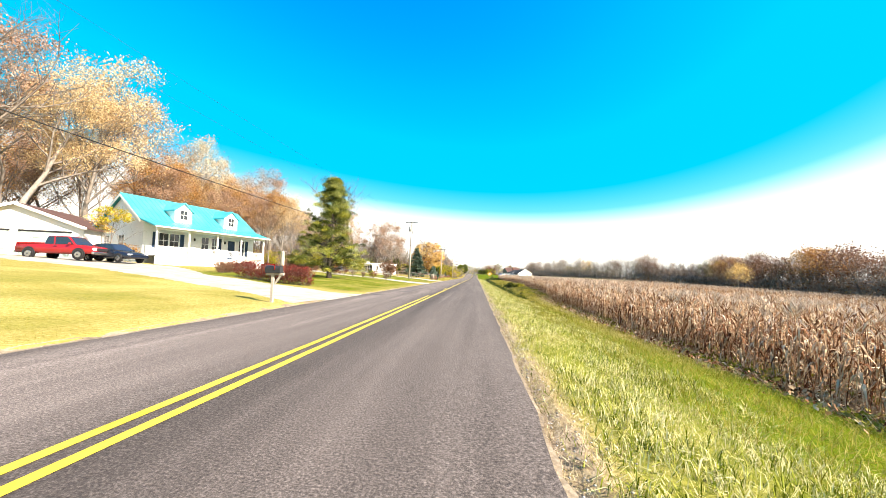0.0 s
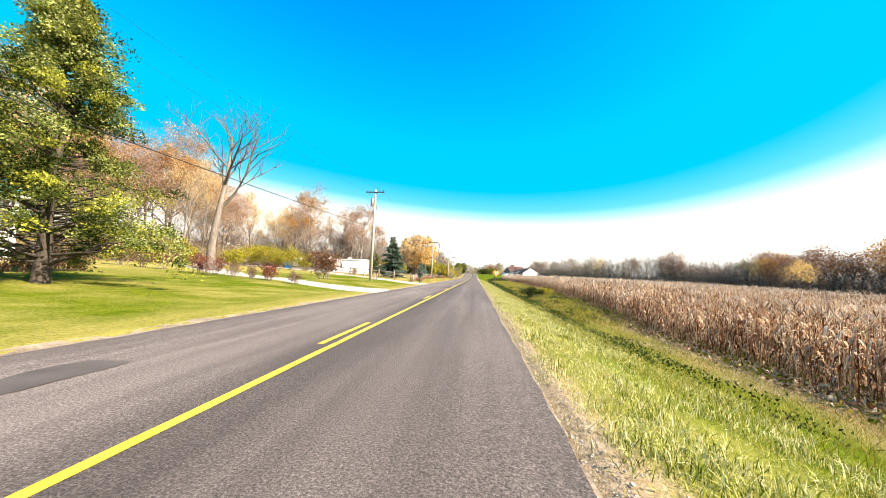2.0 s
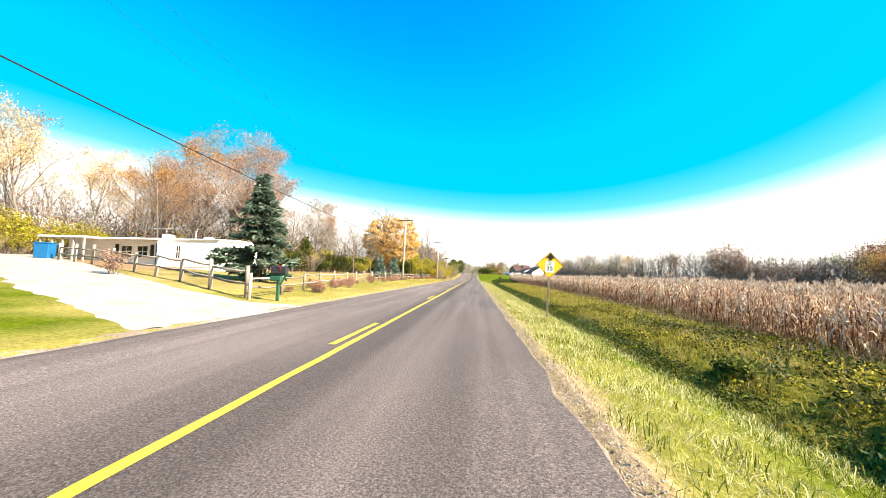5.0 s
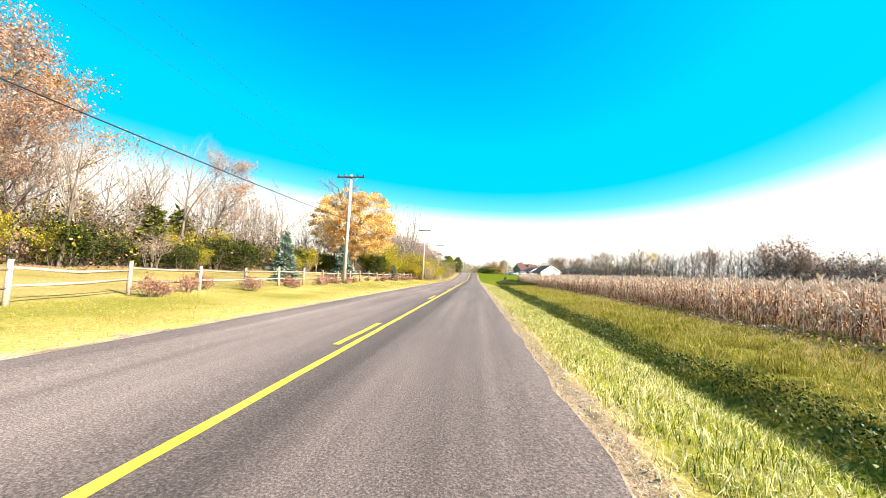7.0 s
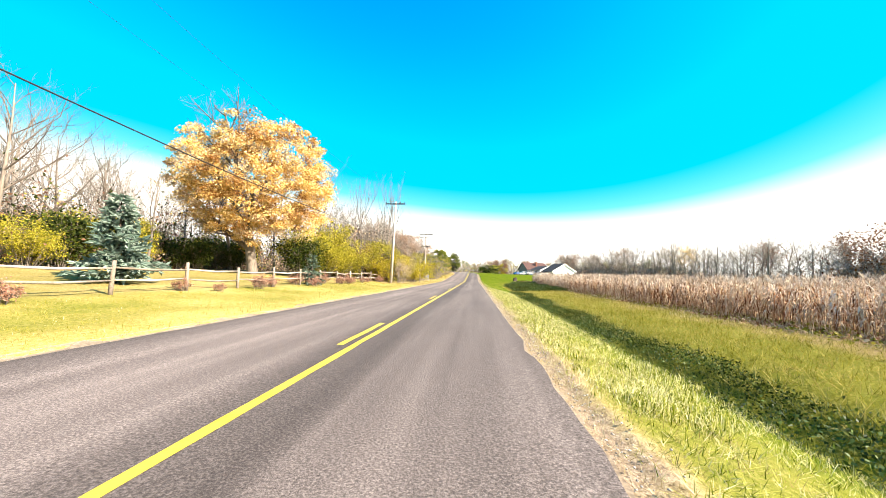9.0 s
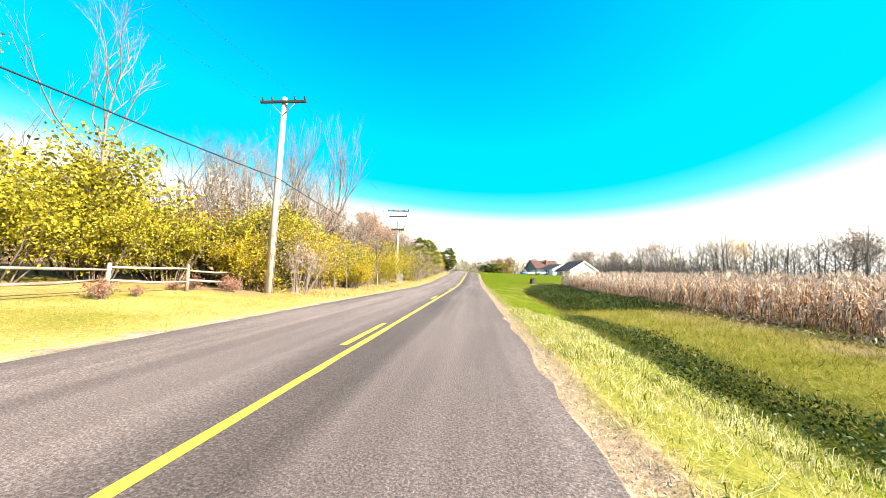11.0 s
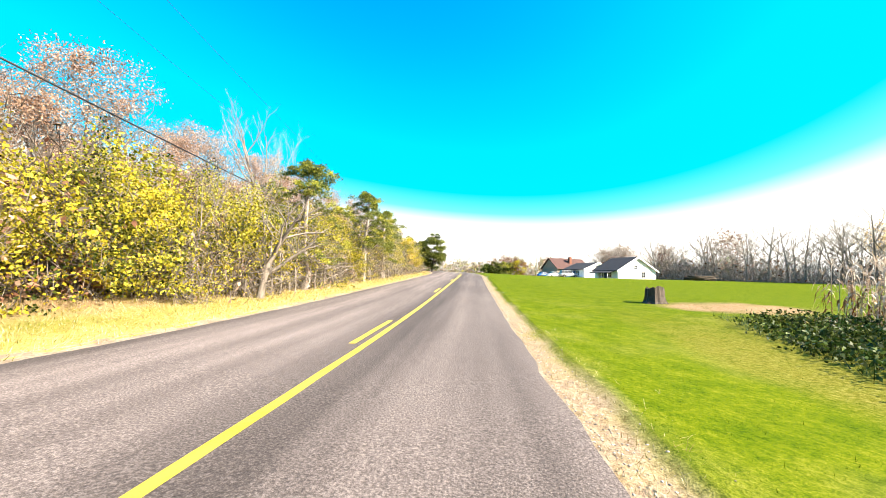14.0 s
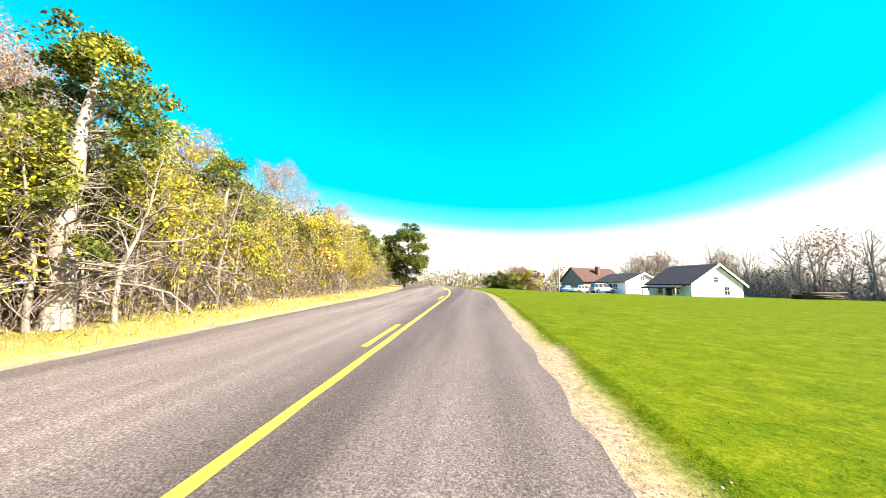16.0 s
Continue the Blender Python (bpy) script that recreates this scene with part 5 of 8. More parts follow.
def pickup(m):
    t = thing("pickup_truck", m, "shiny red pickup truck parked on pale gravel", "truck")
    part("body", body_loft([(-2.75, 0.55, 1.08, 0.95), (-2.7, 0.48, 1.1, 1), (-0.72, 0.42, 1.1, 1), (-0.7, 0.42, 1.08, 1), (0.95, 0.42, 1.08, 1), (1.1, 0.42, 1.10, 1), (2.3, 0.45, 1.03, 0.98), (2.62, 0.48, 0.95, 0.93), (2.7, 0.52, 0.88, 0.9)], 0.93), RED_PAINT, t)
    part("bed_floor", boxes((-2.62, -0.78, 1.1, -0.85, 0.78, 1.125)), METAL_DARK, t, "black truck bed liner")
    for y in (-0.86, 0.80):
        part("bed_rail", boxes((-2.7, y, 1.09, -0.75, y + 0.06, 1.2), bevel=0.015), RED_PAINT, t)
    part("tailgate", boxes((-2.76, -0.84, 0.6, -2.68, 0.84, 1.2), bevel=0.02), RED_PAINT, t)
    c = (-0.82, -0.68, 0.75, 1.45, 1.06, 1.72, 0.84, 0.68)
    part("cab", cabin_loft(*c), RED_PAINT, t)
    glaze(t, *c, [0.33])
    part("front_bumper", boxes((2.62, -0.9, 0.42, 2.82, 0.9, 0.62), bevel=0.04), CHROME, t)
    part("rear_bumper", boxes((-2.88, -0.88, 0.42, -2.72, 0.88, 0.58), bevel=0.03), CHROME, t)
    part("grille", boxes((2.66, -0.48, 0.66, 2.76, 0.48, 0.9), bevel=0.02), METAL_DARK, t)
    for s in (-1, 1):
        part("headlight", boxes((2.62, s * 0.68 - 0.16, 0.68, 2.74, s * 0.68 + 0.16, 0.9), bevel=0.03), LIGHT_GLASS, t)
        part("mirror", boxes((1.05, s * 0.95 - 0.1, 1.08, 1.15, s * 0.95 + 0.1, 1.24), bevel=0.03), RED_PAINT, t)
        part("door_handle", boxes((0.0, s * 0.93 - 0.02, 0.95, 0.18, s * 0.93 + 0.02, 0.99)), METAL_DARK, t)
        for x in (-1.75, 1.75):
            part("wheel_arch", tube(bmesh.new(), [(x, s * 0.90, 0.42), (x, s * 0.937, 0.42)], 0.45, 20), METAL_DARK, t)
            wheel(t, x, s * 0.86, 0.37, 0.24, s)
    return t


def sedan(name, m, label, paint, tall=1.45, suv=False, category="car"):
    t = thing(name, m, label, category)
    up = 0.95 if not suv else 1.05
    part("body", body_loft([(-2.28, 0.42, 0.78, 0.9), (-2.2, 0.34, up - 0.05, 0.95), (-1.5, 0.3, up, 1), (0.9, 0.3, up - 0.02, 1), (1.8, 0.32, up - 0.16, 0.97), (2.2, 0.34, up - 0.26, 0.9), (2.3, 0.42, up - 0.36, 0.84)], 0.89), paint, t)
    c = (-1.75 if not suv else -2.1, -1.05 if not suv else -1.9, 0.15, 1.05, up - 0.06, tall, 0.80, 0.60)
    part("cabin", cabin_loft(*c), paint, t)
    glaze(t, *c, [0.3, 0.62])
    for s in (-1, 1):
        part("headlight", boxes((2.08, s * 0.6 - 0.2, up - 0.42, 2.26, s * 0.6 + 0.17, up - 0.27), bevel=0.04), LIGHT_GLASS, t)
        part("mirror", boxes((0.65, s * 0.9 - 0.09, up - 0.02, 0.75, s * 0.9 + 0.09, up + 0.12), bevel=0.03), paint, t)
        for x in (-1.4, 1.4):
            part("wheel_arch", tube(bmesh.new(), [(x, s * 0.86, 0.34), (x, s * 0.897, 0.34)], 0.37, 20), METAL_DARK, t)
            wheel(t, x, s * 0.83, 0.32, 0.2, s)
    part("grille", boxes((2.2, -0.35, up - 0.55, 2.29, 0.35, up - 0.42), bevel=0.02), METAL_DARK, t)
    part("bumper", boxes((2.15, -0.8, 0.36, 2.34, 0.8, 0.52), bevel=0.05), paint, t)
    return t


pickup(place(-28.6, 25.4, -0.03, 8))
sedan("car", place(-26.2, 27.0, -0.03, -4), "dark blue sedan parked beside the house", NAVY_PAINT)


# ---- yard things ----
def mailbox(m, label, post_h=1.05, wood=None, newspaper=False, wide=1.0):
    t = thing("mailbox", m, label, "mailbox", "mailboxes by the road")
    part("post", boxes((-0.05, -0.05, -0.3, 0.05, 0.05, post_h + 0.05), bevel=0.008), wood or OLD_WOOD, t)
    part("arm", boxes((-0.25, -0.045, post_h - 0.08, 0.42, 0.045, post_h), bevel=0.008), wood or OLD_WOOD, t)
    part("brace", prism(bmesh.new(), [(0.05, post_h - 0.4), (0.11, post_h - 0.4), (0.33, post_h - 0.08), (0.25, post_h - 0.08)], (-0.03, 0.03), "y"), wood or OLD_WOOD, t)
    w = 0.115 * wide
    out = [(-w, 0.0), (w, 0.0), (w, 0.16)] + [(w * math.cos(a * math.pi / 8), 0.16 + w * math.sin(a * math.pi / 8)) for a in range(1, 8)] + [(-w, 0.16)]
    b = part("box", prism(bmesh.new(), [(u, post_h + v) for u, v in out], (-0.26, 0.30), "x"), METAL_DARK, t, "black sheet metal letter box")
    part("door", prism(bmesh.new(), [(u * 1.06, post_h + 0.003 + v * 1.02) for u, v in out], (0.30, 0.315), "x"), METAL_DARK, b)
    part("flag", boxes((0.1, -w - 0.02, post_h + 0.12, 0.13, -w - 0.01, post_h + 0.34), (0.02, -w - 0.02, post_h + 0.28, 0.13, -w - 0.01, post_h + 0.34)), RED_PAINT, b, "small red metal flag")
    if newspaper:
        part("paper_tube", boxes((-0.2, -0.3, post_h - 0.28, 0.25, -0.12, post_h - 0.1), bevel=0.03), GREEN_PAINT, t, "green plastic newspaper tube")
    return t


mailbox(place(-4.95, 13.15, 0, 0), "black metal mailbox on a pale wooden post", 1.08, POST_WOOD, wide=1.05)
mailbox(place(-5.25, 74.45, 0, 0), "black mailbox on a dark green post", 1.05, GREEN_PAINT, True)


def carved_post(m):
    rng = random.Random(3)
    bm = bmesh.new()
    prof = [(0, 0.24), (0.1, 0.22), (0.5, 0.17), (0.9, 0.16), (1.3, 0.14), (1.55, 0.17), (1.75, 0.12), (1.95, 0.15), (2.1, 0.12), (2.22, 0.05)]
    rings = []
    for z, r in prof:
        rings.append([bm.verts.new((r * math.cos(a * 0.628) * rng.uniform(0.85, 1.15), r * math.sin(a * 0.628) * rng.uniform(0.85, 1.15), z - 0.05)) for a in range(10)])
    for a, b in zip(rings, rings[1:]):
        for i in range(10):
            bm.faces.new((a[i], a[(i + 1) % 10], b[(i + 1) % 10], b[i])).smooth = True
    bm.faces.new(rings[-1])
    return tagged(part("carved_post", bm, POST_WOOD, None), "bleached carved wooden post on the lawn", "post"), m


ob, m_ = carved_post(place(-14.1, 30.5))
ob.matrix_basis = m_


def hedge(name, line, height, width, seed, leaf, label, size=0.055, per=10, density=30):
    """A clipped hedge: many twigs with small leaves along a line."""
    rng_ = random.Random(seed)
    t = thing(name, pose(0, 0, 0), label, "hedge")
    V, F, tips = [], [], []
    for (xa, ya), (xb, yb) in zip(line, line[1:]):
        n_ = int(math.hypot(xb - xa, yb - ya) * density)
        d = Vector((xb - xa, yb - ya, 0)).normalized()
        s = Vector((-d.y, d.x, 0))
        for i in range(n_):
            k = (i + rng_.random()) / n_
            p = Vector((xa + (xb - xa) * k, ya + (yb - ya) * k, 0)) + s * rng_.uniform(-0.3, 0.3) * width
            p.z = ground_z(p.x, p.y) - 0.03
            w = s * rng_.uniform(-0.5, 0.5) * width
            h = height * (0.84 + 0.16 * rng_.random() + 0.08 * noise.noise((p.x, p.y, 0)))
            q = p + w * 0.6 + Vector((rng_.gauss(0, 0.06), rng_.gauss(0, 0.06), h * 0.6))
            e = p + w + Vector((rng_.gauss(0, 0.08), rng_.gauss(0, 0.08), h))
            tube_arrays(V, F, [p, q, e], [0.012, 0.007, 0.003], 3)
            tips += [p.lerp(q, 0.5), q, q.lerp(e, 0.5), e, p.lerp(q, 0.75)]
            for _ in range(4):
                a = p.lerp(q, rng_.random()) if rng_.random() < 0.5 else q.lerp(e, rng_.random())
                b = a + Vector((rng_.gauss(0, 0.14), rng_.gauss(0, 0.14), rng_.uniform(-0.05, 0.15)))
                tube_arrays(V, F, [a, b], [0.004, 0.002], 3)
                tips.append(b)
    v, f = bare_bones(V, F)
    part("twig_frame", fast_mesh("twig_frame", v, f, BARK), None, t)
    v, f = leaf_cloud(rng_, tips, per, size, 0.06)
    part("foliage", fast_mesh("foliage", v, f, leaf), None, t)
    return t


hedge("hedge", [(-7.9, 22.5), (-13.8, 24.3)], 1.15, 1.5, 5, LEAF_RED, "clipped dark red barberry hedge beside the gravel drive", size=0.06)
hedge("hedge", [(-14.8, 33.0), (-17.2, 41.2)], 0.95, 1.1, 6, LEAF_BROWN, "low dark brownish red hedge along the lawn", size=0.07, density=18)
hedge("hedge", [(-16.6, 26.1), (-18.4, 31.2)], 0.8, 0.9, 7, LEAF_BROWN, "low reddish brown hedge before the porch", size=0.07, density=16)
domed_tree("yellow_tree", place(-29.6, 29.6), 56, "small tree with bright yellow leaves against the house gable", 4.8, 0.07, 1.3, 2.6, 5.0, 46, 70, 0.11, 0.26, [LEAF_GOLD, LEAF_YELLOW, LEAF_GOLD], kids=(8, 5, 4, 3))
shrub("shrub", place(-28.6, 30.2), 55, "rusty orange shrub beside the house gable", height=1.4, width=1.6, leaf=LEAF_ORANGE, per=5, size=0.1, scatter=0.12)
# ---- mobile home, fence and sign ----
def mobile_home(m):
    """Local x runs back from the road, -y faces the arriving camera."""
    t = thing("mobile_home", m, "long white flat-roofed mobile home with lean-to porch", "mobile home")
    L, W, H = 13.2, 5.5, 2.45
    part("wall", boxes((0, 0, 0.25, L, W, H), bevel=0.03), WHITE_SIDING, t)
    part("skirting", boxes((0.04, 0.04, -0.5, L - 0.04, W - 0.04, 0.25)), WHITE_TRIM, t)
    roof = part("roof", prism(bmesh.new(), [(-0.12, H), (W + 0.12, H), (W + 0.12, H + 0.08), (W / 2, H + 0.22), (-0.12, H + 0.08)], (-0.12, L + 0.12), "x"), WHITE_TRIM, t)
    for i in range(1, 12):
        part("roof_seam", prism(bmesh.new(), [(-0.1, H + 0.081), (W / 2, H + 0.221), (W + 0.1, H + 0.081), (W + 0.1, H + 0.1), (W / 2, H + 0.24), (-0.1, H + 0.1)], (i * L / 12 - 0.02, i * L / 12 + 0.02), "x"), METAL_GREY, roof)
    # openings on the camera side and the road end
    window(t, 3.2, 3.55, 0.95, 1.95, -0.02)
    window(t, 6.0, 6.9, 0.95, 1.85, -0.02)
    window(t, 7.4, 8.3, 0.95, 1.85, -0.02)
    for x in (5.65, 8.75):
        part("shutter", boxes((x - 0.16, -0.05, 0.9, x + 0.16, -0.005, 2.0), bevel=0.01), METAL_DARK, t, "dark window shutter")
    part("entry_wall", boxes((4.35, -0.9, 0.25, 4.43, -0.001, 2.3)), WHITE_TRIM, t)
    door = part("door", boxes((4.55, -0.05, 0.3, 5.35, -0.01, 2.15), bevel=0.01), BIN_BLUE, t, "blue entrance door")
    part("door_pane", boxes((4.7, -0.06, 1.2, 5.2, -0.05, 1.95)), WINDOW_GLASS, door)
    part("entry_step", boxes((4.45, -1.0, -0.3, 5.45, -0.06, 0.2), bevel=0.02), PORCH_FLOOR, t)
    window(t, 1.2, 2.0, 1.0, 1.85, -0.02, -1, "x")
    window(t, 3.6, 4.4, 1.0, 1.85, -0.02, -1, "x")
    part("awning", boxes((4.4, -1.1, 2.32, 9.2, 0.0, 2.44), bevel=0.02), WHITE_TRIM, t)
    # lean-to porch at the back end
    part("porch_roof", boxes((9.2, -2.3, 2.3, 13.1, 0.0, 2.44), bevel=0.02), WHITE_TRIM, t)
    for x in (9.3, 10.2, 11.1, 12.0, 13.0):
        part("porch_post", boxes((x - 0.06, -2.2, -0.4, x + 0.06, -2.08, 2.3), bevel=0.01), OLD_WOOD, t)
    part("porch_floor", boxes((9.2, -2.3, 0.05, 13.1, -0.01, 0.2), bevel=0.01), PORCH_FLOOR, t)
    part("porch_rail", boxes((9.3, -2.2, 0.9, 13.0, -2.1, 1.0)), GREEN_PAINT, t, "green porch rail")
    part("stove_pipe", tube(bmesh.new(), [(4.2, 2.7, H), (4.2, 2.7, H + 1.0)], 0.08, 8), METAL_GREY, t)
    part("roof_vent", boxes((2.6, 2.3, H + 0.1, 3.1, 2.9, H + 0.45), bevel=0.04), WHITE_TRIM, t)
    part("air_cooler", boxes((6.1, 2.0, H + 0.1, 6.8, 2.7, H + 0.6), bevel=0.05), WHITE_TRIM, t)
    return t


mobile_home(pose(-18.2, 88.6, 1.05) @ Matrix.Scale(-1, 4, (1, 0, 0)))


def antenna(m):
    t = thing("television_antenna", m, "old metal television antenna on a roof mast", "antenna")
    part("mast", tube(bmesh.new(), [(0, 0, 0), (0, 0, 1.1)], 0.025, 6), METAL_GREY, t)
    part("boom", tube(bmesh.new(), [(-1.3, 0, 1.1), (1.3, 0, 1.05)], 0.022, 6), METAL_GREY, t)
    for i in range(9):
        x = -1.2 + i * 0.3
        part("element", tube(bmesh.new(), [(x, -0.55 + 0.03 * i, 1.09), (x, 0.55 - 0.03 * i, 1.09)], 0.012, 5), METAL_GREY, t)
    return t


antenna(pose(-25.4, 91.5, 3.6, 0, 0, 0))


def plastic_bin(m):
    t = thing("blue_bin", m, "bright blue plastic bin standing on gravel", "bin")
    bm = bmesh.new()
    lo = [(-0.5, -0.4), (0.5, -0.4), (0.5, 0.4), (-0.5, 0.4)]
    a = [bm.verts.new((x * 0.9, y * 0.9, 0)) for x, y in lo]
    b = [bm.verts.new((x, y, 1.1)) for x, y in lo]
    bm.faces.new(a[::-1])
    bm.faces.new(b)
    for i in range(4):
        bm.faces.new((a[i], a[(i + 1) % 4], b[(i + 1) % 4], b[i]))
    bmesh.ops.bevel(bm, geom=bm.edges[:], offset=0.05, segments=2, affect="EDGES", profile=0.5)
    part("body", bm, BIN_BLUE, t)
    part("lid", boxes((-0.54, -0.44, 1.1, 0.54, 0.44, 1.2), bevel=0.04), BIN_BLUE, t)
    return t


plastic_bin(place(-30.0, 85.9, 0, 15))


def gable_shed(m, w, d, e, r, label, roof_mat):
    t = thing("shed", m, label, "shed")
    wall = part("wall", prism(bmesh.new(), [(0, -0.6), (w, -0.6), (w, e), (w / 2, r), (0, e)], (0, d), "y"), WHITE_SIDING, t)
    k = (r - e) / (w / 2)
    out = [(-0.4, e - 0.4 * k), (w / 2, r + 0.02), (w + 0.4, e - 0.4 * k)]
    roof = part("roof", prism(bmesh.new(), out + [(p[0], p[1] + 0.13) for p in out[::-1]], (-0.35, d + 0.35), "y"), roof_mat, t)
    for a, b in zip(out, out[1:]):
        part("barge_board", prism(bmesh.new(), [(a[0], a[1] - 0.12), (b[0], b[1] - 0.12), (b[0], b[1] + 0.13), (a[0], a[1] + 0.13)], (-0.39, -0.35), "y"), WHITE_TRIM, roof)
    part("door", boxes((w * 0.3, -0.05, -0.3, w * 0.3 + 2.6, -0.005, 2.1), bevel=0.01), WHITE_TRIM, t)
    window(t, w * 0.75, w * 0.75 + 0.8, 1.0, 1.8, -0.02)
    return t


gable_shed(pose(-57.5, 98.5, 2.8, 0, 0, 14), 9.0, 7.0, 2.7, 4.5, "white gabled shed with a pale roof", WHITE_TRIM)


# split-rail fence along the road and beside the drive
def rail_fence(points, spacing, label, seed, high=(1.12, 1.3), rails=(0.5, 0.98), thick=1.0):
    rng_ = random.Random(seed)
    t = thing("rail_fence", pose(0, 0, 0), label, "fence")
    spots = []
    for (xa, ya), (xb, yb) in zip(points, points[1:]):
        n_ = max(1, round(math.hypot(xb - xa, yb - ya) / spacing))
        for i in range(n_):
            spots.append((xa + (xb - xa) * i / n_, ya + (yb - ya) * i / n_))
    spots.append(points[-1])
    for i, (x, y) in enumerate(spots):
        z = ground_z(x, y)
        h = rng_.uniform(*high)
        lx, ly = rng_.gauss(0, 0.03), rng_.gauss(0, 0.03)
        bm = bmesh.new()
        tube(bm, [(x, y, z - 0.25), (x + lx * 0.5, y + ly * 0.5, z + h * 0.5), (x + lx, y + ly, z + h)], [0.095 * thick, 0.088 * thick, 0.075 * thick], 6)
        part("post", bm, OLD_WOOD, t)
        if i:
            px, py = spots[i - 1]
            pz = ground_z(px, py)
            for hz in rails:
                a = Vector((px, py, pz + hz + rng_.gauss(0, 0.03)))
                b = Vector((x, y, z + hz + rng_.gauss(0, 0.04)))
                mid = a.lerp(b, 0.5) + Vector((rng_.gauss(0, 0.02), 0, -0.04 + rng_.gauss(0, 0.02)))
                part("rail", tube(bmesh.new(), [a, mid, b], [0.042 * thick, 0.062 * thick, 0.042 * thick], 5), OLD_WOOD, t)
    return t


rail_fence([(-6.1, 74.0), (-7.3, 83), (-8.6, 96), (-8.9, 123), (-8.6, 150)], 3.05, "weathered grey split-rail fence along the road", 4, (0.95, 1.08), (0.42, 0.8), 0.72)
rail_fence([(-6.5, 74.5), (-11.7, 77.4), (-17.1, 80.4), (-28.4, 85.6)], 3.0, "weathered dark split-rail fence beside the drive", 5)


def marker_post(x, y, h, label):
    t = thing("marker_post", place(x, y), label, "post")
    part("stake", boxes((-0.06, -0.06, -0.2, 0.06, 0.06, h), bevel=0.015), OLD_WOOD, t)
    part("cap", boxes((-0.07, -0.07, h, 0.07, 0.07, h + 0.05), bevel=0.015), METAL_GREY, t)
    return t


marker_post(-9.75, 67.9, 0.85, "short weathered grey wooden post on grass")
marker_post(-9.5, 68.1, 0.75, "short dark wooden post on grass")

SIGN_YELLOW = material("sign_yellow", [(0.78, 0.42, 0.01), (0.85, 0.50, 0.02)], scale=3, fine=20, rough=0.45, bump=0.03, tone=1.0)
SIGN_BLACK = material("sign_black", [(0.012, 0.012, 0.012), (0.03, 0.03, 0.03)], scale=3, rough=0.5, bump=0)
SIGN_WHITE = material("sign_white", [(0.72, 0.72, 0.70), (0.82, 0.82, 0.80)], scale=3, rough=0.45, bump=0, tone=1.0)


def words(name, text, size, mat, parent, x, y, z):
    cu = bpy.data.curves.new(name, "FONT")
    cu.body, cu.size, cu.align_x, cu.align_y, cu.extrude, cu.offset = text, size, "CENTER", "CENTER", 0.001, size * 0.02
    cu.materials.append(mat)
    ob = new(name, cu)
    ob.parent = parent
    ob.matrix_basis = pose(x, y, z, 90, 0, 0)
    return ob


def speed_sign(m):
    t = thing("road_sign", m, "yellow diamond speed reduction sign on a leaning post", "road sign")
    part("post", boxes((-0.035, -0.02, -0.5, 0.035, 0.02, 2.55), bevel=0.006), OLD_WOOD, t, "weathered brown post")
    c, r = 2.18, 0.54
    bm = prism(bmesh.new(), [(0, c - r), (r, c), (0, c + r), (-r, c)], (-0.034, -0.022), "y")
    bmesh.ops.bevel(bm, geom=[e for e in bm.edges if abs(e.verts[0].co.y - e.verts[1].co.y) > 0.005], offset=0.05, segments=3, affect="EDGES", profile=0.5)
    panel = part("panel", bm, SIGN_YELLOW, t)
    k = r - 0.035
    for a, b in (((0, -k), (k, 0)), ((k, 0), (0, k)), ((0, k), (-k, 0)), ((-k, 0), (0, -k))):
        part("border", tube(bmesh.new(), [(a[0], -0.036, c + a[1]), (b[0], -0.036, c + b[1])], 0.008, 4), SIGN_BLACK, panel)
    part("arrow", prism(bmesh.new(), [(-0.19, c + 0.26), (0, c + 0.48), (0.19, c + 0.26), (0.06, c + 0.26), (0.06, c + 0.17), (-0.06, c + 0.17), (-0.06, c + 0.26)], (-0.04, -0.034), "y"), SIGN_BLACK, panel)
    plate = part("plate", boxes((-0.17, -0.044, c - 0.30, 0.17, -0.034, c + 0.16), bevel=0.004), SIGN_WHITE, panel, "white speed limit plate")
    words("lettering", "SPEED", 0.085, SIGN_BLACK, plate, 0, -0.046, c + 0.105)
    words("lettering", "LIMIT", 0.085, SIGN_BLACK, plate, 0, -0.046, c + 0.025)
    words("lettering", "35", 0.27, SIGN_BLACK, plate, 0, -0.046, c - 0.15)
    return t


speed_sign(place(5.05, 76.2, 0, 0) @ pose(0, 0, 0, 0, 3.0, -4))


def utility_cabinet(m):
    t = thing("utility_cabinet", m, "pale grey metal utility cabinet beside a pole", "utility cabinet")
    part("body", boxes((-0.32, -0.22, 0.12, 0.32, 0.22, 1.0), bevel=0.02), METAL_GREY, t)
    part("lid", boxes((-0.35, -0.25, 1.0, 0.35, 0.25, 1.05), bevel=0.015), METAL_GREY, t)
    part("plinth", boxes((-0.36, -0.26, -0.15, 0.36, 0.26, 0.12), bevel=0.01), GRAVEL, t)
    d = part("door", boxes((-0.28, -0.235, 0.17, 0.28, -0.22, 0.96), bevel=0.005), METAL_GREY, t)
    part("latch", boxes((0.2, -0.25, 0.5, 0.24, -0.235, 0.62)), METAL_DARK, d)
    return t


utility_cabinet(place(-6.5, 175.4, 0, 12))


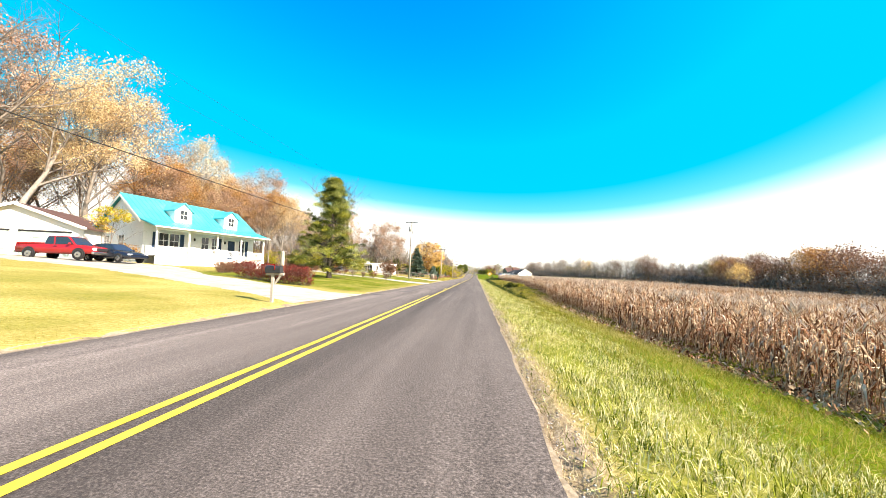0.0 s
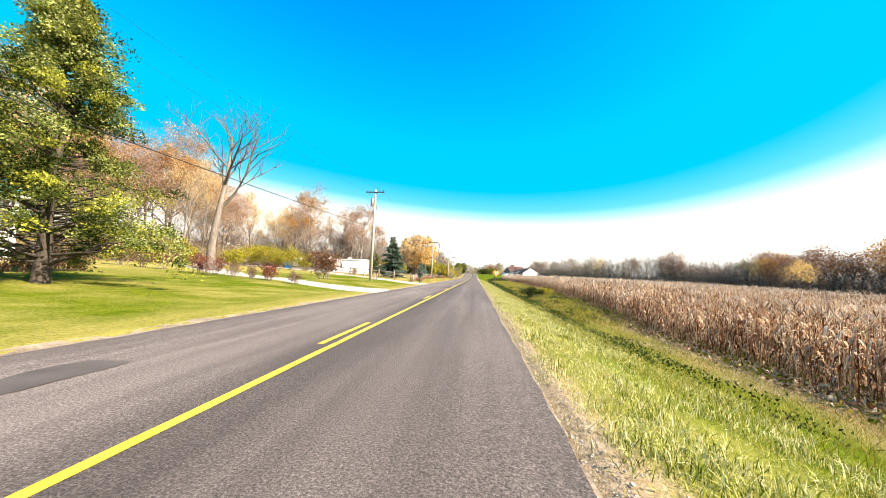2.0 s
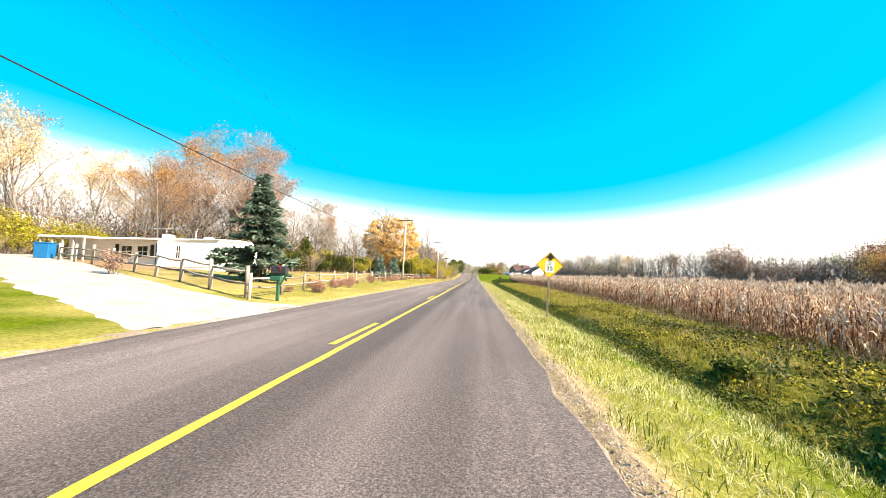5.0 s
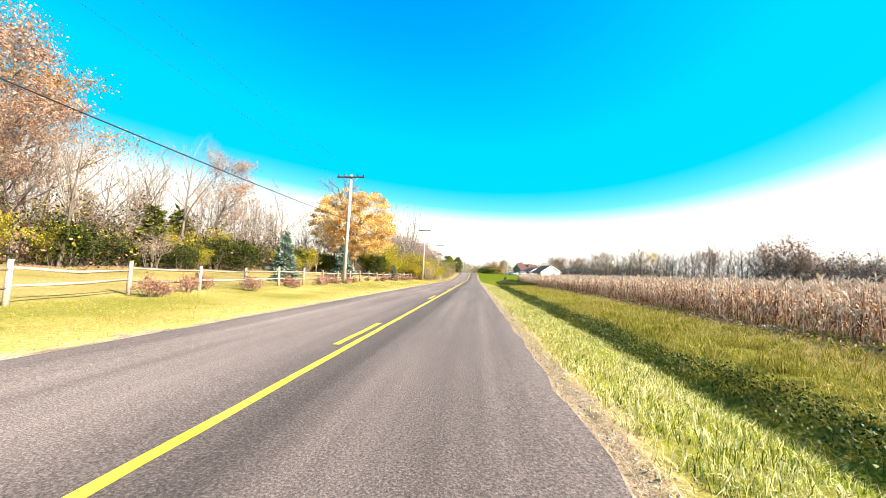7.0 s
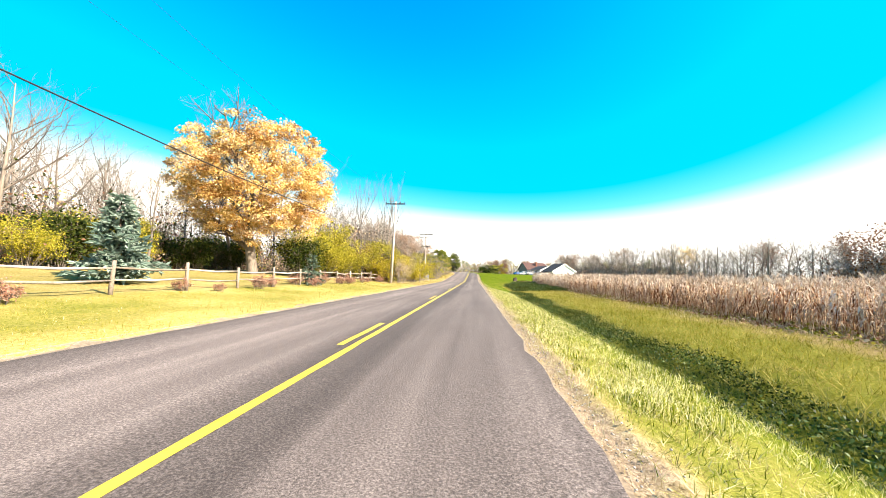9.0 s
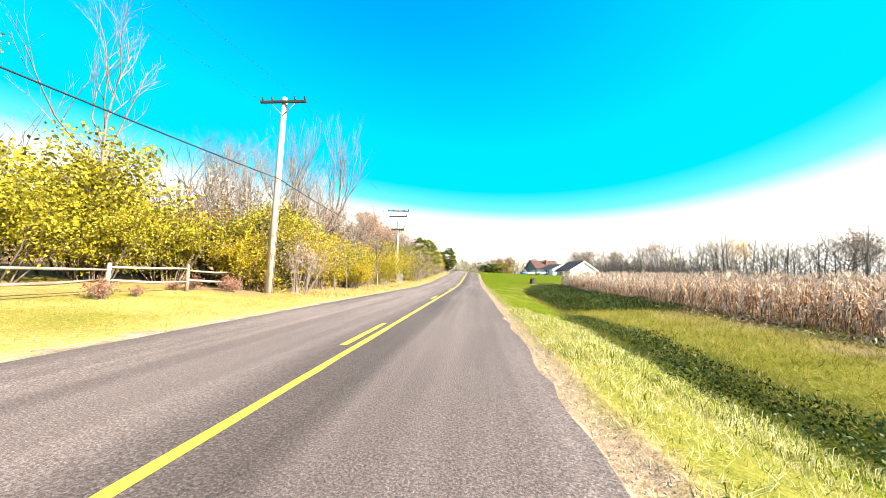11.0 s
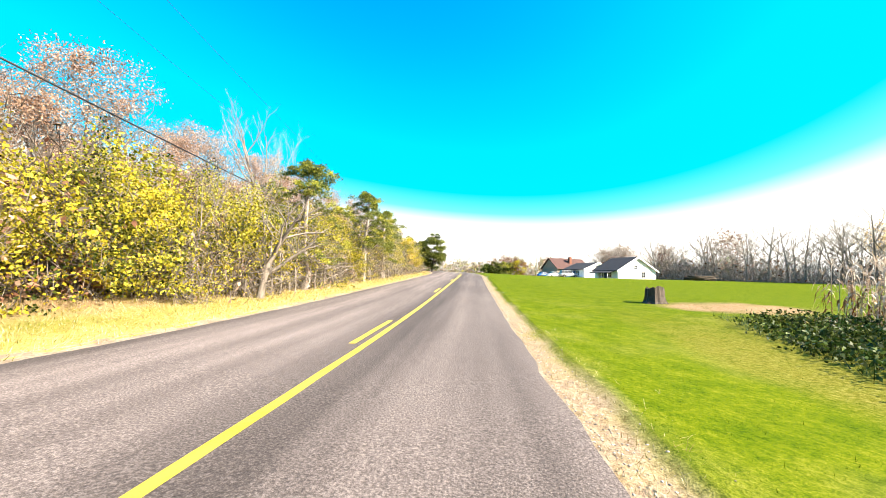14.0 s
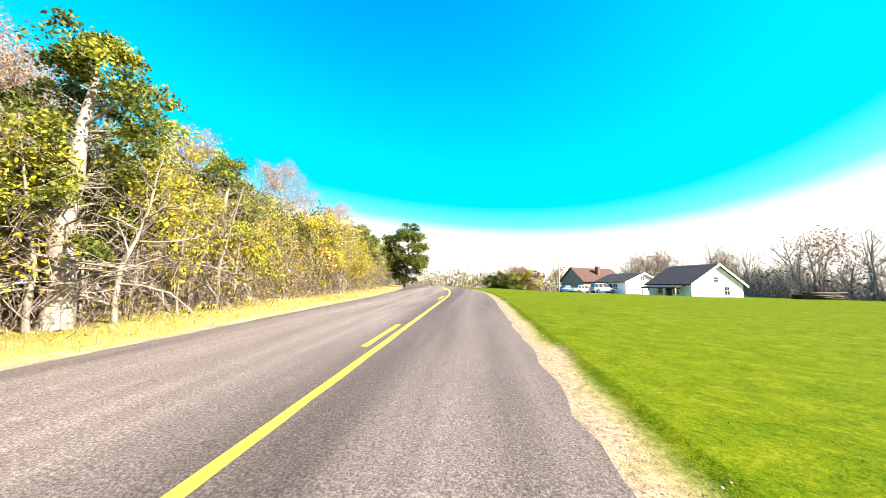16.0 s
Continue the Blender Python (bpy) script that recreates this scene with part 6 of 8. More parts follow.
def stump(m):
    rng_ = random.Random(9)
    t = thing("tree_stump", m, "dark weathered hollow tree stump on the lawn", "stump")
    bm = bmesh.new()
    n_ = 22
    prof = [(-0.15, 0.62), (0.0, 0.56), (0.12, 0.46), (0.35, 0.40), (0.6, 0.38), (0.78, 0.37)]
    rough = [rng_.uniform(0.86, 1.14) for _ in range(n_)]
    rings = []
    for j, (z, r) in enumerate(prof):
        ring = []
        for i in range(n_):
            k = rough[i] * (1 + (0.16 * (rough[(i * 3) % n_] - 1) * 3 if j < 2 else 0)) * rng_.uniform(0.97, 1.03)
            zz = z + (rng_.uniform(-0.08, 0.07) if j == len(prof) - 1 else 0)
            a = i * 2 * math.pi / n_
            ring.append(bm.verts.new((r * k * math.cos(a), r * k * math.sin(a), zz)))
        rings.append(ring)
    for a, b in zip(rings, rings[1:]):
        for i in range(n_):
            bm.faces.new((a[i], a[(i + 1) % n_], b[(i + 1) % n_], b[i]))
    part("bark", bm, BARK_DARK, t)
    bm = bmesh.new()
    top = [bm.verts.new((v.x * 0.9, v.y * 0.9, 0.70 + 0.05 * noise.noise((v.x * 4, v.y * 4, 0)))) for v in [Vector((0.37 * rough[i] * math.cos(i * 2 * math.pi / n_), 0.37 * rough[i] * math.sin(i * 2 * math.pi / n_), 0)) for i in range(n_)]]
    c = bm.verts.new((0, 0, 0.55))
    for i in range(n_):
        bm.faces.new((c, top[i], top[(i + 1) % n_]))
    part("cut_top", bm, OLD_WOOD, t)
    return t


stump(place(10.4, 189.3, 0.02, 20))


# ---- houses beyond the lawn ----
def plain_house(name, m, w, d, e, r, wall_mat, roof_mat, label, porch=False, chimney=False):
    """Gable end at local y = 0; the ridge runs back along y."""
    t = thing(name, m, label, "house")
    wall = part("wall", prism(bmesh.new(), [(0, -0.8), (w, -0.8), (w, e), (w / 2, r), (0, e)], (0, d), "y"), wall_mat, t)
    k = (r - e) / (w / 2)
    part("siding", clapboard(lambda z: (max(0, (z - e) / k), w - max(0, (z - e) / k)), 0, 0, 0.0, r - 0.1, "y", 0, -1, 0.18), wall_mat, wall)
    out = [(-0.5, e - 0.5 * k), (w / 2, r + 0.02), (w + 0.5, e - 0.5 * k)]
    roof = part("roof", prism(bmesh.new(), out + [(p[0], p[1] + 0.15) for p in out[::-1]], (-0.4, d + 0.4), "y"), roof_mat, t)
    for a, b in zip(out, out[1:]):
        part("barge_board", prism(bmesh.new(), [(a[0], a[1] - 0.14), (b[0], b[1] - 0.14), (b[0], b[1] + 0.15), (a[0], a[1] + 0.15)], (-0.45, -0.4), "y"), WHITE_TRIM, roof)
    window(t, w * 0.62, w * 0.62 + 0.9, e * 0.35, e * 0.35 + 1.1, -0.03)
    window(t, w * 0.42, w * 0.42 + 0.8, e + 0.25, e + 0.9, -0.03)
    for y0 in (d * 0.25, d * 0.6):
        window(t, y0, y0 + 1.1, 0.7, 1.9, -0.02, -1, "x")
    part("door", boxes((-0.06, d * 0.42, 0, -0.01, d * 0.42 + 0.95, 2.05), bevel=0.01), SHUTTER, t)
    if porch:
        part("porch_roof", prism(bmesh.new(), [(-1.9, e - 0.75), (0.0, e - 0.3), (0.0, e - 0.15), (-1.9, e - 0.6)], (d * 0.1, d * 0.95), "y"), roof_mat, t)
        for i in range(4):
            y0 = d * 0.12 + i * d * 0.8 / 3
            part("porch_post", boxes((-1.8, y0, -0.6, -1.68, y0 + 0.12, e - 0.66), bevel=0.01), WHITE_TRIM, t)
    if chimney:
        part("chimney", boxes((w * 0.2, d * 0.45, e, w * 0.2 + 0.9, d * 0.45 + 0.8, r + 0.5), bevel=0.02), BRICK_CLAY, t, "red brick chimney")
    return t


plain_house("house", pose(29.9, 246.7, 1.5, 0, 0, 22), 9.4, 6.8, 2.2, 4.8, WHITE_SIDING, DARK_ROOF, "white gabled house with a dark shingle roof", porch=True)
plain_house("house", pose(28.5, 264.5, 1.9, 0, 0, 22), 7.8, 8.0, 2.4, 4.0, WHITE_SIDING, DARK_ROOF, "small white gabled house with dark roof")
plain_house("house", pose(35.5, 284.0, 2.0, 0, 0, 112), 8.0, 11.0, 2.9, 5.8, material("tan_siding", [(0.34, 0.28, 0.22), (0.44, 0.37, 0.30)], scale=1, rough=0.8, bump=0.1), BROWN_ROOF, "tan house with brown roof and brick chimney", chimney=True)
sedan("car", place(20.8, 274.5, -0.03, 20), "bright blue car parked before the houses", BLUE_PAINT)
sedan("suv", place(25.0, 266.0, -0.03, 12), "silver sport utility vehicle parked beside a house", SILVER_PAINT, tall=1.75, suv=True)
sedan("car", place(23.0, 271.5, -0.03, 15), "white compact car parked beside a house", WHITE_TRIM, tall=1.5)
drive("driveway_4", [(13.0, 276, 2.5), (20, 273, 5.0), (25, 267, 4.0), (28, 261, 2.5)], "pale gravel parking yard beside the houses")


def slim_pole(x, y, h):
    t = thing("lamp_pole", place(x, y), "slim pale wooden pole standing in the lawn", "pole")
    part("shaft", tube(bmesh.new(), [(0, 0, -0.3), (0.02, 0, h)], [0.13, 0.09], 10), POLE_WOOD, t)
    part("bracket", tube(bmesh.new(), [(0.02, 0, h - 0.3), (0.5, -0.1, h - 0.1), (0.8, -0.15, h - 0.15)], 0.03, 6), METAL_GREY, t)
    return t


slim_pole(17.5, 268.0, 7.6)


def log_pile(m):
    rng_ = random.Random(14)
    t = thing("log_pile", m, "pile of dark fallen logs at the woods' edge", "logs")
    for i in range(9):
        a = rng_.uniform(-0.25, 0.25)
        ln = rng_.uniform(3, 7)
        y, z = rng_.uniform(-0.8, 0.8), 0.18 + 0.28 * (i % 3)
        r = rng_.uniform(0.1, 0.2)
        part("log", tube(bmesh.new(), [(-ln / 2, y - a * ln / 2, z), (0, y + 0.05, z + 0.05), (ln / 2, y + a * ln / 2, z + rng_.uniform(-0.05, 0.25))], [r, r * 0.95, r * 0.7], 7), BARK_DARK, t)
    return t


log_pile(place(45.5, 246.96, 0, 10))
# ---- trees and shrubs ----
ragged_cedar("pine_tree", place(-11.9, 35.4), 3, "tall ragged green pine tree on the lawn", 10.5, 0.2, 4.7, 0.07, 175, [NEEDLE_GREEN, NEEDLE_OLIVE, NEEDLE_GREEN, NEEDLE_PINE, LEAF_DARK], BARK_DARK, per=170, size=0.08, steep=1.05, puff=0.32, dead=0.25)
conifer("spruce_tree", place(-10.9, 82.3), 4, "dense blue-green spruce beside the fence", height=6.6, width=2.6, needle=NEEDLE_BLUE, dens=2.4, droop=0.18)
conifer("spruce_tree", place(-10.4, 108.7), 5, "small blue spruce behind the fence", height=3.2, width=1.0, needle=NEEDLE_PALE, card=0.11, layers=24, dens=3.4)
conifer("spruce_tree", place(-11.7, 122.8), 6, "small pale blue spruce behind the fence", height=3.5, width=1.45, needle=NEEDLE_PALE, card=0.12, layers=20, dens=2.8, droop=0.08)
conifer("spruce_tree", place(-8.7, 133.33), 7, "small sparse green spruce behind the fence", height=2.0, width=0.9, needle=NEEDLE_BLUE, card=0.1, gap=0.2, layers=10, dens=1.7)
domed_tree("maple_tree", place(-15.7, 138.0, 0, 150), 8, "broad dense maple tree with golden orange leaves", 15.2, 0.42, 6.3, 2.1, 12.7, 490, 170, 0.14, 0.44, [LEAF_YELLOW, LEAF_YELLOW, LEAF_YELLOW, LEAF_PALE, LEAF_YELLOW, LEAF_ORANGE], first=0.14, kids=(14, 7, 5, 3), spread=0.9, up=0.3, shrink=0.5, bark=BARK)
broadleaf("bare_tree", place(-20.2, 54.2), 9, "tall bare pale-barked tree on the lawn", height=14.5, radius=0.40, first=0.4, kids=(7, 7, 5, 4), spread=0.85, up=0.5, wobble=0.17, shrink=0.62)
broadleaf("leaning_tree", place(-41.0, 29.5), 12, "tall leaning oak with pale yellow leaves behind the garage", height=21, radius=0.36, leaf=LEAF_PALE, per=26, size=0.15, scatter=0.4, bark=BARK_PALE, first=0.42, kids=(12, 7, 5, 4), spread=1.0, shrink=0.5, lean=(0.05, 0.36))
broadleaf("dark_tree", place(-37.5, 22.0), 13, "tall bare dark tree behind the garage", height=22, radius=0.34, bark=BARK, first=0.4, kids=(9, 7, 6, 5), spread=0.95, shrink=0.56, lean=(0.0, 0.12))
shrub("bush", place(-10.85, 55.6), 57, "rounded bush with dry brown leaves", height=2.3, width=3.0, leaf=LEAF_BROWN, per=5, size=0.13, scatter=0.16, stems=16, levels=2)

# row of low shrubs beside the second drive
for i, (dx, dy, h, w) in enumerate(((0, 0, 0.75, 0.7), (-1.9, 0.3, 0.9, 1.0), (-3.2, 0.5, 0.7, 0.6), (-4.6, 0.8, 0.95, 0.9), (-6.2, 1.0, 1.15, 1.5), (-7.2, 1.2, 1.1, 1.3), (-10.3, 2.0, 1.25, 1.4), (-12.0, 2.3, 1.2, 1.0), (-14.0, 2.7, 1.35, 1.4))):
    red = i in (1, 4, 5, 6, 8)
    shrub("shrub", place(-9.1 + dx, 47.2 + dy * 0.6), 60 + i, "low " + ("reddish" if red else "bare brownish") + " shrub beside the gravel drive", height=h, width=w * 1.15, leaf=LEAF_RED if red else LEAF_BROWN, per=3 if red else 1, size=0.065, scatter=0.06, stems=12, group="shrubs beside the drive")
# undergrowth near the mobile home
for i, (x, y, h, w) in enumerate(((-22.0, 75.4, 2.3, 2.6), (-24.6, 76.5, 2.8, 3.2), (-27.6, 77.2, 3.0, 3.6), (-30.6, 79.0, 2.8, 3.4), (-33.6, 81.5, 3.0, 3.6), (-37.0, 88.0, 3.2, 4.0), (-40.0, 94.0, 3.2, 4.0), (-24.5, 63.6, 1.9, 2.6), (-28.0, 60.2, 2.0, 2.6), (-31.5, 58.0, 1.8, 2.2))):
    shrub("bush", place(x, y), 80 + i, "yellow-green leafy bush beside the drive", height=h, width=w, leaf=LEAF_OLIVE, per=5, size=0.15, scatter=0.2, stems=14, group="yellow bushes")
shrub("bush", place(-15.3, 77.43), 92, "small pale tan bush on the lawn", height=1.2, width=0.9, leaf=LEAF_TAN, per=2, size=0.08)

WOODS = "bare autumn woods"
protos = {}


def proto(key, seed, label, **kw):
    protos[key] = broadleaf(key + "_tree", place(-31.0 - 2.5 * (seed - 20), 96.0 + 3.1 * (seed - 20)), seed, label, group=WOODS, **kw)


proto("bare", 21, "bare grey woodland tree with fine twigs", height=13, radius=0.16, kids=(10, 6, 5, 3), first=0.35, spread=0.85)
proto("slender", 22, "slender bare pale woodland tree", bark=BARK_PALE, height=13, radius=0.13, kids=(9, 6, 5, 3), first=0.4, spread=0.65, up=0.5)
proto("pale", 23, "bare pale-barked woodland tree", height=13, radius=0.17, kids=(9, 6, 5, 3), first=0.3, bark=BARK_PALE, spread=0.8, up=0.45)
proto("tan", 24, "woodland tree with thin tan autumn leaves", height=13, radius=0.2, leaf=LEAF_TAN, per=16, size=0.13, scatter=0.34, kids=(11, 6, 5, 3), shrink=0.6)
proto("gold", 25, "woodland tree with pale peach leaves", height=13, radius=0.2, leaf=LEAF_PALE, per=16, size=0.13, scatter=0.34, kids=(11, 6, 5, 3), shrink=0.6, bark=BARK_PALE)
proto("orange", 26, "woodland tree with rusty orange leaves", height=13, radius=0.2, leaf=LEAF_ORANGE, per=16, size=0.14, scatter=0.36, kids=(11, 6, 5, 3), shrink=0.6)
proto("sapling", 27, "thin leaning bare sapling", height=6, radius=0.06, kids=(9, 6, 4), levels=2, first=0.25, spread=0.7, up=0.5, bark=BARK_PALE)
proto("crooked", 29, "crooked pale dead sapling with low limbs", height=5.5, radius=0.075, kids=(12, 6, 4), levels=2, first=0.12, spread=1.2, up=0.1, wobble=0.3, shrink=0.5, lean=(0.2, 0.12), bark=BARK_PALE)
proto("leafy", 28, "young tree with yellow-green leaves", height=5.5, radius=0.07, leaf=LEAF_OLIVE, per=14, size=0.11, scatter=0.28, kids=(11, 6, 4), levels=2, first=0.12, spread=0.9)


def plant(key, x, y, s, rz, squash=1.0):
    return copy_thing(protos[key], place(x, y, 0.05, rz) @ Matrix.Diagonal((s * squash, s * squash, s, 1)))


rng = random.Random(11)


def woods(n_, x0, x1, y0, y1, smin, smax, keys):
    for _ in range(n_):
        plant(rng.choice(keys), rng.uniform(x0, x1), rng.uniform(y0, y1), rng.uniform(smin, smax), rng.uniform(0, 360))


# behind the white house: tall
woods(26, -70, -44, 30, 84, 1.15, 1.6, ["tan", "gold", "orange", "bare", "tan", "pale"])
for key, x, y, s in (("gold", -43.0, 38.91, 1.75), ("pale", -46.5, 33.59, 1.7), ("tan", -49.0, 28.86, 1.75), ("bare", -47.0, 25.54, 1.7), ("orange", -52.0, 22.09, 1.7), ("orange", -40.6, 116.0, 1.42), ("tan", -48.0, 92.3, 1.22), ("gold", -54.0, 97.0, 1.1), ("tan", -54.0, 131.0, 0.65), ("orange", -56.0, 121.0, 0.65), ("tan", -43.0, 47.5, 0.95), ("orange", -42.0, 52.0, 0.8), ("bare", -37, 49, 0.75), ("tan", -40, 58, 0.85), ("bare", -31, 57, 0.8), ("tan", -39, 64, 0.95), ("pale", -32, 66, 0.8), ("pale", -35, 71, 0.9), ("tan", -31.5, 71.5, 0.65),
                     ("tan", -20.5, 94.95, 0.95), ("bare", -31, 97.0, 0.8), ("gold", -39, 97.27, 0.85), ("orange", -35.5, 99.59, 0.8), ("tan", -24.5, 101.59, 1.0)):
    plant(key, x, y, s, rng.uniform(0, 360))
# behind the fence
woods(76, -62, -25, 96, 156, 0.55, 0.86, ["pale", "slender", "bare", "bare", "bare", "slender"])
woods(16, -34, -21, 108, 152, 0.5, 0.8, ["bare", "slender", "pale", "slender"])
woods(16, -30, -19, 98, 130, 0.6, 0.9, ["bare", "bare", "pale", "tan"])
# roadside woods
woods(24, -34, -13, 150, 178, 0.65, 0.95, ["bare", "bare", "pale", "slender"])
woods(50, -36, -17, 178, 244, 0.6, 0.82, ["bare", "pale", "bare", "tan"])
woods(24, -19, -13, 178, 244, 0.42, 0.6, ["bare", "pale", "bare", "tan"])
broadleaf("tall_bare_tree", place(-13.0, 195.2), 58, "tall slim bare tree above the roadside cedars", height=13.0, radius=0.18, bark=BARK, first=0.45, kids=(8, 6, 5, 3), spread=0.7, up=0.5, wobble=0.16, shrink=0.5)
plant("slender", -11.0, 193.5, 0.7, 40)
plant("slender", -13.0, 207.0, 0.66, 140)
for key, x, y, s in (("pale", -12.0, 164.82, 0.72), ("slender", -10.8, 167.43, 0.66), ("pale", -14.0, 168.63, 0.75), ("slender", -9.4, 171.51, 0.6), ("bare", -12.5, 159.18, 0.75), ("slender", -10.9, 156.87, 0.7), ("bare", -11.8, 196.74, 0.5), ("bare", -12.8, 180.84, 0.55), ("pale", -13.2, 184.62, 0.6), ("bare", -18.2, 131.0, 0.55), ("slender", -17.5, 144.23, 0.95), ("slender", -14.5, 149.0, 0.95), ("pale", -19.0, 140.09, 1.05)):
    plant(key, x, y, s, rng.uniform(0, 360))
for _ in range(60):   # pale stems along the edge, most of them bare
    y = rng.uniform(179, 232)
    plant(rng.choice(["crooked", "sapling"]), rng.uniform(-8.0, -5.7) + road_x(y), y, rng.uniform(0.4, 0.6) if rng.random() < 0.3 else rng.uniform(0.6, 1.1) * 0.75, rng.uniform(0, 360))
for _ in range(46):
    y = rng.uniform(152, 233)
    plant(rng.choice(["sapling", "sapling", "leafy"]), (rng.uniform(-8.8, -6.2) if not 163 < y < 181 else rng.uniform(-10.0, -7.7)) + road_x(y), y, rng.uniform(0.45, 0.95), rng.uniform(0, 360))
for _ in range(34):
    y = rng.uniform(150, 236)
    plant("leafy", rng.uniform(-12, -6.8 if not 171 < y < 180 else -8.2) + road_x(y), y, rng.uniform(0.55, 0.95), rng.uniform(0, 360), 1.25)

shrub_a = shrub("bush", place(-7.6, 159.0), 31, "yellow-green leafy bush at the woods' edge", height=2.4, width=2.8, leaf=LEAF_OLIVE, per=14, size=0.085, scatter=0.13, stems=18, group="woods edge bushes")
shrub_d = shrub("bush", place(-7.2, 155.0), 34, "golden yellow leafy bush at the woods' edge", height=2.6, width=2.8, leaf=LEAF_GOLD, per=14, size=0.09, scatter=0.13, stems=18, group="woods edge bushes")
shrub_b = shrub("bush", place(-8.4, 162.05), 32, "bare tangled grey bush at the woods' edge", height=2.2, width=2.4, leaf=LEAF_TAN, per=1, size=0.08, scatter=0.2, stems=16, bark=BARK_PALE, group="woods edge bushes")
shrub_c = shrub("bush", place(-20.5, 104.0), 33, "dark green dense bush before the woods", height=2.3, width=3.0, leaf=LEAF_DARK, per=7, size=0.14, scatter=0.24, stems=14, group="woods edge bushes")
for _ in range(84):
    y = rng.uniform(149, 236)
    x = rng.uniform(-10.5, -6.4 if not 171 < y < 180 else -8.0) + road_x(y)
    copy_thing(rng.choice((shrub_a, shrub_d, shrub_b) if y < 182 else (shrub_a, shrub_d, shrub_b, shrub_b)), place(x, y, 0, rng.uniform(0, 360)) @ Matrix.Scale(rng.uniform(0.55, 1.2), 4))
# dim undergrowth behind the fence
for _ in range(44):
    y = rng.uniform(98, 152)
    copy_thing(rng.choice((shrub_a, shrub_c, shrub_b)), place(rng.uniform(-30, -20.5), y, 0, rng.uniform(0, 360)) @ Matrix.Scale(rng.uniform(0.6, 1.15), 4))
for _ in range(26):
    y = rng.uniform(46, 98)
    copy_thing(rng.choice((shrub_a, shrub_b)), place(rng.uniform(-46, -33), y, 0, rng.uniform(0, 360)) @ Matrix.Scale(rng.uniform(0.7, 1.3), 4))

CEDAR = [NEEDLE_GREEN, NEEDLE_GREEN, NEEDLE_OLIVE]
ragged_cedar("cedar_tree", place(-6.0, 187.2), 41, "ragged green cedar with a pale trunk at the woods' edge", 6.4, 0.17, 2.2, 0.22, 46, CEDAR, BARK_PALE, per=130)
ragged_cedar("cedar_tree", place(-5.9, 195.7), 44, "ragged dark green cedar with a tall bare pale trunk", 6.6, 0.18, 2.4, 0.36, 40, CEDAR, BARK_PALE, per=150, lean=(0.02, 0.03))
ragged_cedar("cedar_tree", place(-5.9, 201.2), 42, "broad ragged cedar with a thick pale trunk", 6.0, 0.21, 2.2, 0.28, 46, CEDAR, BARK_PALE, per=140)
ragged_cedar("cedar_tree", place(-6.8, 206.5), 47, "ragged green cedar among bare twigs", 5.2, 0.15, 1.7, 0.45, 26, CEDAR, BARK_PALE, per=130)
broadleaf("dead_tree", place(-5.9, 197.3), 48, "thick dead pale tree with broken limbs", height=5.6, radius=0.2, bark=BARK_PALE, first=0.45, kids=(6, 6, 4, 3), spread=1.0, wobble=0.22, shrink=0.5)
broadleaf("dead_tree", place(-5.7, 183.2), 49, "crooked dead pale tree at the woods' edge", height=4.6, radius=0.14, bark=BARK_PALE, first=0.2, kids=(7, 6, 4, 3), spread=1.0, wobble=0.25, shrink=0.55)
broadleaf("dead_tree", place(-6.2, 164.6), 50, "crooked dead pale tree at the woods' edge", height=5.0, radius=0.085, bark=BARK_PALE, first=0.3, kids=(7, 6, 4, 3), spread=0.9, wobble=0.22, shrink=0.55, lean=(0.1, 0.05))
broadleaf("forked_tree", place(-15.2, 173.4), 51, "tall bare pale tree forking into steep limbs", height=14.0, radius=0.25, bark=BARK_PALE, first=0.32, kids=(6, 6, 5, 4), spread=0.42, up=0.75, wobble=0.13, shrink=0.72, lean=(0.12, 0.04))
broadleaf("forked_tree", place(-19.5, 172.0), 52, "tall bare pale tree forking into steep limbs", height=14.5, radius=0.24, bark=BARK_PALE, first=0.4, kids=(6, 6, 5, 4), spread=0.5, up=0.7, wobble=0.13, shrink=0.66, lean=(0.16, 0.1))
domed_tree("pine_tree", place(-5.2, 230.5), 43, "dark round lumpy green pine beside the road", 5.2, 0.16, 2.2, 0.4, 6.3, 190, 110, 0.16, 0.36, [NEEDLE_GREEN, NEEDLE_GREEN, LEAF_DARK], kids=(8, 5, 4, 3), bark=BARK_DARK)
domed_tree("pine_tree", place(-8.2, 227.0), 53, "dark green pine among the roadside trees", 4.2, 0.13, 1.5, 0.6, 5.2, 90, 90, 0.14, 0.3, [NEEDLE_GREEN, NEEDLE_OLIVE, LEAF_DARK], kids=(8, 5, 4, 3), bark=BARK_DARK)
domed_tree("yellow_tree", place(-6.6, 214.0), 54, "small roadside tree with bright yellow leaves", 4.2, 0.08, 1.7, 0.8, 4.4, 80, 60, 0.10, 0.3, [LEAF_GOLD, LEAF_GOLD, LEAF_YELLOW], kids=(8, 5, 4, 3))
conifer("pine_tree", place(-24, 115.63), 45, "dark green conifer in the woods", height=5.0, width=1.9, needle=NEEDLE_GREEN, card=0.24)
conifer("pine_tree", place(-21.5, 110.36), 46, "dark green conifer in the woods", height=4.4, width=1.6, needle=NEEDLE_GREEN, card=0.24)

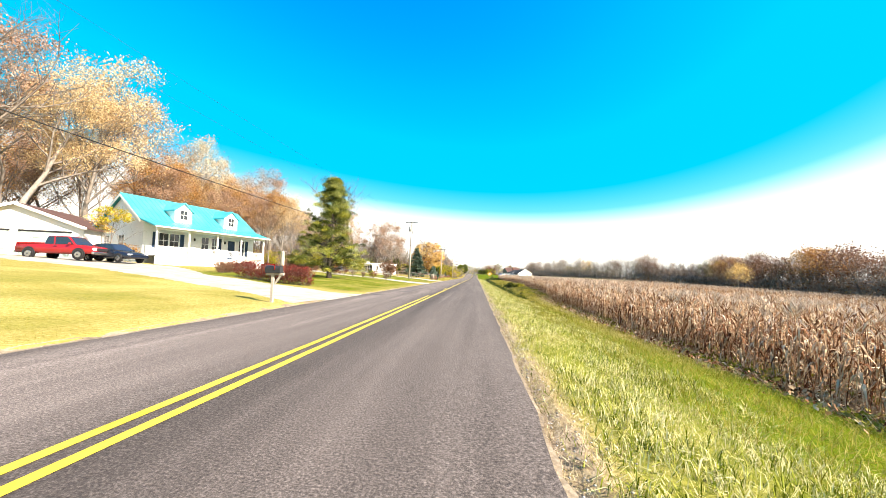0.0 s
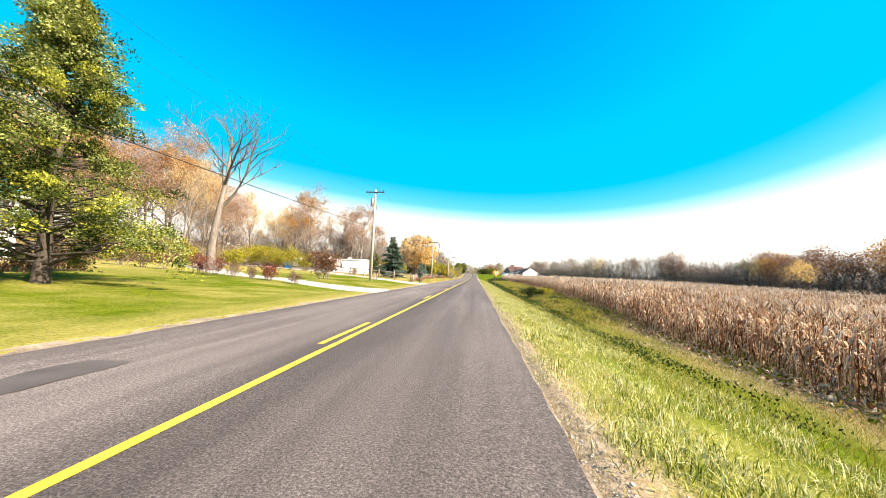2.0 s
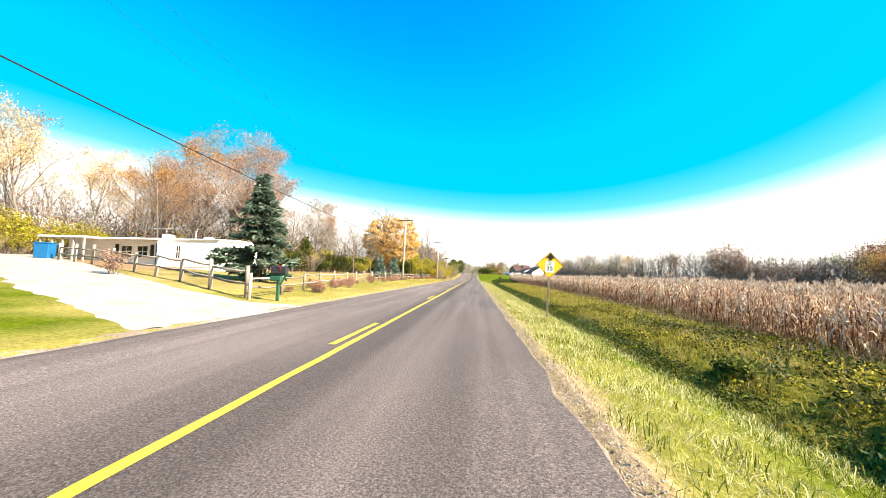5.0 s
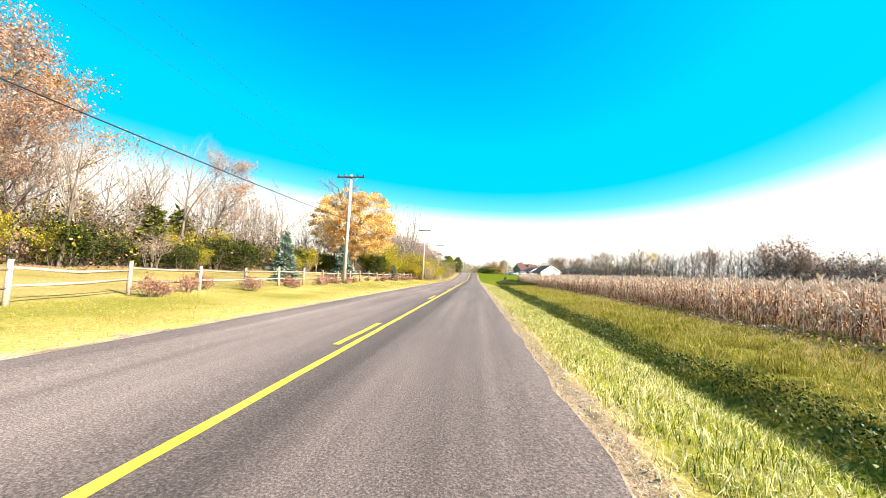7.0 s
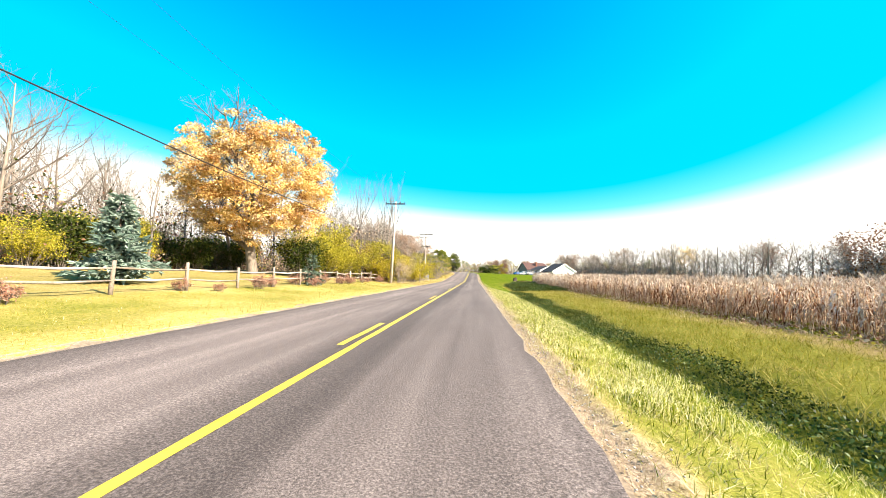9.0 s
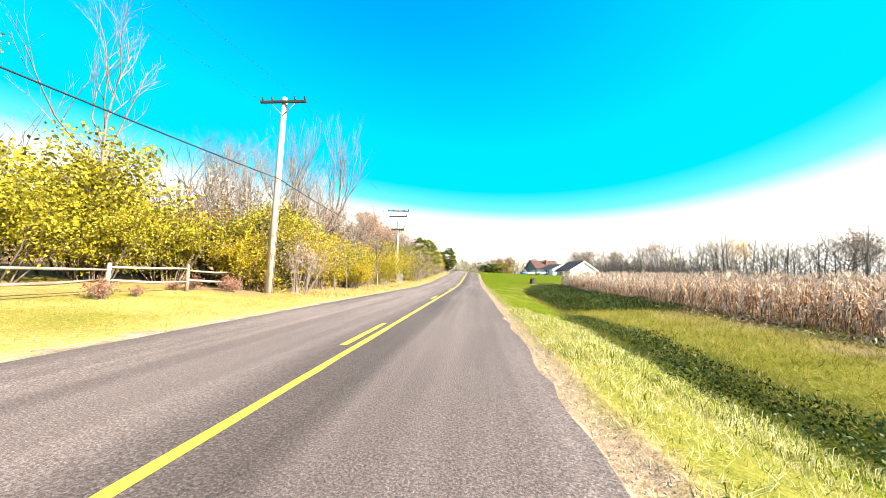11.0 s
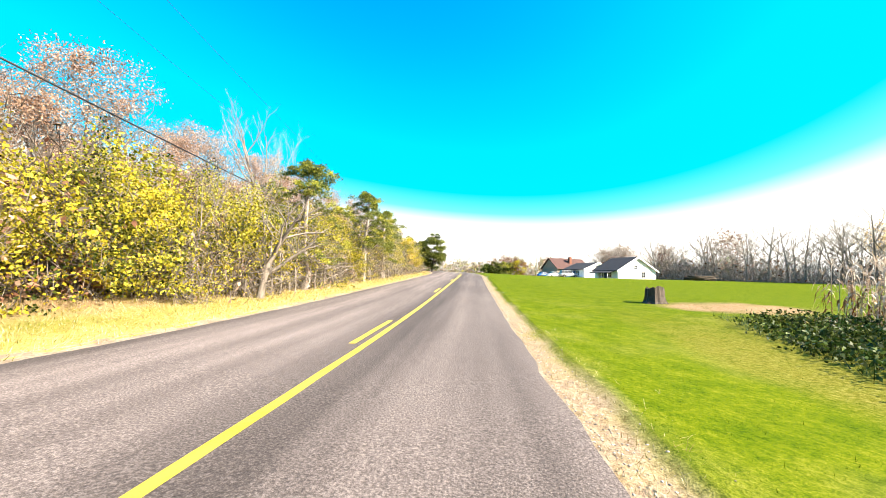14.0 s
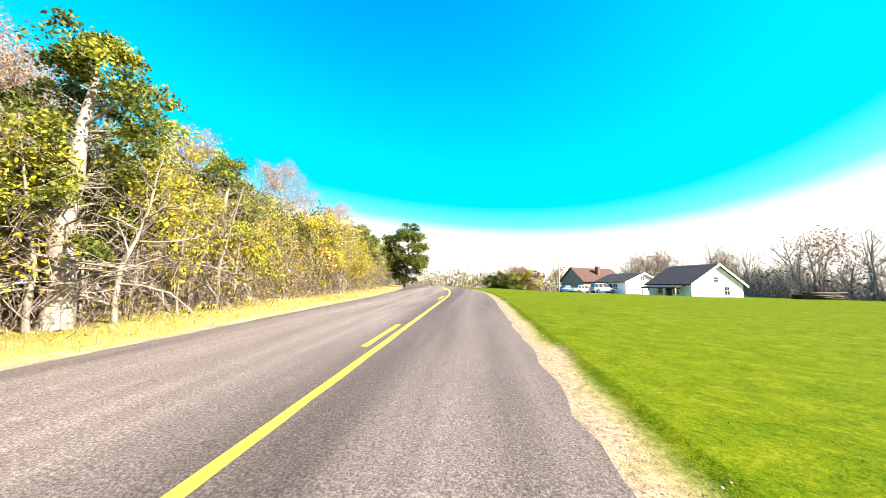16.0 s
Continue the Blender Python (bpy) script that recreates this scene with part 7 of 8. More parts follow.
# shrubs between the maple and the road, and before the woods
for x, y, s in ((-13.2, 141.5, 0.9), (-12.6, 144.0, 1.0), (-11.8, 146.5, 1.1), (-11.2, 149.0, 1.25), (-10.2, 151.5, 1.0), (-13.8, 147.5, 1.3), (-12.8, 151.0, 1.45), (-15.0, 144.0, 1.1), (-9.2, 153.5, 0.9)):
    copy_thing(rng.choice((shrub_a, shrub_a, shrub_c)), place(x, y, 0, rng.uniform(0, 360)) @ Matrix.Scale(s * rng.uniform(0.8, 1.5), 4))
for _ in range(46):
    y = rng.uniform(98, 146)
    copy_thing(rng.choice((shrub_a, shrub_c, shrub_c, shrub_b)), place(rng.uniform(-23.0, -18.2), y, 0, rng.uniform(0, 360)) @ Matrix.Scale(rng.uniform(0.6, 1.1), 4))
woods(14, -18, -10.5, 156, 176, 0.5, 0.8, ["slender", "bare", "pale", "bare"])
woods(16, -52, -37, 46, 76, 0.8, 1.15, ["tan", "bare", "gold", "tan", "orange"])
woods(9, -52, -36, 58, 98, 0.7, 1.0, ["pale", "bare", "tan", "slender", "gold"])
# in the ditch
shrub("bush", place(8.7, 65.6), 95, "dark green weedy bush over the ditch", height=0.9, width=2.6, leaf=LEAF_DARK, per=9, size=0.08, scatter=0.12, stems=18)
shrub("bush", place(9.9, 66.6), 93, "yellow-green bush beside the ditch", height=0.7, width=1.8, leaf=LEAF_OLIVE, per=5, size=0.08, scatter=0.1, stems=14)
shrub("bush", place(7.9, 69.6), 94, "dark green weedy bush in the ditch", height=0.3, width=0.8, leaf=NEEDLE_GREEN, per=5, size=0.08, scatter=0.1, stems=14)
marker_post(9.3, 68.0, 0.6, "short weathered wooden stub beside the ditch")

# ---- far trees: lighter builds ----
def far_tree(key, seed, label, leaf, per, size, height=10, scatter=0.7, **kw):
    protos[key] = broadleaf(key, place(98 + seed - 70, 150 + 4 * (seed - 70)), seed, label, height=height, radius=0.17, leaf=leaf, per=per, size=size, scatter=scatter, levels=2, kids=(11, 7, 5), group="far woods", shrink=0.6, **kw)


far_tree("brown_tree", 71, "distant tree with russet brown leaves", LEAF_BROWN, 9, 0.27)
far_tree("rust_tree", 72, "distant tree with rusty orange leaves", LEAF_ORANGE, 9, 0.27)
far_tree("yellow_tree", 73, "distant tree with golden leaves", LEAF_YELLOW, 10, 0.27)
far_tree("olive_tree", 74, "distant tree with yellow-green leaves", LEAF_OLIVE, 9, 0.27)
far_tree("grey_tree", 75, "distant bare grey tree", None, 0, 0.3, bark=BARK_PALE)
far_tree("green_tree", 76, "distant dark green leafy tree", NEEDLE_GREEN, 10, 0.27)
TREELINE = [(40, 305), (46, 280), (51, 262), (60, 240), (78, 212), (97, 172), (110, 118), (118, 55), (120, 0)]
for i in range(len(TREELINE) - 1):
    (xa, ya), (xb, yb) = TREELINE[i], TREELINE[i + 1]
    n_ = int(math.hypot(xb - xa, yb - ya) / 1.35)
    for j in range(n_):
        k = (j + rng.random()) / n_
        back = rng.choice((0.0, 4.0, 9.0)) + rng.uniform(0, 4)
        x, y = xa + (xb - xa) * k + back, ya + (yb - ya) * k + back * 0.3
        keys = ["grey_tree"] * 9 + ["brown_tree"] if ya > 205 else ["brown_tree", "brown_tree", "grey_tree", "rust_tree", "grey_tree", "grey_tree", "brown_tree"]
        plant(rng.choice(keys), x, y, rng.uniform(0.75, 1.15) * float(np.interp(y, [120, 190, 215, 300], [1.4, 1.1, 1.25, 1.1])), rng.uniform(0, 360), 1.15)


def waves(x, y, shift):
    """A smooth uneven field between -1 and 1."""
    a = np.sin(x * 5.1 + 2.0 * np.sin(y * 2.3 + shift) + shift) + np.sin(y * 4.7 + 2.0 * np.sin(x * 2.9 - shift) + 1.7 * shift)
    return 0.4 * a + 0.2 * np.sin((x + y) * 9.7 + shift * 3.1)


def thicket(name, spots, n_, high, size, mats, label, seed, twigs=0.5, rise=1.0, clump=0, spread=0.3):
    """Tangled undergrowth: twigs and leaves by the thousand over a list of (x, y, spread)."""
    nr = np.random.RandomState(seed)
    pick = nr.randint(0, len(spots), n_)
    S = np.array(spots)[pick]
    P = np.zeros((n_, 3))
    P[:, 0] = S[:, 0] + nr.normal(0, 1, n_) * S[:, 2]
    P[:, 1] = S[:, 1] + nr.normal(0, 1, n_) * S[:, 2]
    base = nr.rand(n_) ** rise
    if clump:   # leaves and twigs gathered in boughs, with gaps between
        heart = np.arange(n_) // clump * clump
        P, base = P[heart] + nr.normal(0, spread, (n_, 3)) * (1, 1, 0), np.clip(base[heart] + nr.normal(0, spread * 0.5, n_) / high, 0, 1.1)
    cap = 0.6 + 0.4 * waves(P[:, 0] * 0.3, P[:, 1] * 0.3, 2.0 + seed)
    cells = np.round(P[:, :2] * 0.67).astype(int)
    level_of = {c: ground_z(c[0] / 0.67, c[1] / 0.67) for c in set(map(tuple, cells))}
    P[:, 2] = np.array([level_of[c] for c in map(tuple, cells)]) + high * cap * base
    thin = nr.rand(n_, 1) < twigs
    d = nr.normal(0, 1, (n_, 3)) + np.where(thin, np.array([[0, 0, 1.2]]), 0)
    d /= np.linalg.norm(d, axis=1, keepdims=True)
    s = np.cross(d, nr.normal(0, 1, (n_, 3)))
    s /= np.linalg.norm(s, axis=1, keepdims=True) + 1e-6
    ln = np.where(thin, size * nr.uniform(2.0, 6.0, (n_, 1)), size * nr.uniform(0.6, 1.3, (n_, 1)))
    wd = np.where(thin, size * 0.06, size * 0.33)
    v = np.stack([P - d * ln * 0.5 - s * wd * 0.6, P + s * wd, P + d * ln * 0.5, P - s * wd], axis=1).reshape(-1, 3)
    kinds = len(mats) - 1
    drift = 0.6 * waves(P[:, 0] * 0.22 + P[:, 2] * 0.2, P[:, 1] * 0.22 - P[:, 2] * 0.15, seed)
    patch = 1 + np.clip(((drift * 0.9 + 0.5) * kinds + nr.normal(0, 0.35, n_)).astype(int), 0, kinds - 1)
    me = fast_mesh(name, v, np.arange(n_ * 4).reshape(-1, 4), mats)
    me.polygons.foreach_set("material_index", np.where(thin[:, 0], 0, patch).astype(np.int32))
    return tagged(new(name, me), label, "undergrowth", kind="stuff")


line = []
for (xa, ya), (xb, yb) in zip(TREELINE, TREELINE[1:]):
    for k in range(12):
        line.append((xa + (xb - xa) * k / 12 + 5, ya + (yb - ya) * k / 12, 3.0))
thicket("far_thicket", [p for p in line if p[1] < 205], 80000, 10.5, 0.62, [BARK_PALE, LEAF_BROWN, LEAF_TAN, LEAF_BROWN, LEAF_ORANGE], "dense brown thicket under distant trees", 1, twigs=0.72, rise=0.9, clump=12, spread=0.7)
thicket("far_thicket", [p for p in line if p[1] >= 205], 30000, 7.0, 0.55, [BARK_PALE, LEAF_BROWN, LEAF_TAN, LEAF_BROWN], "grey tangle of bare twigs under distant trees", 13, twigs=0.92, rise=1.4)
line = [(x, y, 5.0) for x in range(-140, 121, 9) for y in (318, 350) if abs(x - road_x(y)) > 14]
thicket("far_thicket", line, 36000, 9.5, 0.75, [BARK, LEAF_BROWN, NEEDLE_GREEN, LEAF_TAN, LEAF_OLIVE], "dense brown and green thicket in the distance", 2)
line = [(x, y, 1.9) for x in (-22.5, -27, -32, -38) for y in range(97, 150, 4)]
# dark green growth; the darkest twigs and leaves also paint its inner shade
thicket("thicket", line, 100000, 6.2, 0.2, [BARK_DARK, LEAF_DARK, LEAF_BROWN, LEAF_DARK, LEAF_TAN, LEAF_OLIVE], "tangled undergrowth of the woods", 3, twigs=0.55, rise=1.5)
line = [(x, y, 2.5) for x in (-46, -52, -60) for y in range(90, 166, 5)]
thicket("thicket", line, 70000, 9.0, 0.32, [BARK, LEAF_TAN, LEAF_BROWN, LEAF_TAN, LEAF_BROWN], "grey-brown tangle of bare woods", 8, twigs=0.75, rise=1.2)
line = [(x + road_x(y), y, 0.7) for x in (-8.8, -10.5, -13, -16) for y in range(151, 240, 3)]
# near-black twigs stand in for the shade deep inside the woods
thicket("thicket", line, 150000, 4.4, 0.2, [BARK_DARK, BARK_DARK, LEAF_BROWN, LEAF_TAN], "tangle inside the woods, coloured dark for the shade there", 9, twigs=0.6, rise=1.1)
line = [(x + road_x(y), y, 0.7) for x in (-8.0, -9.4, -11, -14) for y in range(151, 182, 2)]
thicket("thicket", line, 150000, 4.4, 0.10, [BARK, LEAF_GOLD, LEAF_OLIVE, LEAF_GOLD, LEAF_DARK, LEAF_GOLD, LEAF_BROWN], "golden yellow undergrowth beside the road", 4, twigs=0.18, rise=1.0, clump=100, spread=0.28)
line = [(x + road_x(y), y, 0.5) for x in (-6.7, -7.6, -8.8) for y in range(180, 234, 2)]
thicket("thicket", line, 260000, 5.0, 0.095, [BARK, LEAF_OLIVE, LEAF_GOLD, LEAF_OLIVE, LEAF_DARK, NEEDLE_OLIVE, LEAF_OLIVE], "yellow-green boughs in the roadside tangle", 6, twigs=0.12, rise=0.8, clump=100, spread=0.32)
line = [(x + road_x(y), y, 0.5) for x in (-6.2, -7.0, -8.2) for y in range(181, 232, 2)]
thicket("thicket", line, 45000, 3.0, 0.15, [BARK, BARK, LEAF_TAN], "dense tangle of grey twigs beside the road", 10, twigs=0.9, rise=1.1)
line = [(x + road_x(y), y, 1.2) for x in (-13, -17, -22) for y in range(152, 236, 3)]
thicket("thicket", line, 90000, 7.5, 0.22, [BARK, LEAF_RUST, LEAF_PALE, LEAF_TAN], "pinkish grey haze of bare twigs over the woods", 12, twigs=0.9, rise=0.7)
for _ in range(26):   # crooked pale stems before the thicket
    plant(rng.choice(["crooked", "crooked", "sapling"]), rng.uniform(-6.6, -5.6), rng.uniform(183, 218), rng.uniform(0.6, 0.95), rng.uniform(0, 360))
line = [(x, y, 2.0) for x in (-33, -36, -39) for y in range(54, 74, 4)]
thicket("thicket", line, 36000, 3.4, 0.14, [BARK, LEAF_OLIVE, LEAF_TAN, LEAF_OLIVE, LEAF_BROWN], "low tangled undergrowth beside the drive", 15, twigs=0.55, rise=1.2)
line = [(x, y, 3.0) for x in (-44, -50, -57) for y in range(36, 98, 6)]
thicket("thicket", line, 90000, 7.0, 0.2, [BARK, LEAF_BROWN, LEAF_TAN, LEAF_ORANGE, LEAF_TAN, LEAF_OLIVE], "tangled russet undergrowth behind the houses", 5, twigs=0.6, rise=1.2)

for _ in range(46):   # taller bare trees along the far field's end
    k = rng.random() * 2
    (xa, ya), (xb, yb) = TREELINE[3 + int(k)], TREELINE[4 + int(k)]
    plant(rng.choice(["bare", "slender", "bare"]), xa + (xb - xa) * (k % 1) + rng.uniform(-2, 6), ya + (yb - ya) * (k % 1), rng.uniform(0.55, 0.85), rng.uniform(0, 360))
plant("yellow_tree", 71, 238.28, 1.0, 30, 1.2)
plant("yellow_tree", 92, 136.19, 0.9, 70, 1.3)
plant("bare", 58, 231.1, 0.75, 20)
for _ in range(70):   # far end, across the road's way
    y = rng.uniform(310, 430)
    x = rng.uniform(-150, 120)
    if abs(x - road_x(y)) > 9:
        plant(rng.choice(["grey_tree", "brown_tree", "olive_tree", "grey_tree", "green_tree"]), x, y, rng.uniform(0.7, 1.1), rng.uniform(0, 360), 1.15)
for key, x, y, s in (("brown_tree", 11, 292.82, 0.65), ("green_tree", -30, 297.09, 0.7), ("grey_tree", -2, 299.64, 0.8), ("grey_tree", 18, 301.46, 0.8)):
    plant(key, x, y, s, rng.uniform(0, 360), 1.3)
for i, (x, y, h, mats) in enumerate(((5.4, 282.0, 3.6, [NEEDLE_GREEN, LEAF_DARK]), (7.9, 281.0, 4.2, [NEEDLE_GREEN, LEAF_DARK]), (10.6, 282.0, 4.4, [NEEDLE_GREEN, LEAF_DARK, NEEDLE_OLIVE]), (14.4, 283.0, 5.2, [LEAF_OLIVE, LEAF_GOLD, LEAF_BROWN]))):
    domed_tree("yard_tree", place(x, y), 160 + i, ("rounded olive and gold tree" if i == 3 else "rounded dark green tree") + " at the end of the lawn", h * 0.95, 0.12, h * 0.5, 0.2, h, 70, 60, 0.26, 0.4, mats, kids=(7, 5, 4, 3), group="trees at the end of the lawn")
for _ in range(40):   # left woods going on
    y = rng.uniform(236, 320)
    plant(rng.choice(["grey_tree", "grey_tree", "brown_tree", "olive_tree"]), road_x(y) - rng.uniform(13, 45), y, rng.uniform(0.6, 0.95), rng.uniform(0, 360))
# ---- grass, weeds and stones ----
GRASS_WEED = material("weed_leaves", [(0.016, 0.04, 0.005), (0.055, 0.11, 0.014), (0.14, 0.21, 0.03)], scale=0.4, fine=3, rough=0.6, bump=0, per_island=0.5, translucent=0.2)
def tufts(name, n_, area, hmin, hmax, width, mat, label, seed, lay=0.5, keep=None, category="grass", lean_to=(0.0, 0.0), clump=4, bent=False):
    """Single blades in small clumps over a stretch of ground; area: x and y ranges, x measured from the road's middle."""
    nr = np.random.RandomState(seed)
    rows = []
    x0, x1, y0, y1 = area
    while len(rows) < n_ // clump:
        y = nr.uniform(y0, y1)
        u = nr.uniform(x0, x1)
        if keep is not None and not keep(u, y, nr):
            continue
        x = u + road_x(y)
        rows.append((x, y, ground_z(x, y)))
    P = np.repeat(np.array(rows), clump, axis=0)
    k = len(P)
    P[:, :2] += nr.normal(0, 0.05 if clump < 12 else 0.10, (k, 2))
    P[:, 2] -= 0.02
    h = nr.uniform(hmin, hmax, (k, 1))
    d = nr.normal(0, 1, (k, 2)) * lay + np.array(lean_to)
    w = nr.normal(0, 1, (k, 2))
    w /= np.linalg.norm(w, axis=1, keepdims=True)
    w = np.concatenate([w * width, np.zeros((k, 1))], axis=1) * (0.6 + 0.8 * nr.rand(k, 1))
    mid = P + np.concatenate([d * h * 0.25, h * 0.6], axis=1)
    tip = P + np.concatenate([d * h * 0.9, h * np.clip(1.0 - 0.35 * np.linalg.norm(d, axis=1, keepdims=True), 0.35, 1)], axis=1)
    # a plain blade is one triangle; a bent one a quad with a triangle as its tip
    v = np.stack([P - w, P + w, mid + w * 0.8, mid - w * 0.8, tip] if bent else [P - w, P + w, tip], axis=1)
    corners = [0, 1, 2, 3, 3, 2, 4] if bent else [0, 1, 2]
    starts = [0, 4] if bent else [0]
    me = bpy.data.meshes.new(name)
    me.vertices.add(v.shape[0] * v.shape[1])
    me.vertices.foreach_set("co", v.astype(np.float32).ravel())
    me.loops.add(k * len(corners))
    me.loops.foreach_set("vertex_index", (np.arange(k)[:, None] * v.shape[1] + np.array(corners)[None]).astype(np.int32).ravel())
    me.polygons.add(k * len(starts))
    me.polygons.foreach_set("loop_start", (np.arange(k)[:, None] * len(corners) + np.array(starts)[None]).astype(np.int32).ravel())
    me.materials.append(mat)
    me.update(calc_edges=True)
    return tagged(new(name, me), label, category, kind="stuff")


def off_drive(u, y, nr):
    return not (11.5 < y < 22 or 43.5 < y < 53 or 66.5 < y < 75)


tufts("verge_grass", 260000, (3.28, 6.5, 0, 150), 0.05, 0.16, 0.0045, GRASS_DRY, "long dry yellow-green verge grass", 1, lay=0.9, clump=8)
tufts("verge_grass", 150000, (3.45, 6.6, 0, 150), 0.09, 0.19, 0.0042, GRASS_DRY, "long bleached clumps of verge grass", 31, lay=0.75, clump=24, bent=True, keep=lambda u, y, nr: noise.noise((u * 1.1, y * 0.5, 5.0)) + 0.35 * noise.noise((u * 3.0, y * 2.0, 1.0)) > 0.02)
tufts("ditch_grass", 80000, (5.2, 9.8, 0, 60), 0.10, 0.28, 0.005, GRASS_OLIVE, "rough yellow-green grass in the ditch", 2, lay=0.8)
tufts("ditch_grass", 150000, (6.2, 13.0, 50, 166), 0.12, 0.32, 0.006, GRASS_OLIVE, "rough yellow-green grass in the ditch", 3, lay=0.8, keep=lambda u, y, nr: u < field_edge(y) - 2.2 * nr.rand())
# lush weeds whose dark green also paints the shadow cast by the corn
tufts("weeds", 20000, (6.6, 13.0, 155, 184.5), 0.12, 0.35, 0.010, GRASS_WEED, "lush dark weeds along the corn, with its shadow in their colour", 4, lay=0.9, keep=lambda u, y, nr: 7.0 + 0.25 * max(0, y - 172) < u < field_edge(y) + 0.3)
# green weeds, coloured darker still to carry the shade of the ditch
spots = [(6.6 + 0.3 * math.sin(y * 0.7) + k, y * 1.0, 0.28) for y in np.arange(30, 152, 0.5) for k in ((0.0, 0.4) if y > 56 else (0.2,))] + [(7.6 + k, y, 0.45) for y in range(57, 66) for k in (0.0, 0.8)]
thicket("weeds", spots, 42000, 0.30, 0.06, [LEAF_DARK, LEAF_DARK, GRASS_WEED, LEAF_DARK], "dark leafy weeds along the ditch bottom, with its shade in their colour", 21, twigs=0.1)
tufts("ditch_grass", 36000, (6.8, 12.0, 44, 112), 0.18, 0.42, 0.007, GRASS_OLIVE, "coarse clumps of yellow-green grass beyond the ditch", 32, lay=0.8, clump=24, bent=True, keep=lambda u, y, nr: u < field_edge(y) - 0.8)
spots = [(u, y, 0.5) for y in np.arange(47, 84, 1.3) for u in np.arange(7.4, 11.2, 0.9) if noise.noise((u * 0.5, y * 0.33, 4.0)) > -0.12]
thicket("weeds", spots, 36000, 0.42, 0.075, [BARK, LEAF_DARK, LEAF_OLIVE, LEAF_DARK, GRASS_WEED], "dark mottled weeds beyond the ditch", 24, twigs=0.15, clump=40, spread=0.18)
# broad-leaved weeds, darkened in colour for the corn's shadow on them
spots = [(u, y, 0.3) for y in np.arange(155, 182.5, 0.4) for u in np.arange(7.3, 13.0, 0.45) if 7.2 + 0.25 * max(0, y - 172) < u < field_edge(y) + 0.3]
thicket("weeds", spots, 60000, 0.6, 0.10, [LEAF_DARK, LEAF_DARK, GRASS_WEED, LEAF_DARK], "dark leafy weeds along the corn, with its shadow in their colour", 22, twigs=0.05)
tufts("lawn_grass", 80000, (3.0, 8.0, 146, 215), 0.02, 0.06, 0.004, GRASS_LUSH, "short mown bright green lawn", 5, lay=0.8)
tufts("lawn_grass", 25000, (-9.0, -4.0, 0, 15), 0.02, 0.07, 0.004, GRASS_YELLOW, "short mown yellowing lawn", 6, lay=0.8, keep=off_drive)
tufts("lawn_grass", 70000, (-9.0, -4.0, 15, 75), 0.02, 0.07, 0.004, GRASS_OLIVE, "short mown yellow-green lawn", 16, lay=0.8, keep=off_drive)
tufts("verge_grass", 90000, (-8.6, -4.0, 74, 152), 0.03, 0.13, 0.0045, GRASS_YELLOW, "pale yellow-green grass along the fence", 7, lay=0.7)
tufts("verge_grass", 60000, (-8.4, -4.0, 150, 225), 0.04, 0.2, 0.005, GRASS_STRAW, "dry pale grass along the woods", 8, lay=0.7)
tufts("verge_grass", 60000, (-8.4, -4.0, 150, 225), 0.04, 0.16, 0.005, GRASS_OLIVE, "yellow-green grass along the woods", 18, lay=0.7)
# this grass's dark colour also carries the shaded band of the ditch
tufts("ditch_grass", 50000, (5.9, 7.6, 40, 152), 0.12, 0.3, 0.006, GRASS_WEED, "dark green grass in the ditch, with its shade in the colour", 19, lay=0.8)
tufts("straw", 90000, (2.5, 4.4, 0, 180), 0.03, 0.13, 0.003, GRASS_STRAW, "pale dead straw at the asphalt's edge", 11, lay=1.1, keep=lambda u, y, nr: 0.04 < u - edge_right(y) < 0.2 + abs(nr.normal(0, 0.35)))
tufts("straw", 54000, (6.0, 13.0, 20, 150), 0.06, 0.25, 0.005, GRASS_STRAW, "pale dead straw along the corn", 12, lay=1.2, keep=lambda u, y, nr: u < field_edge(y) + 0.2 and noise.noise((u * 0.5, y * 0.4, 3.0)) + 0.25 * (u - field_edge(y) + 2.5) > 0.15)
tufts("straw", 110000, (3.1, 6.2, 0, 150), 0.04, 0.15, 0.0035, GRASS_STRAW, "pale dead straw among the verge grass", 14, lay=1.0, clump=6, keep=lambda u, y, nr: noise.noise((u * 0.9, y * 0.35, 8.0)) + 0.3 * (4.2 - u) + 0.25 * nr.rand() > 0.0)
tufts("straw", 40000, (-8.4, -4.0, 74, 200), 0.03, 0.11, 0.004, GRASS_STRAW, "pale dead straw along the far verge", 13, lay=1.0)
spots = [(field_edge(y) + k, y, 0.3) for y in np.arange(-6, 184, 0.7) for k in (-1.3, -0.6, -0.1, 0.4, 1.0)]
thicket("fallen_corn_leaves", spots, 60000, 0.22, 0.13, [CORN_LEAF, CORN_LEAF, GRASS_OLIVE, CORN_LEAF], "fallen dry corn leaves and husks along the rows", 23, twigs=0.25, rise=1.6)

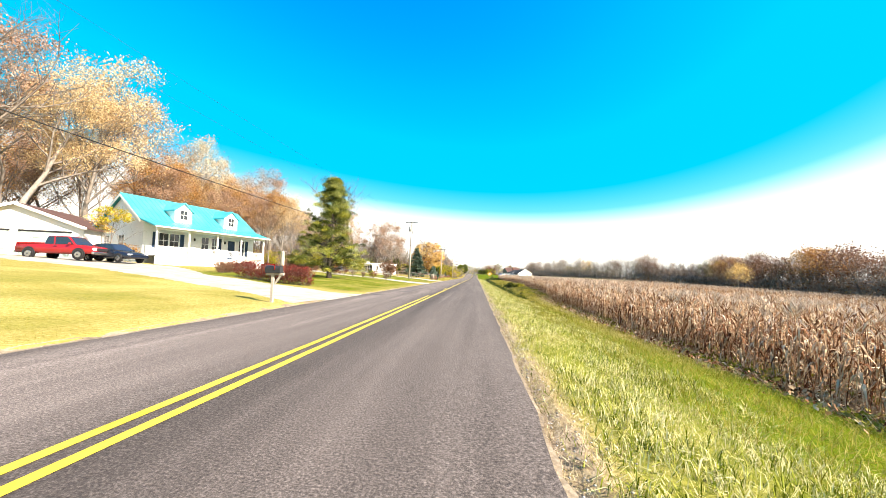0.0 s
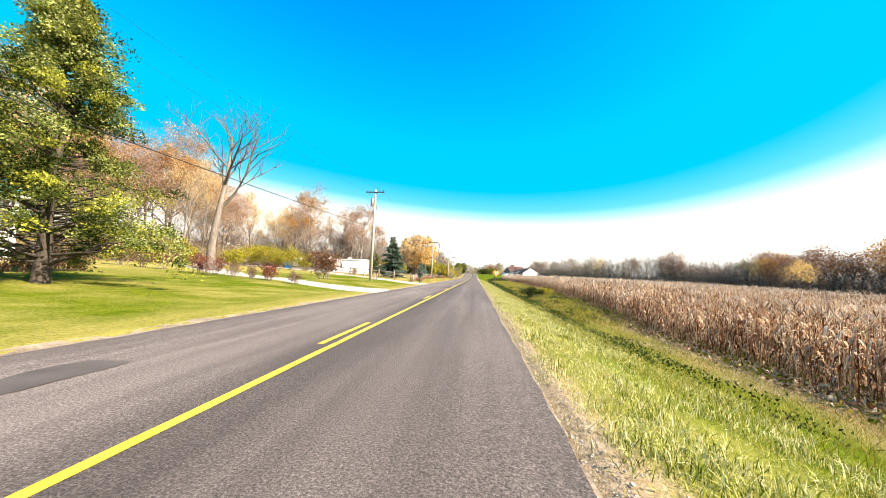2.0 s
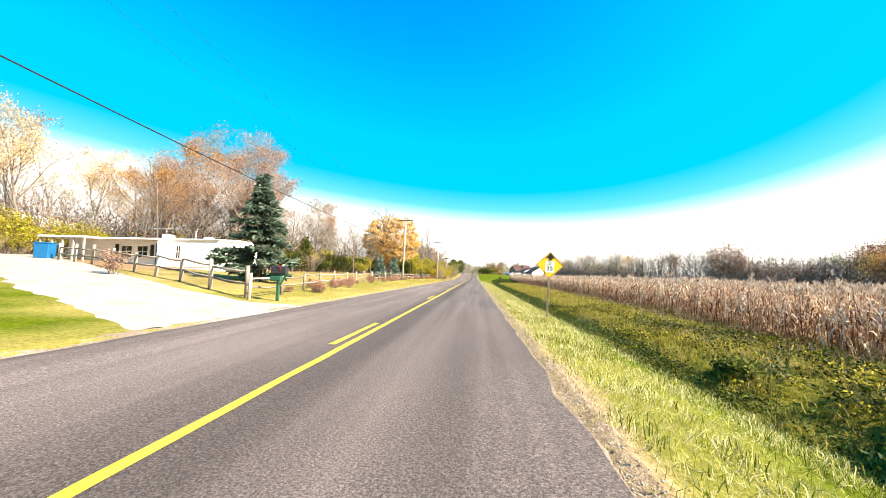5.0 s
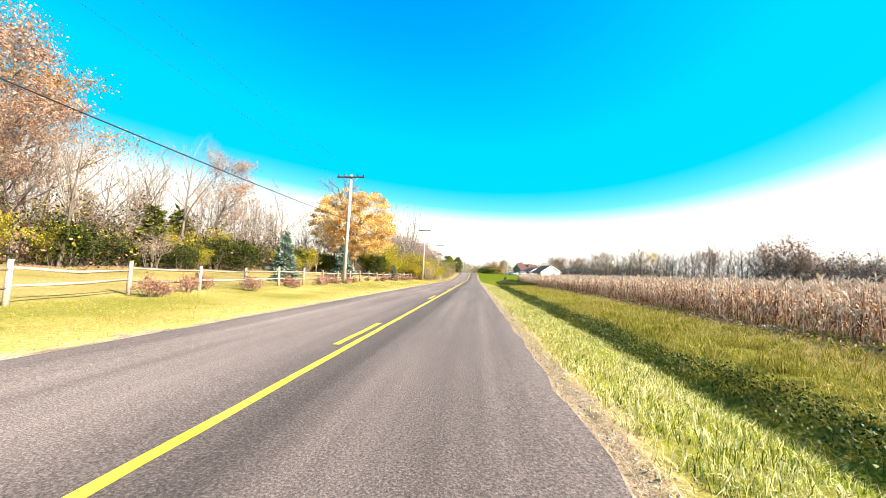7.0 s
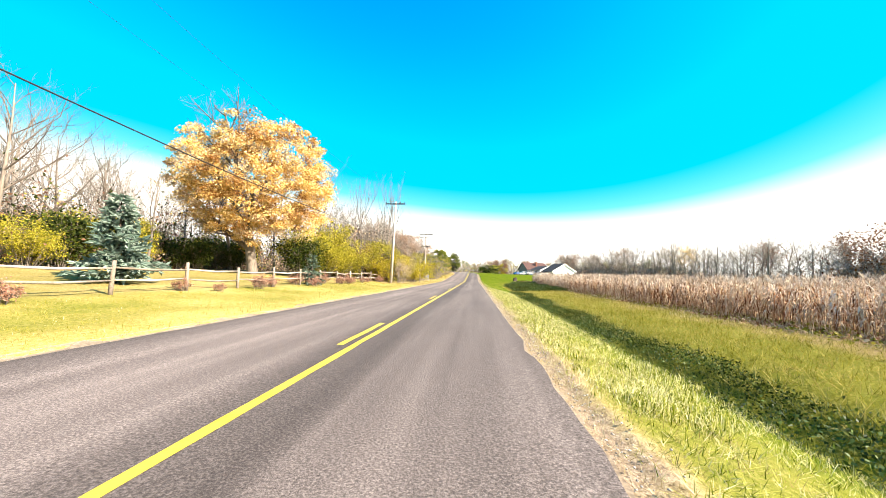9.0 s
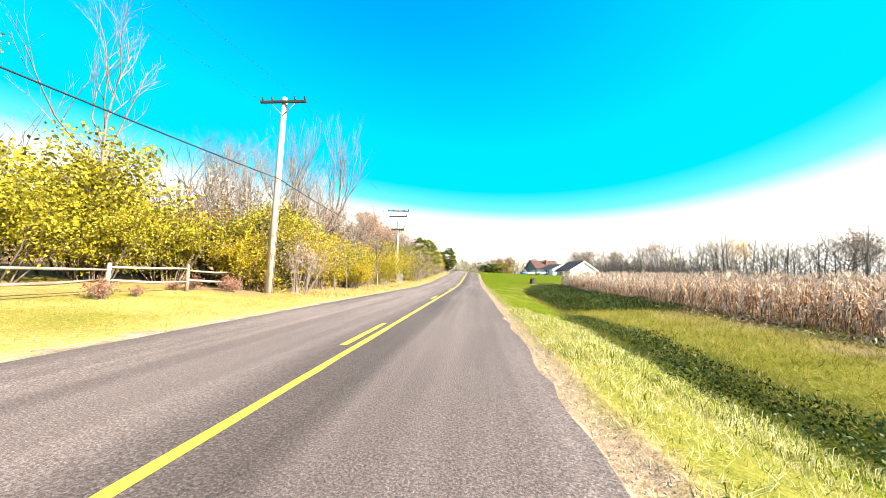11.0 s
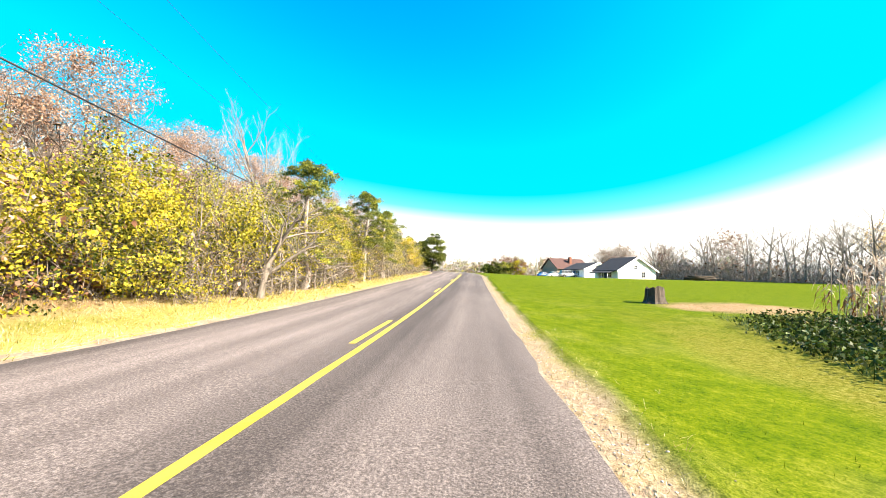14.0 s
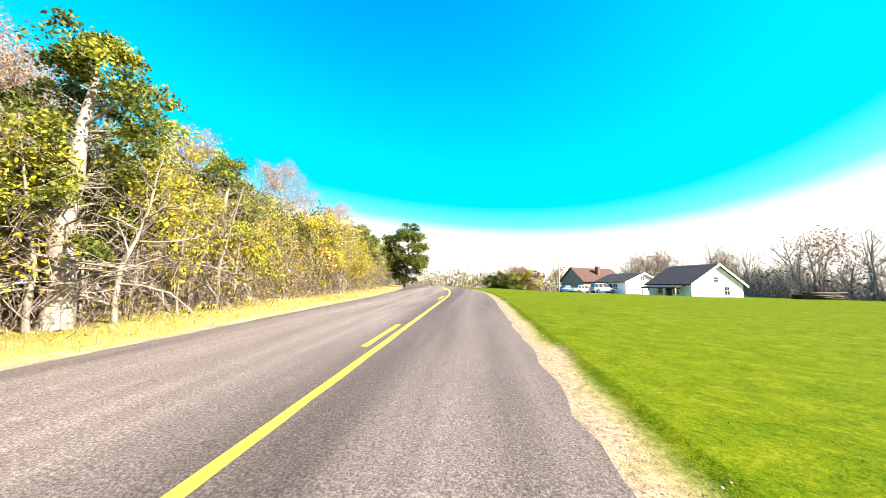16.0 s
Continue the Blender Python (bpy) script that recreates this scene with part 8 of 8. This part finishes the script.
# red-brown weeds in the fence line
weed = shrub("weed", place(-8.3, 98.0), 201, "dry reddish brown weed by the fence", height=0.55, width=0.9, leaf=LEAF_RUST, per=2, size=0.05, scatter=0.05, stems=12, group="fence weeds")
rngw = random.Random(77)
for _ in range(54):
    y = rngw.uniform(78, 150)
    copy_thing(weed, place(float(np.interp(y, [74, 97, 124, 151], [-6.0, -8.4, -8.7, -8.4])) + rngw.uniform(-0.6, 0.6), y, 0, rngw.uniform(0, 360)) @ Matrix.Scale(rngw.uniform(0.5, 1.2), 4))


def stones(name, n_, x_of, y0, y1, rmin, rmax, mat, label, seed):
    """Loose crushed stones, each a small uneven lump."""
    nr = np.random.RandomState(seed)
    base = np.array([(1, 0, 0), (0, 1, 0), (-1, 0, 0), (0, -1, 0), (0, 0, 1), (0, 0, -1)], dtype=np.float32)
    fc = np.array([(0, 1, 4), (1, 2, 4), (2, 3, 4), (3, 0, 4), (1, 0, 5), (2, 1, 5), (3, 2, 5), (0, 3, 5)])
    y = nr.uniform(y0, y1, n_)
    u = np.array([x_of(b, nr) for b in y])
    P = np.array([(a + road_x(b), b, max(ground_z(a + road_x(b), b), road_z(b) - 0.03) + 0.015) for a, b in zip(u, y)])
    r = nr.uniform(rmin, rmax, (n_, 1, 1))
    v = (base[None] * nr.uniform(0.6, 1.3, (n_, 6, 1)) * np.array([1, 1, 0.6]) * r + P[:, None]).reshape(-1, 3)
    f = (fc[None] + (np.arange(n_) * 6)[:, None, None]).reshape(-1, 3)
    return tagged(new(name, fast_mesh(name, v, f, mat)), label, "gravel", kind="stuff")


STONE = material("crushed_stone", [(0.25, 0.22, 0.19), (0.45, 0.41, 0.36), (0.68, 0.63, 0.56)], scale=2, fine=20, rough=0.95, bump=0.2, per_island=0.7)
stones("loose_stones", 16000, lambda y, nr: edge_right(y) + abs(nr.normal(0.12, 0.22)) - 0.06, 0, 215, 0.005, 0.016, STONE, "loose pale crushed stones beside the asphalt", 1)
stones("loose_stones", 8000, lambda y, nr: EDGE_L - abs(nr.normal(0.1, 0.2)) + 0.06, 0, 215, 0.005, 0.016, STONE, "loose pale crushed stones beside the asphalt", 2)
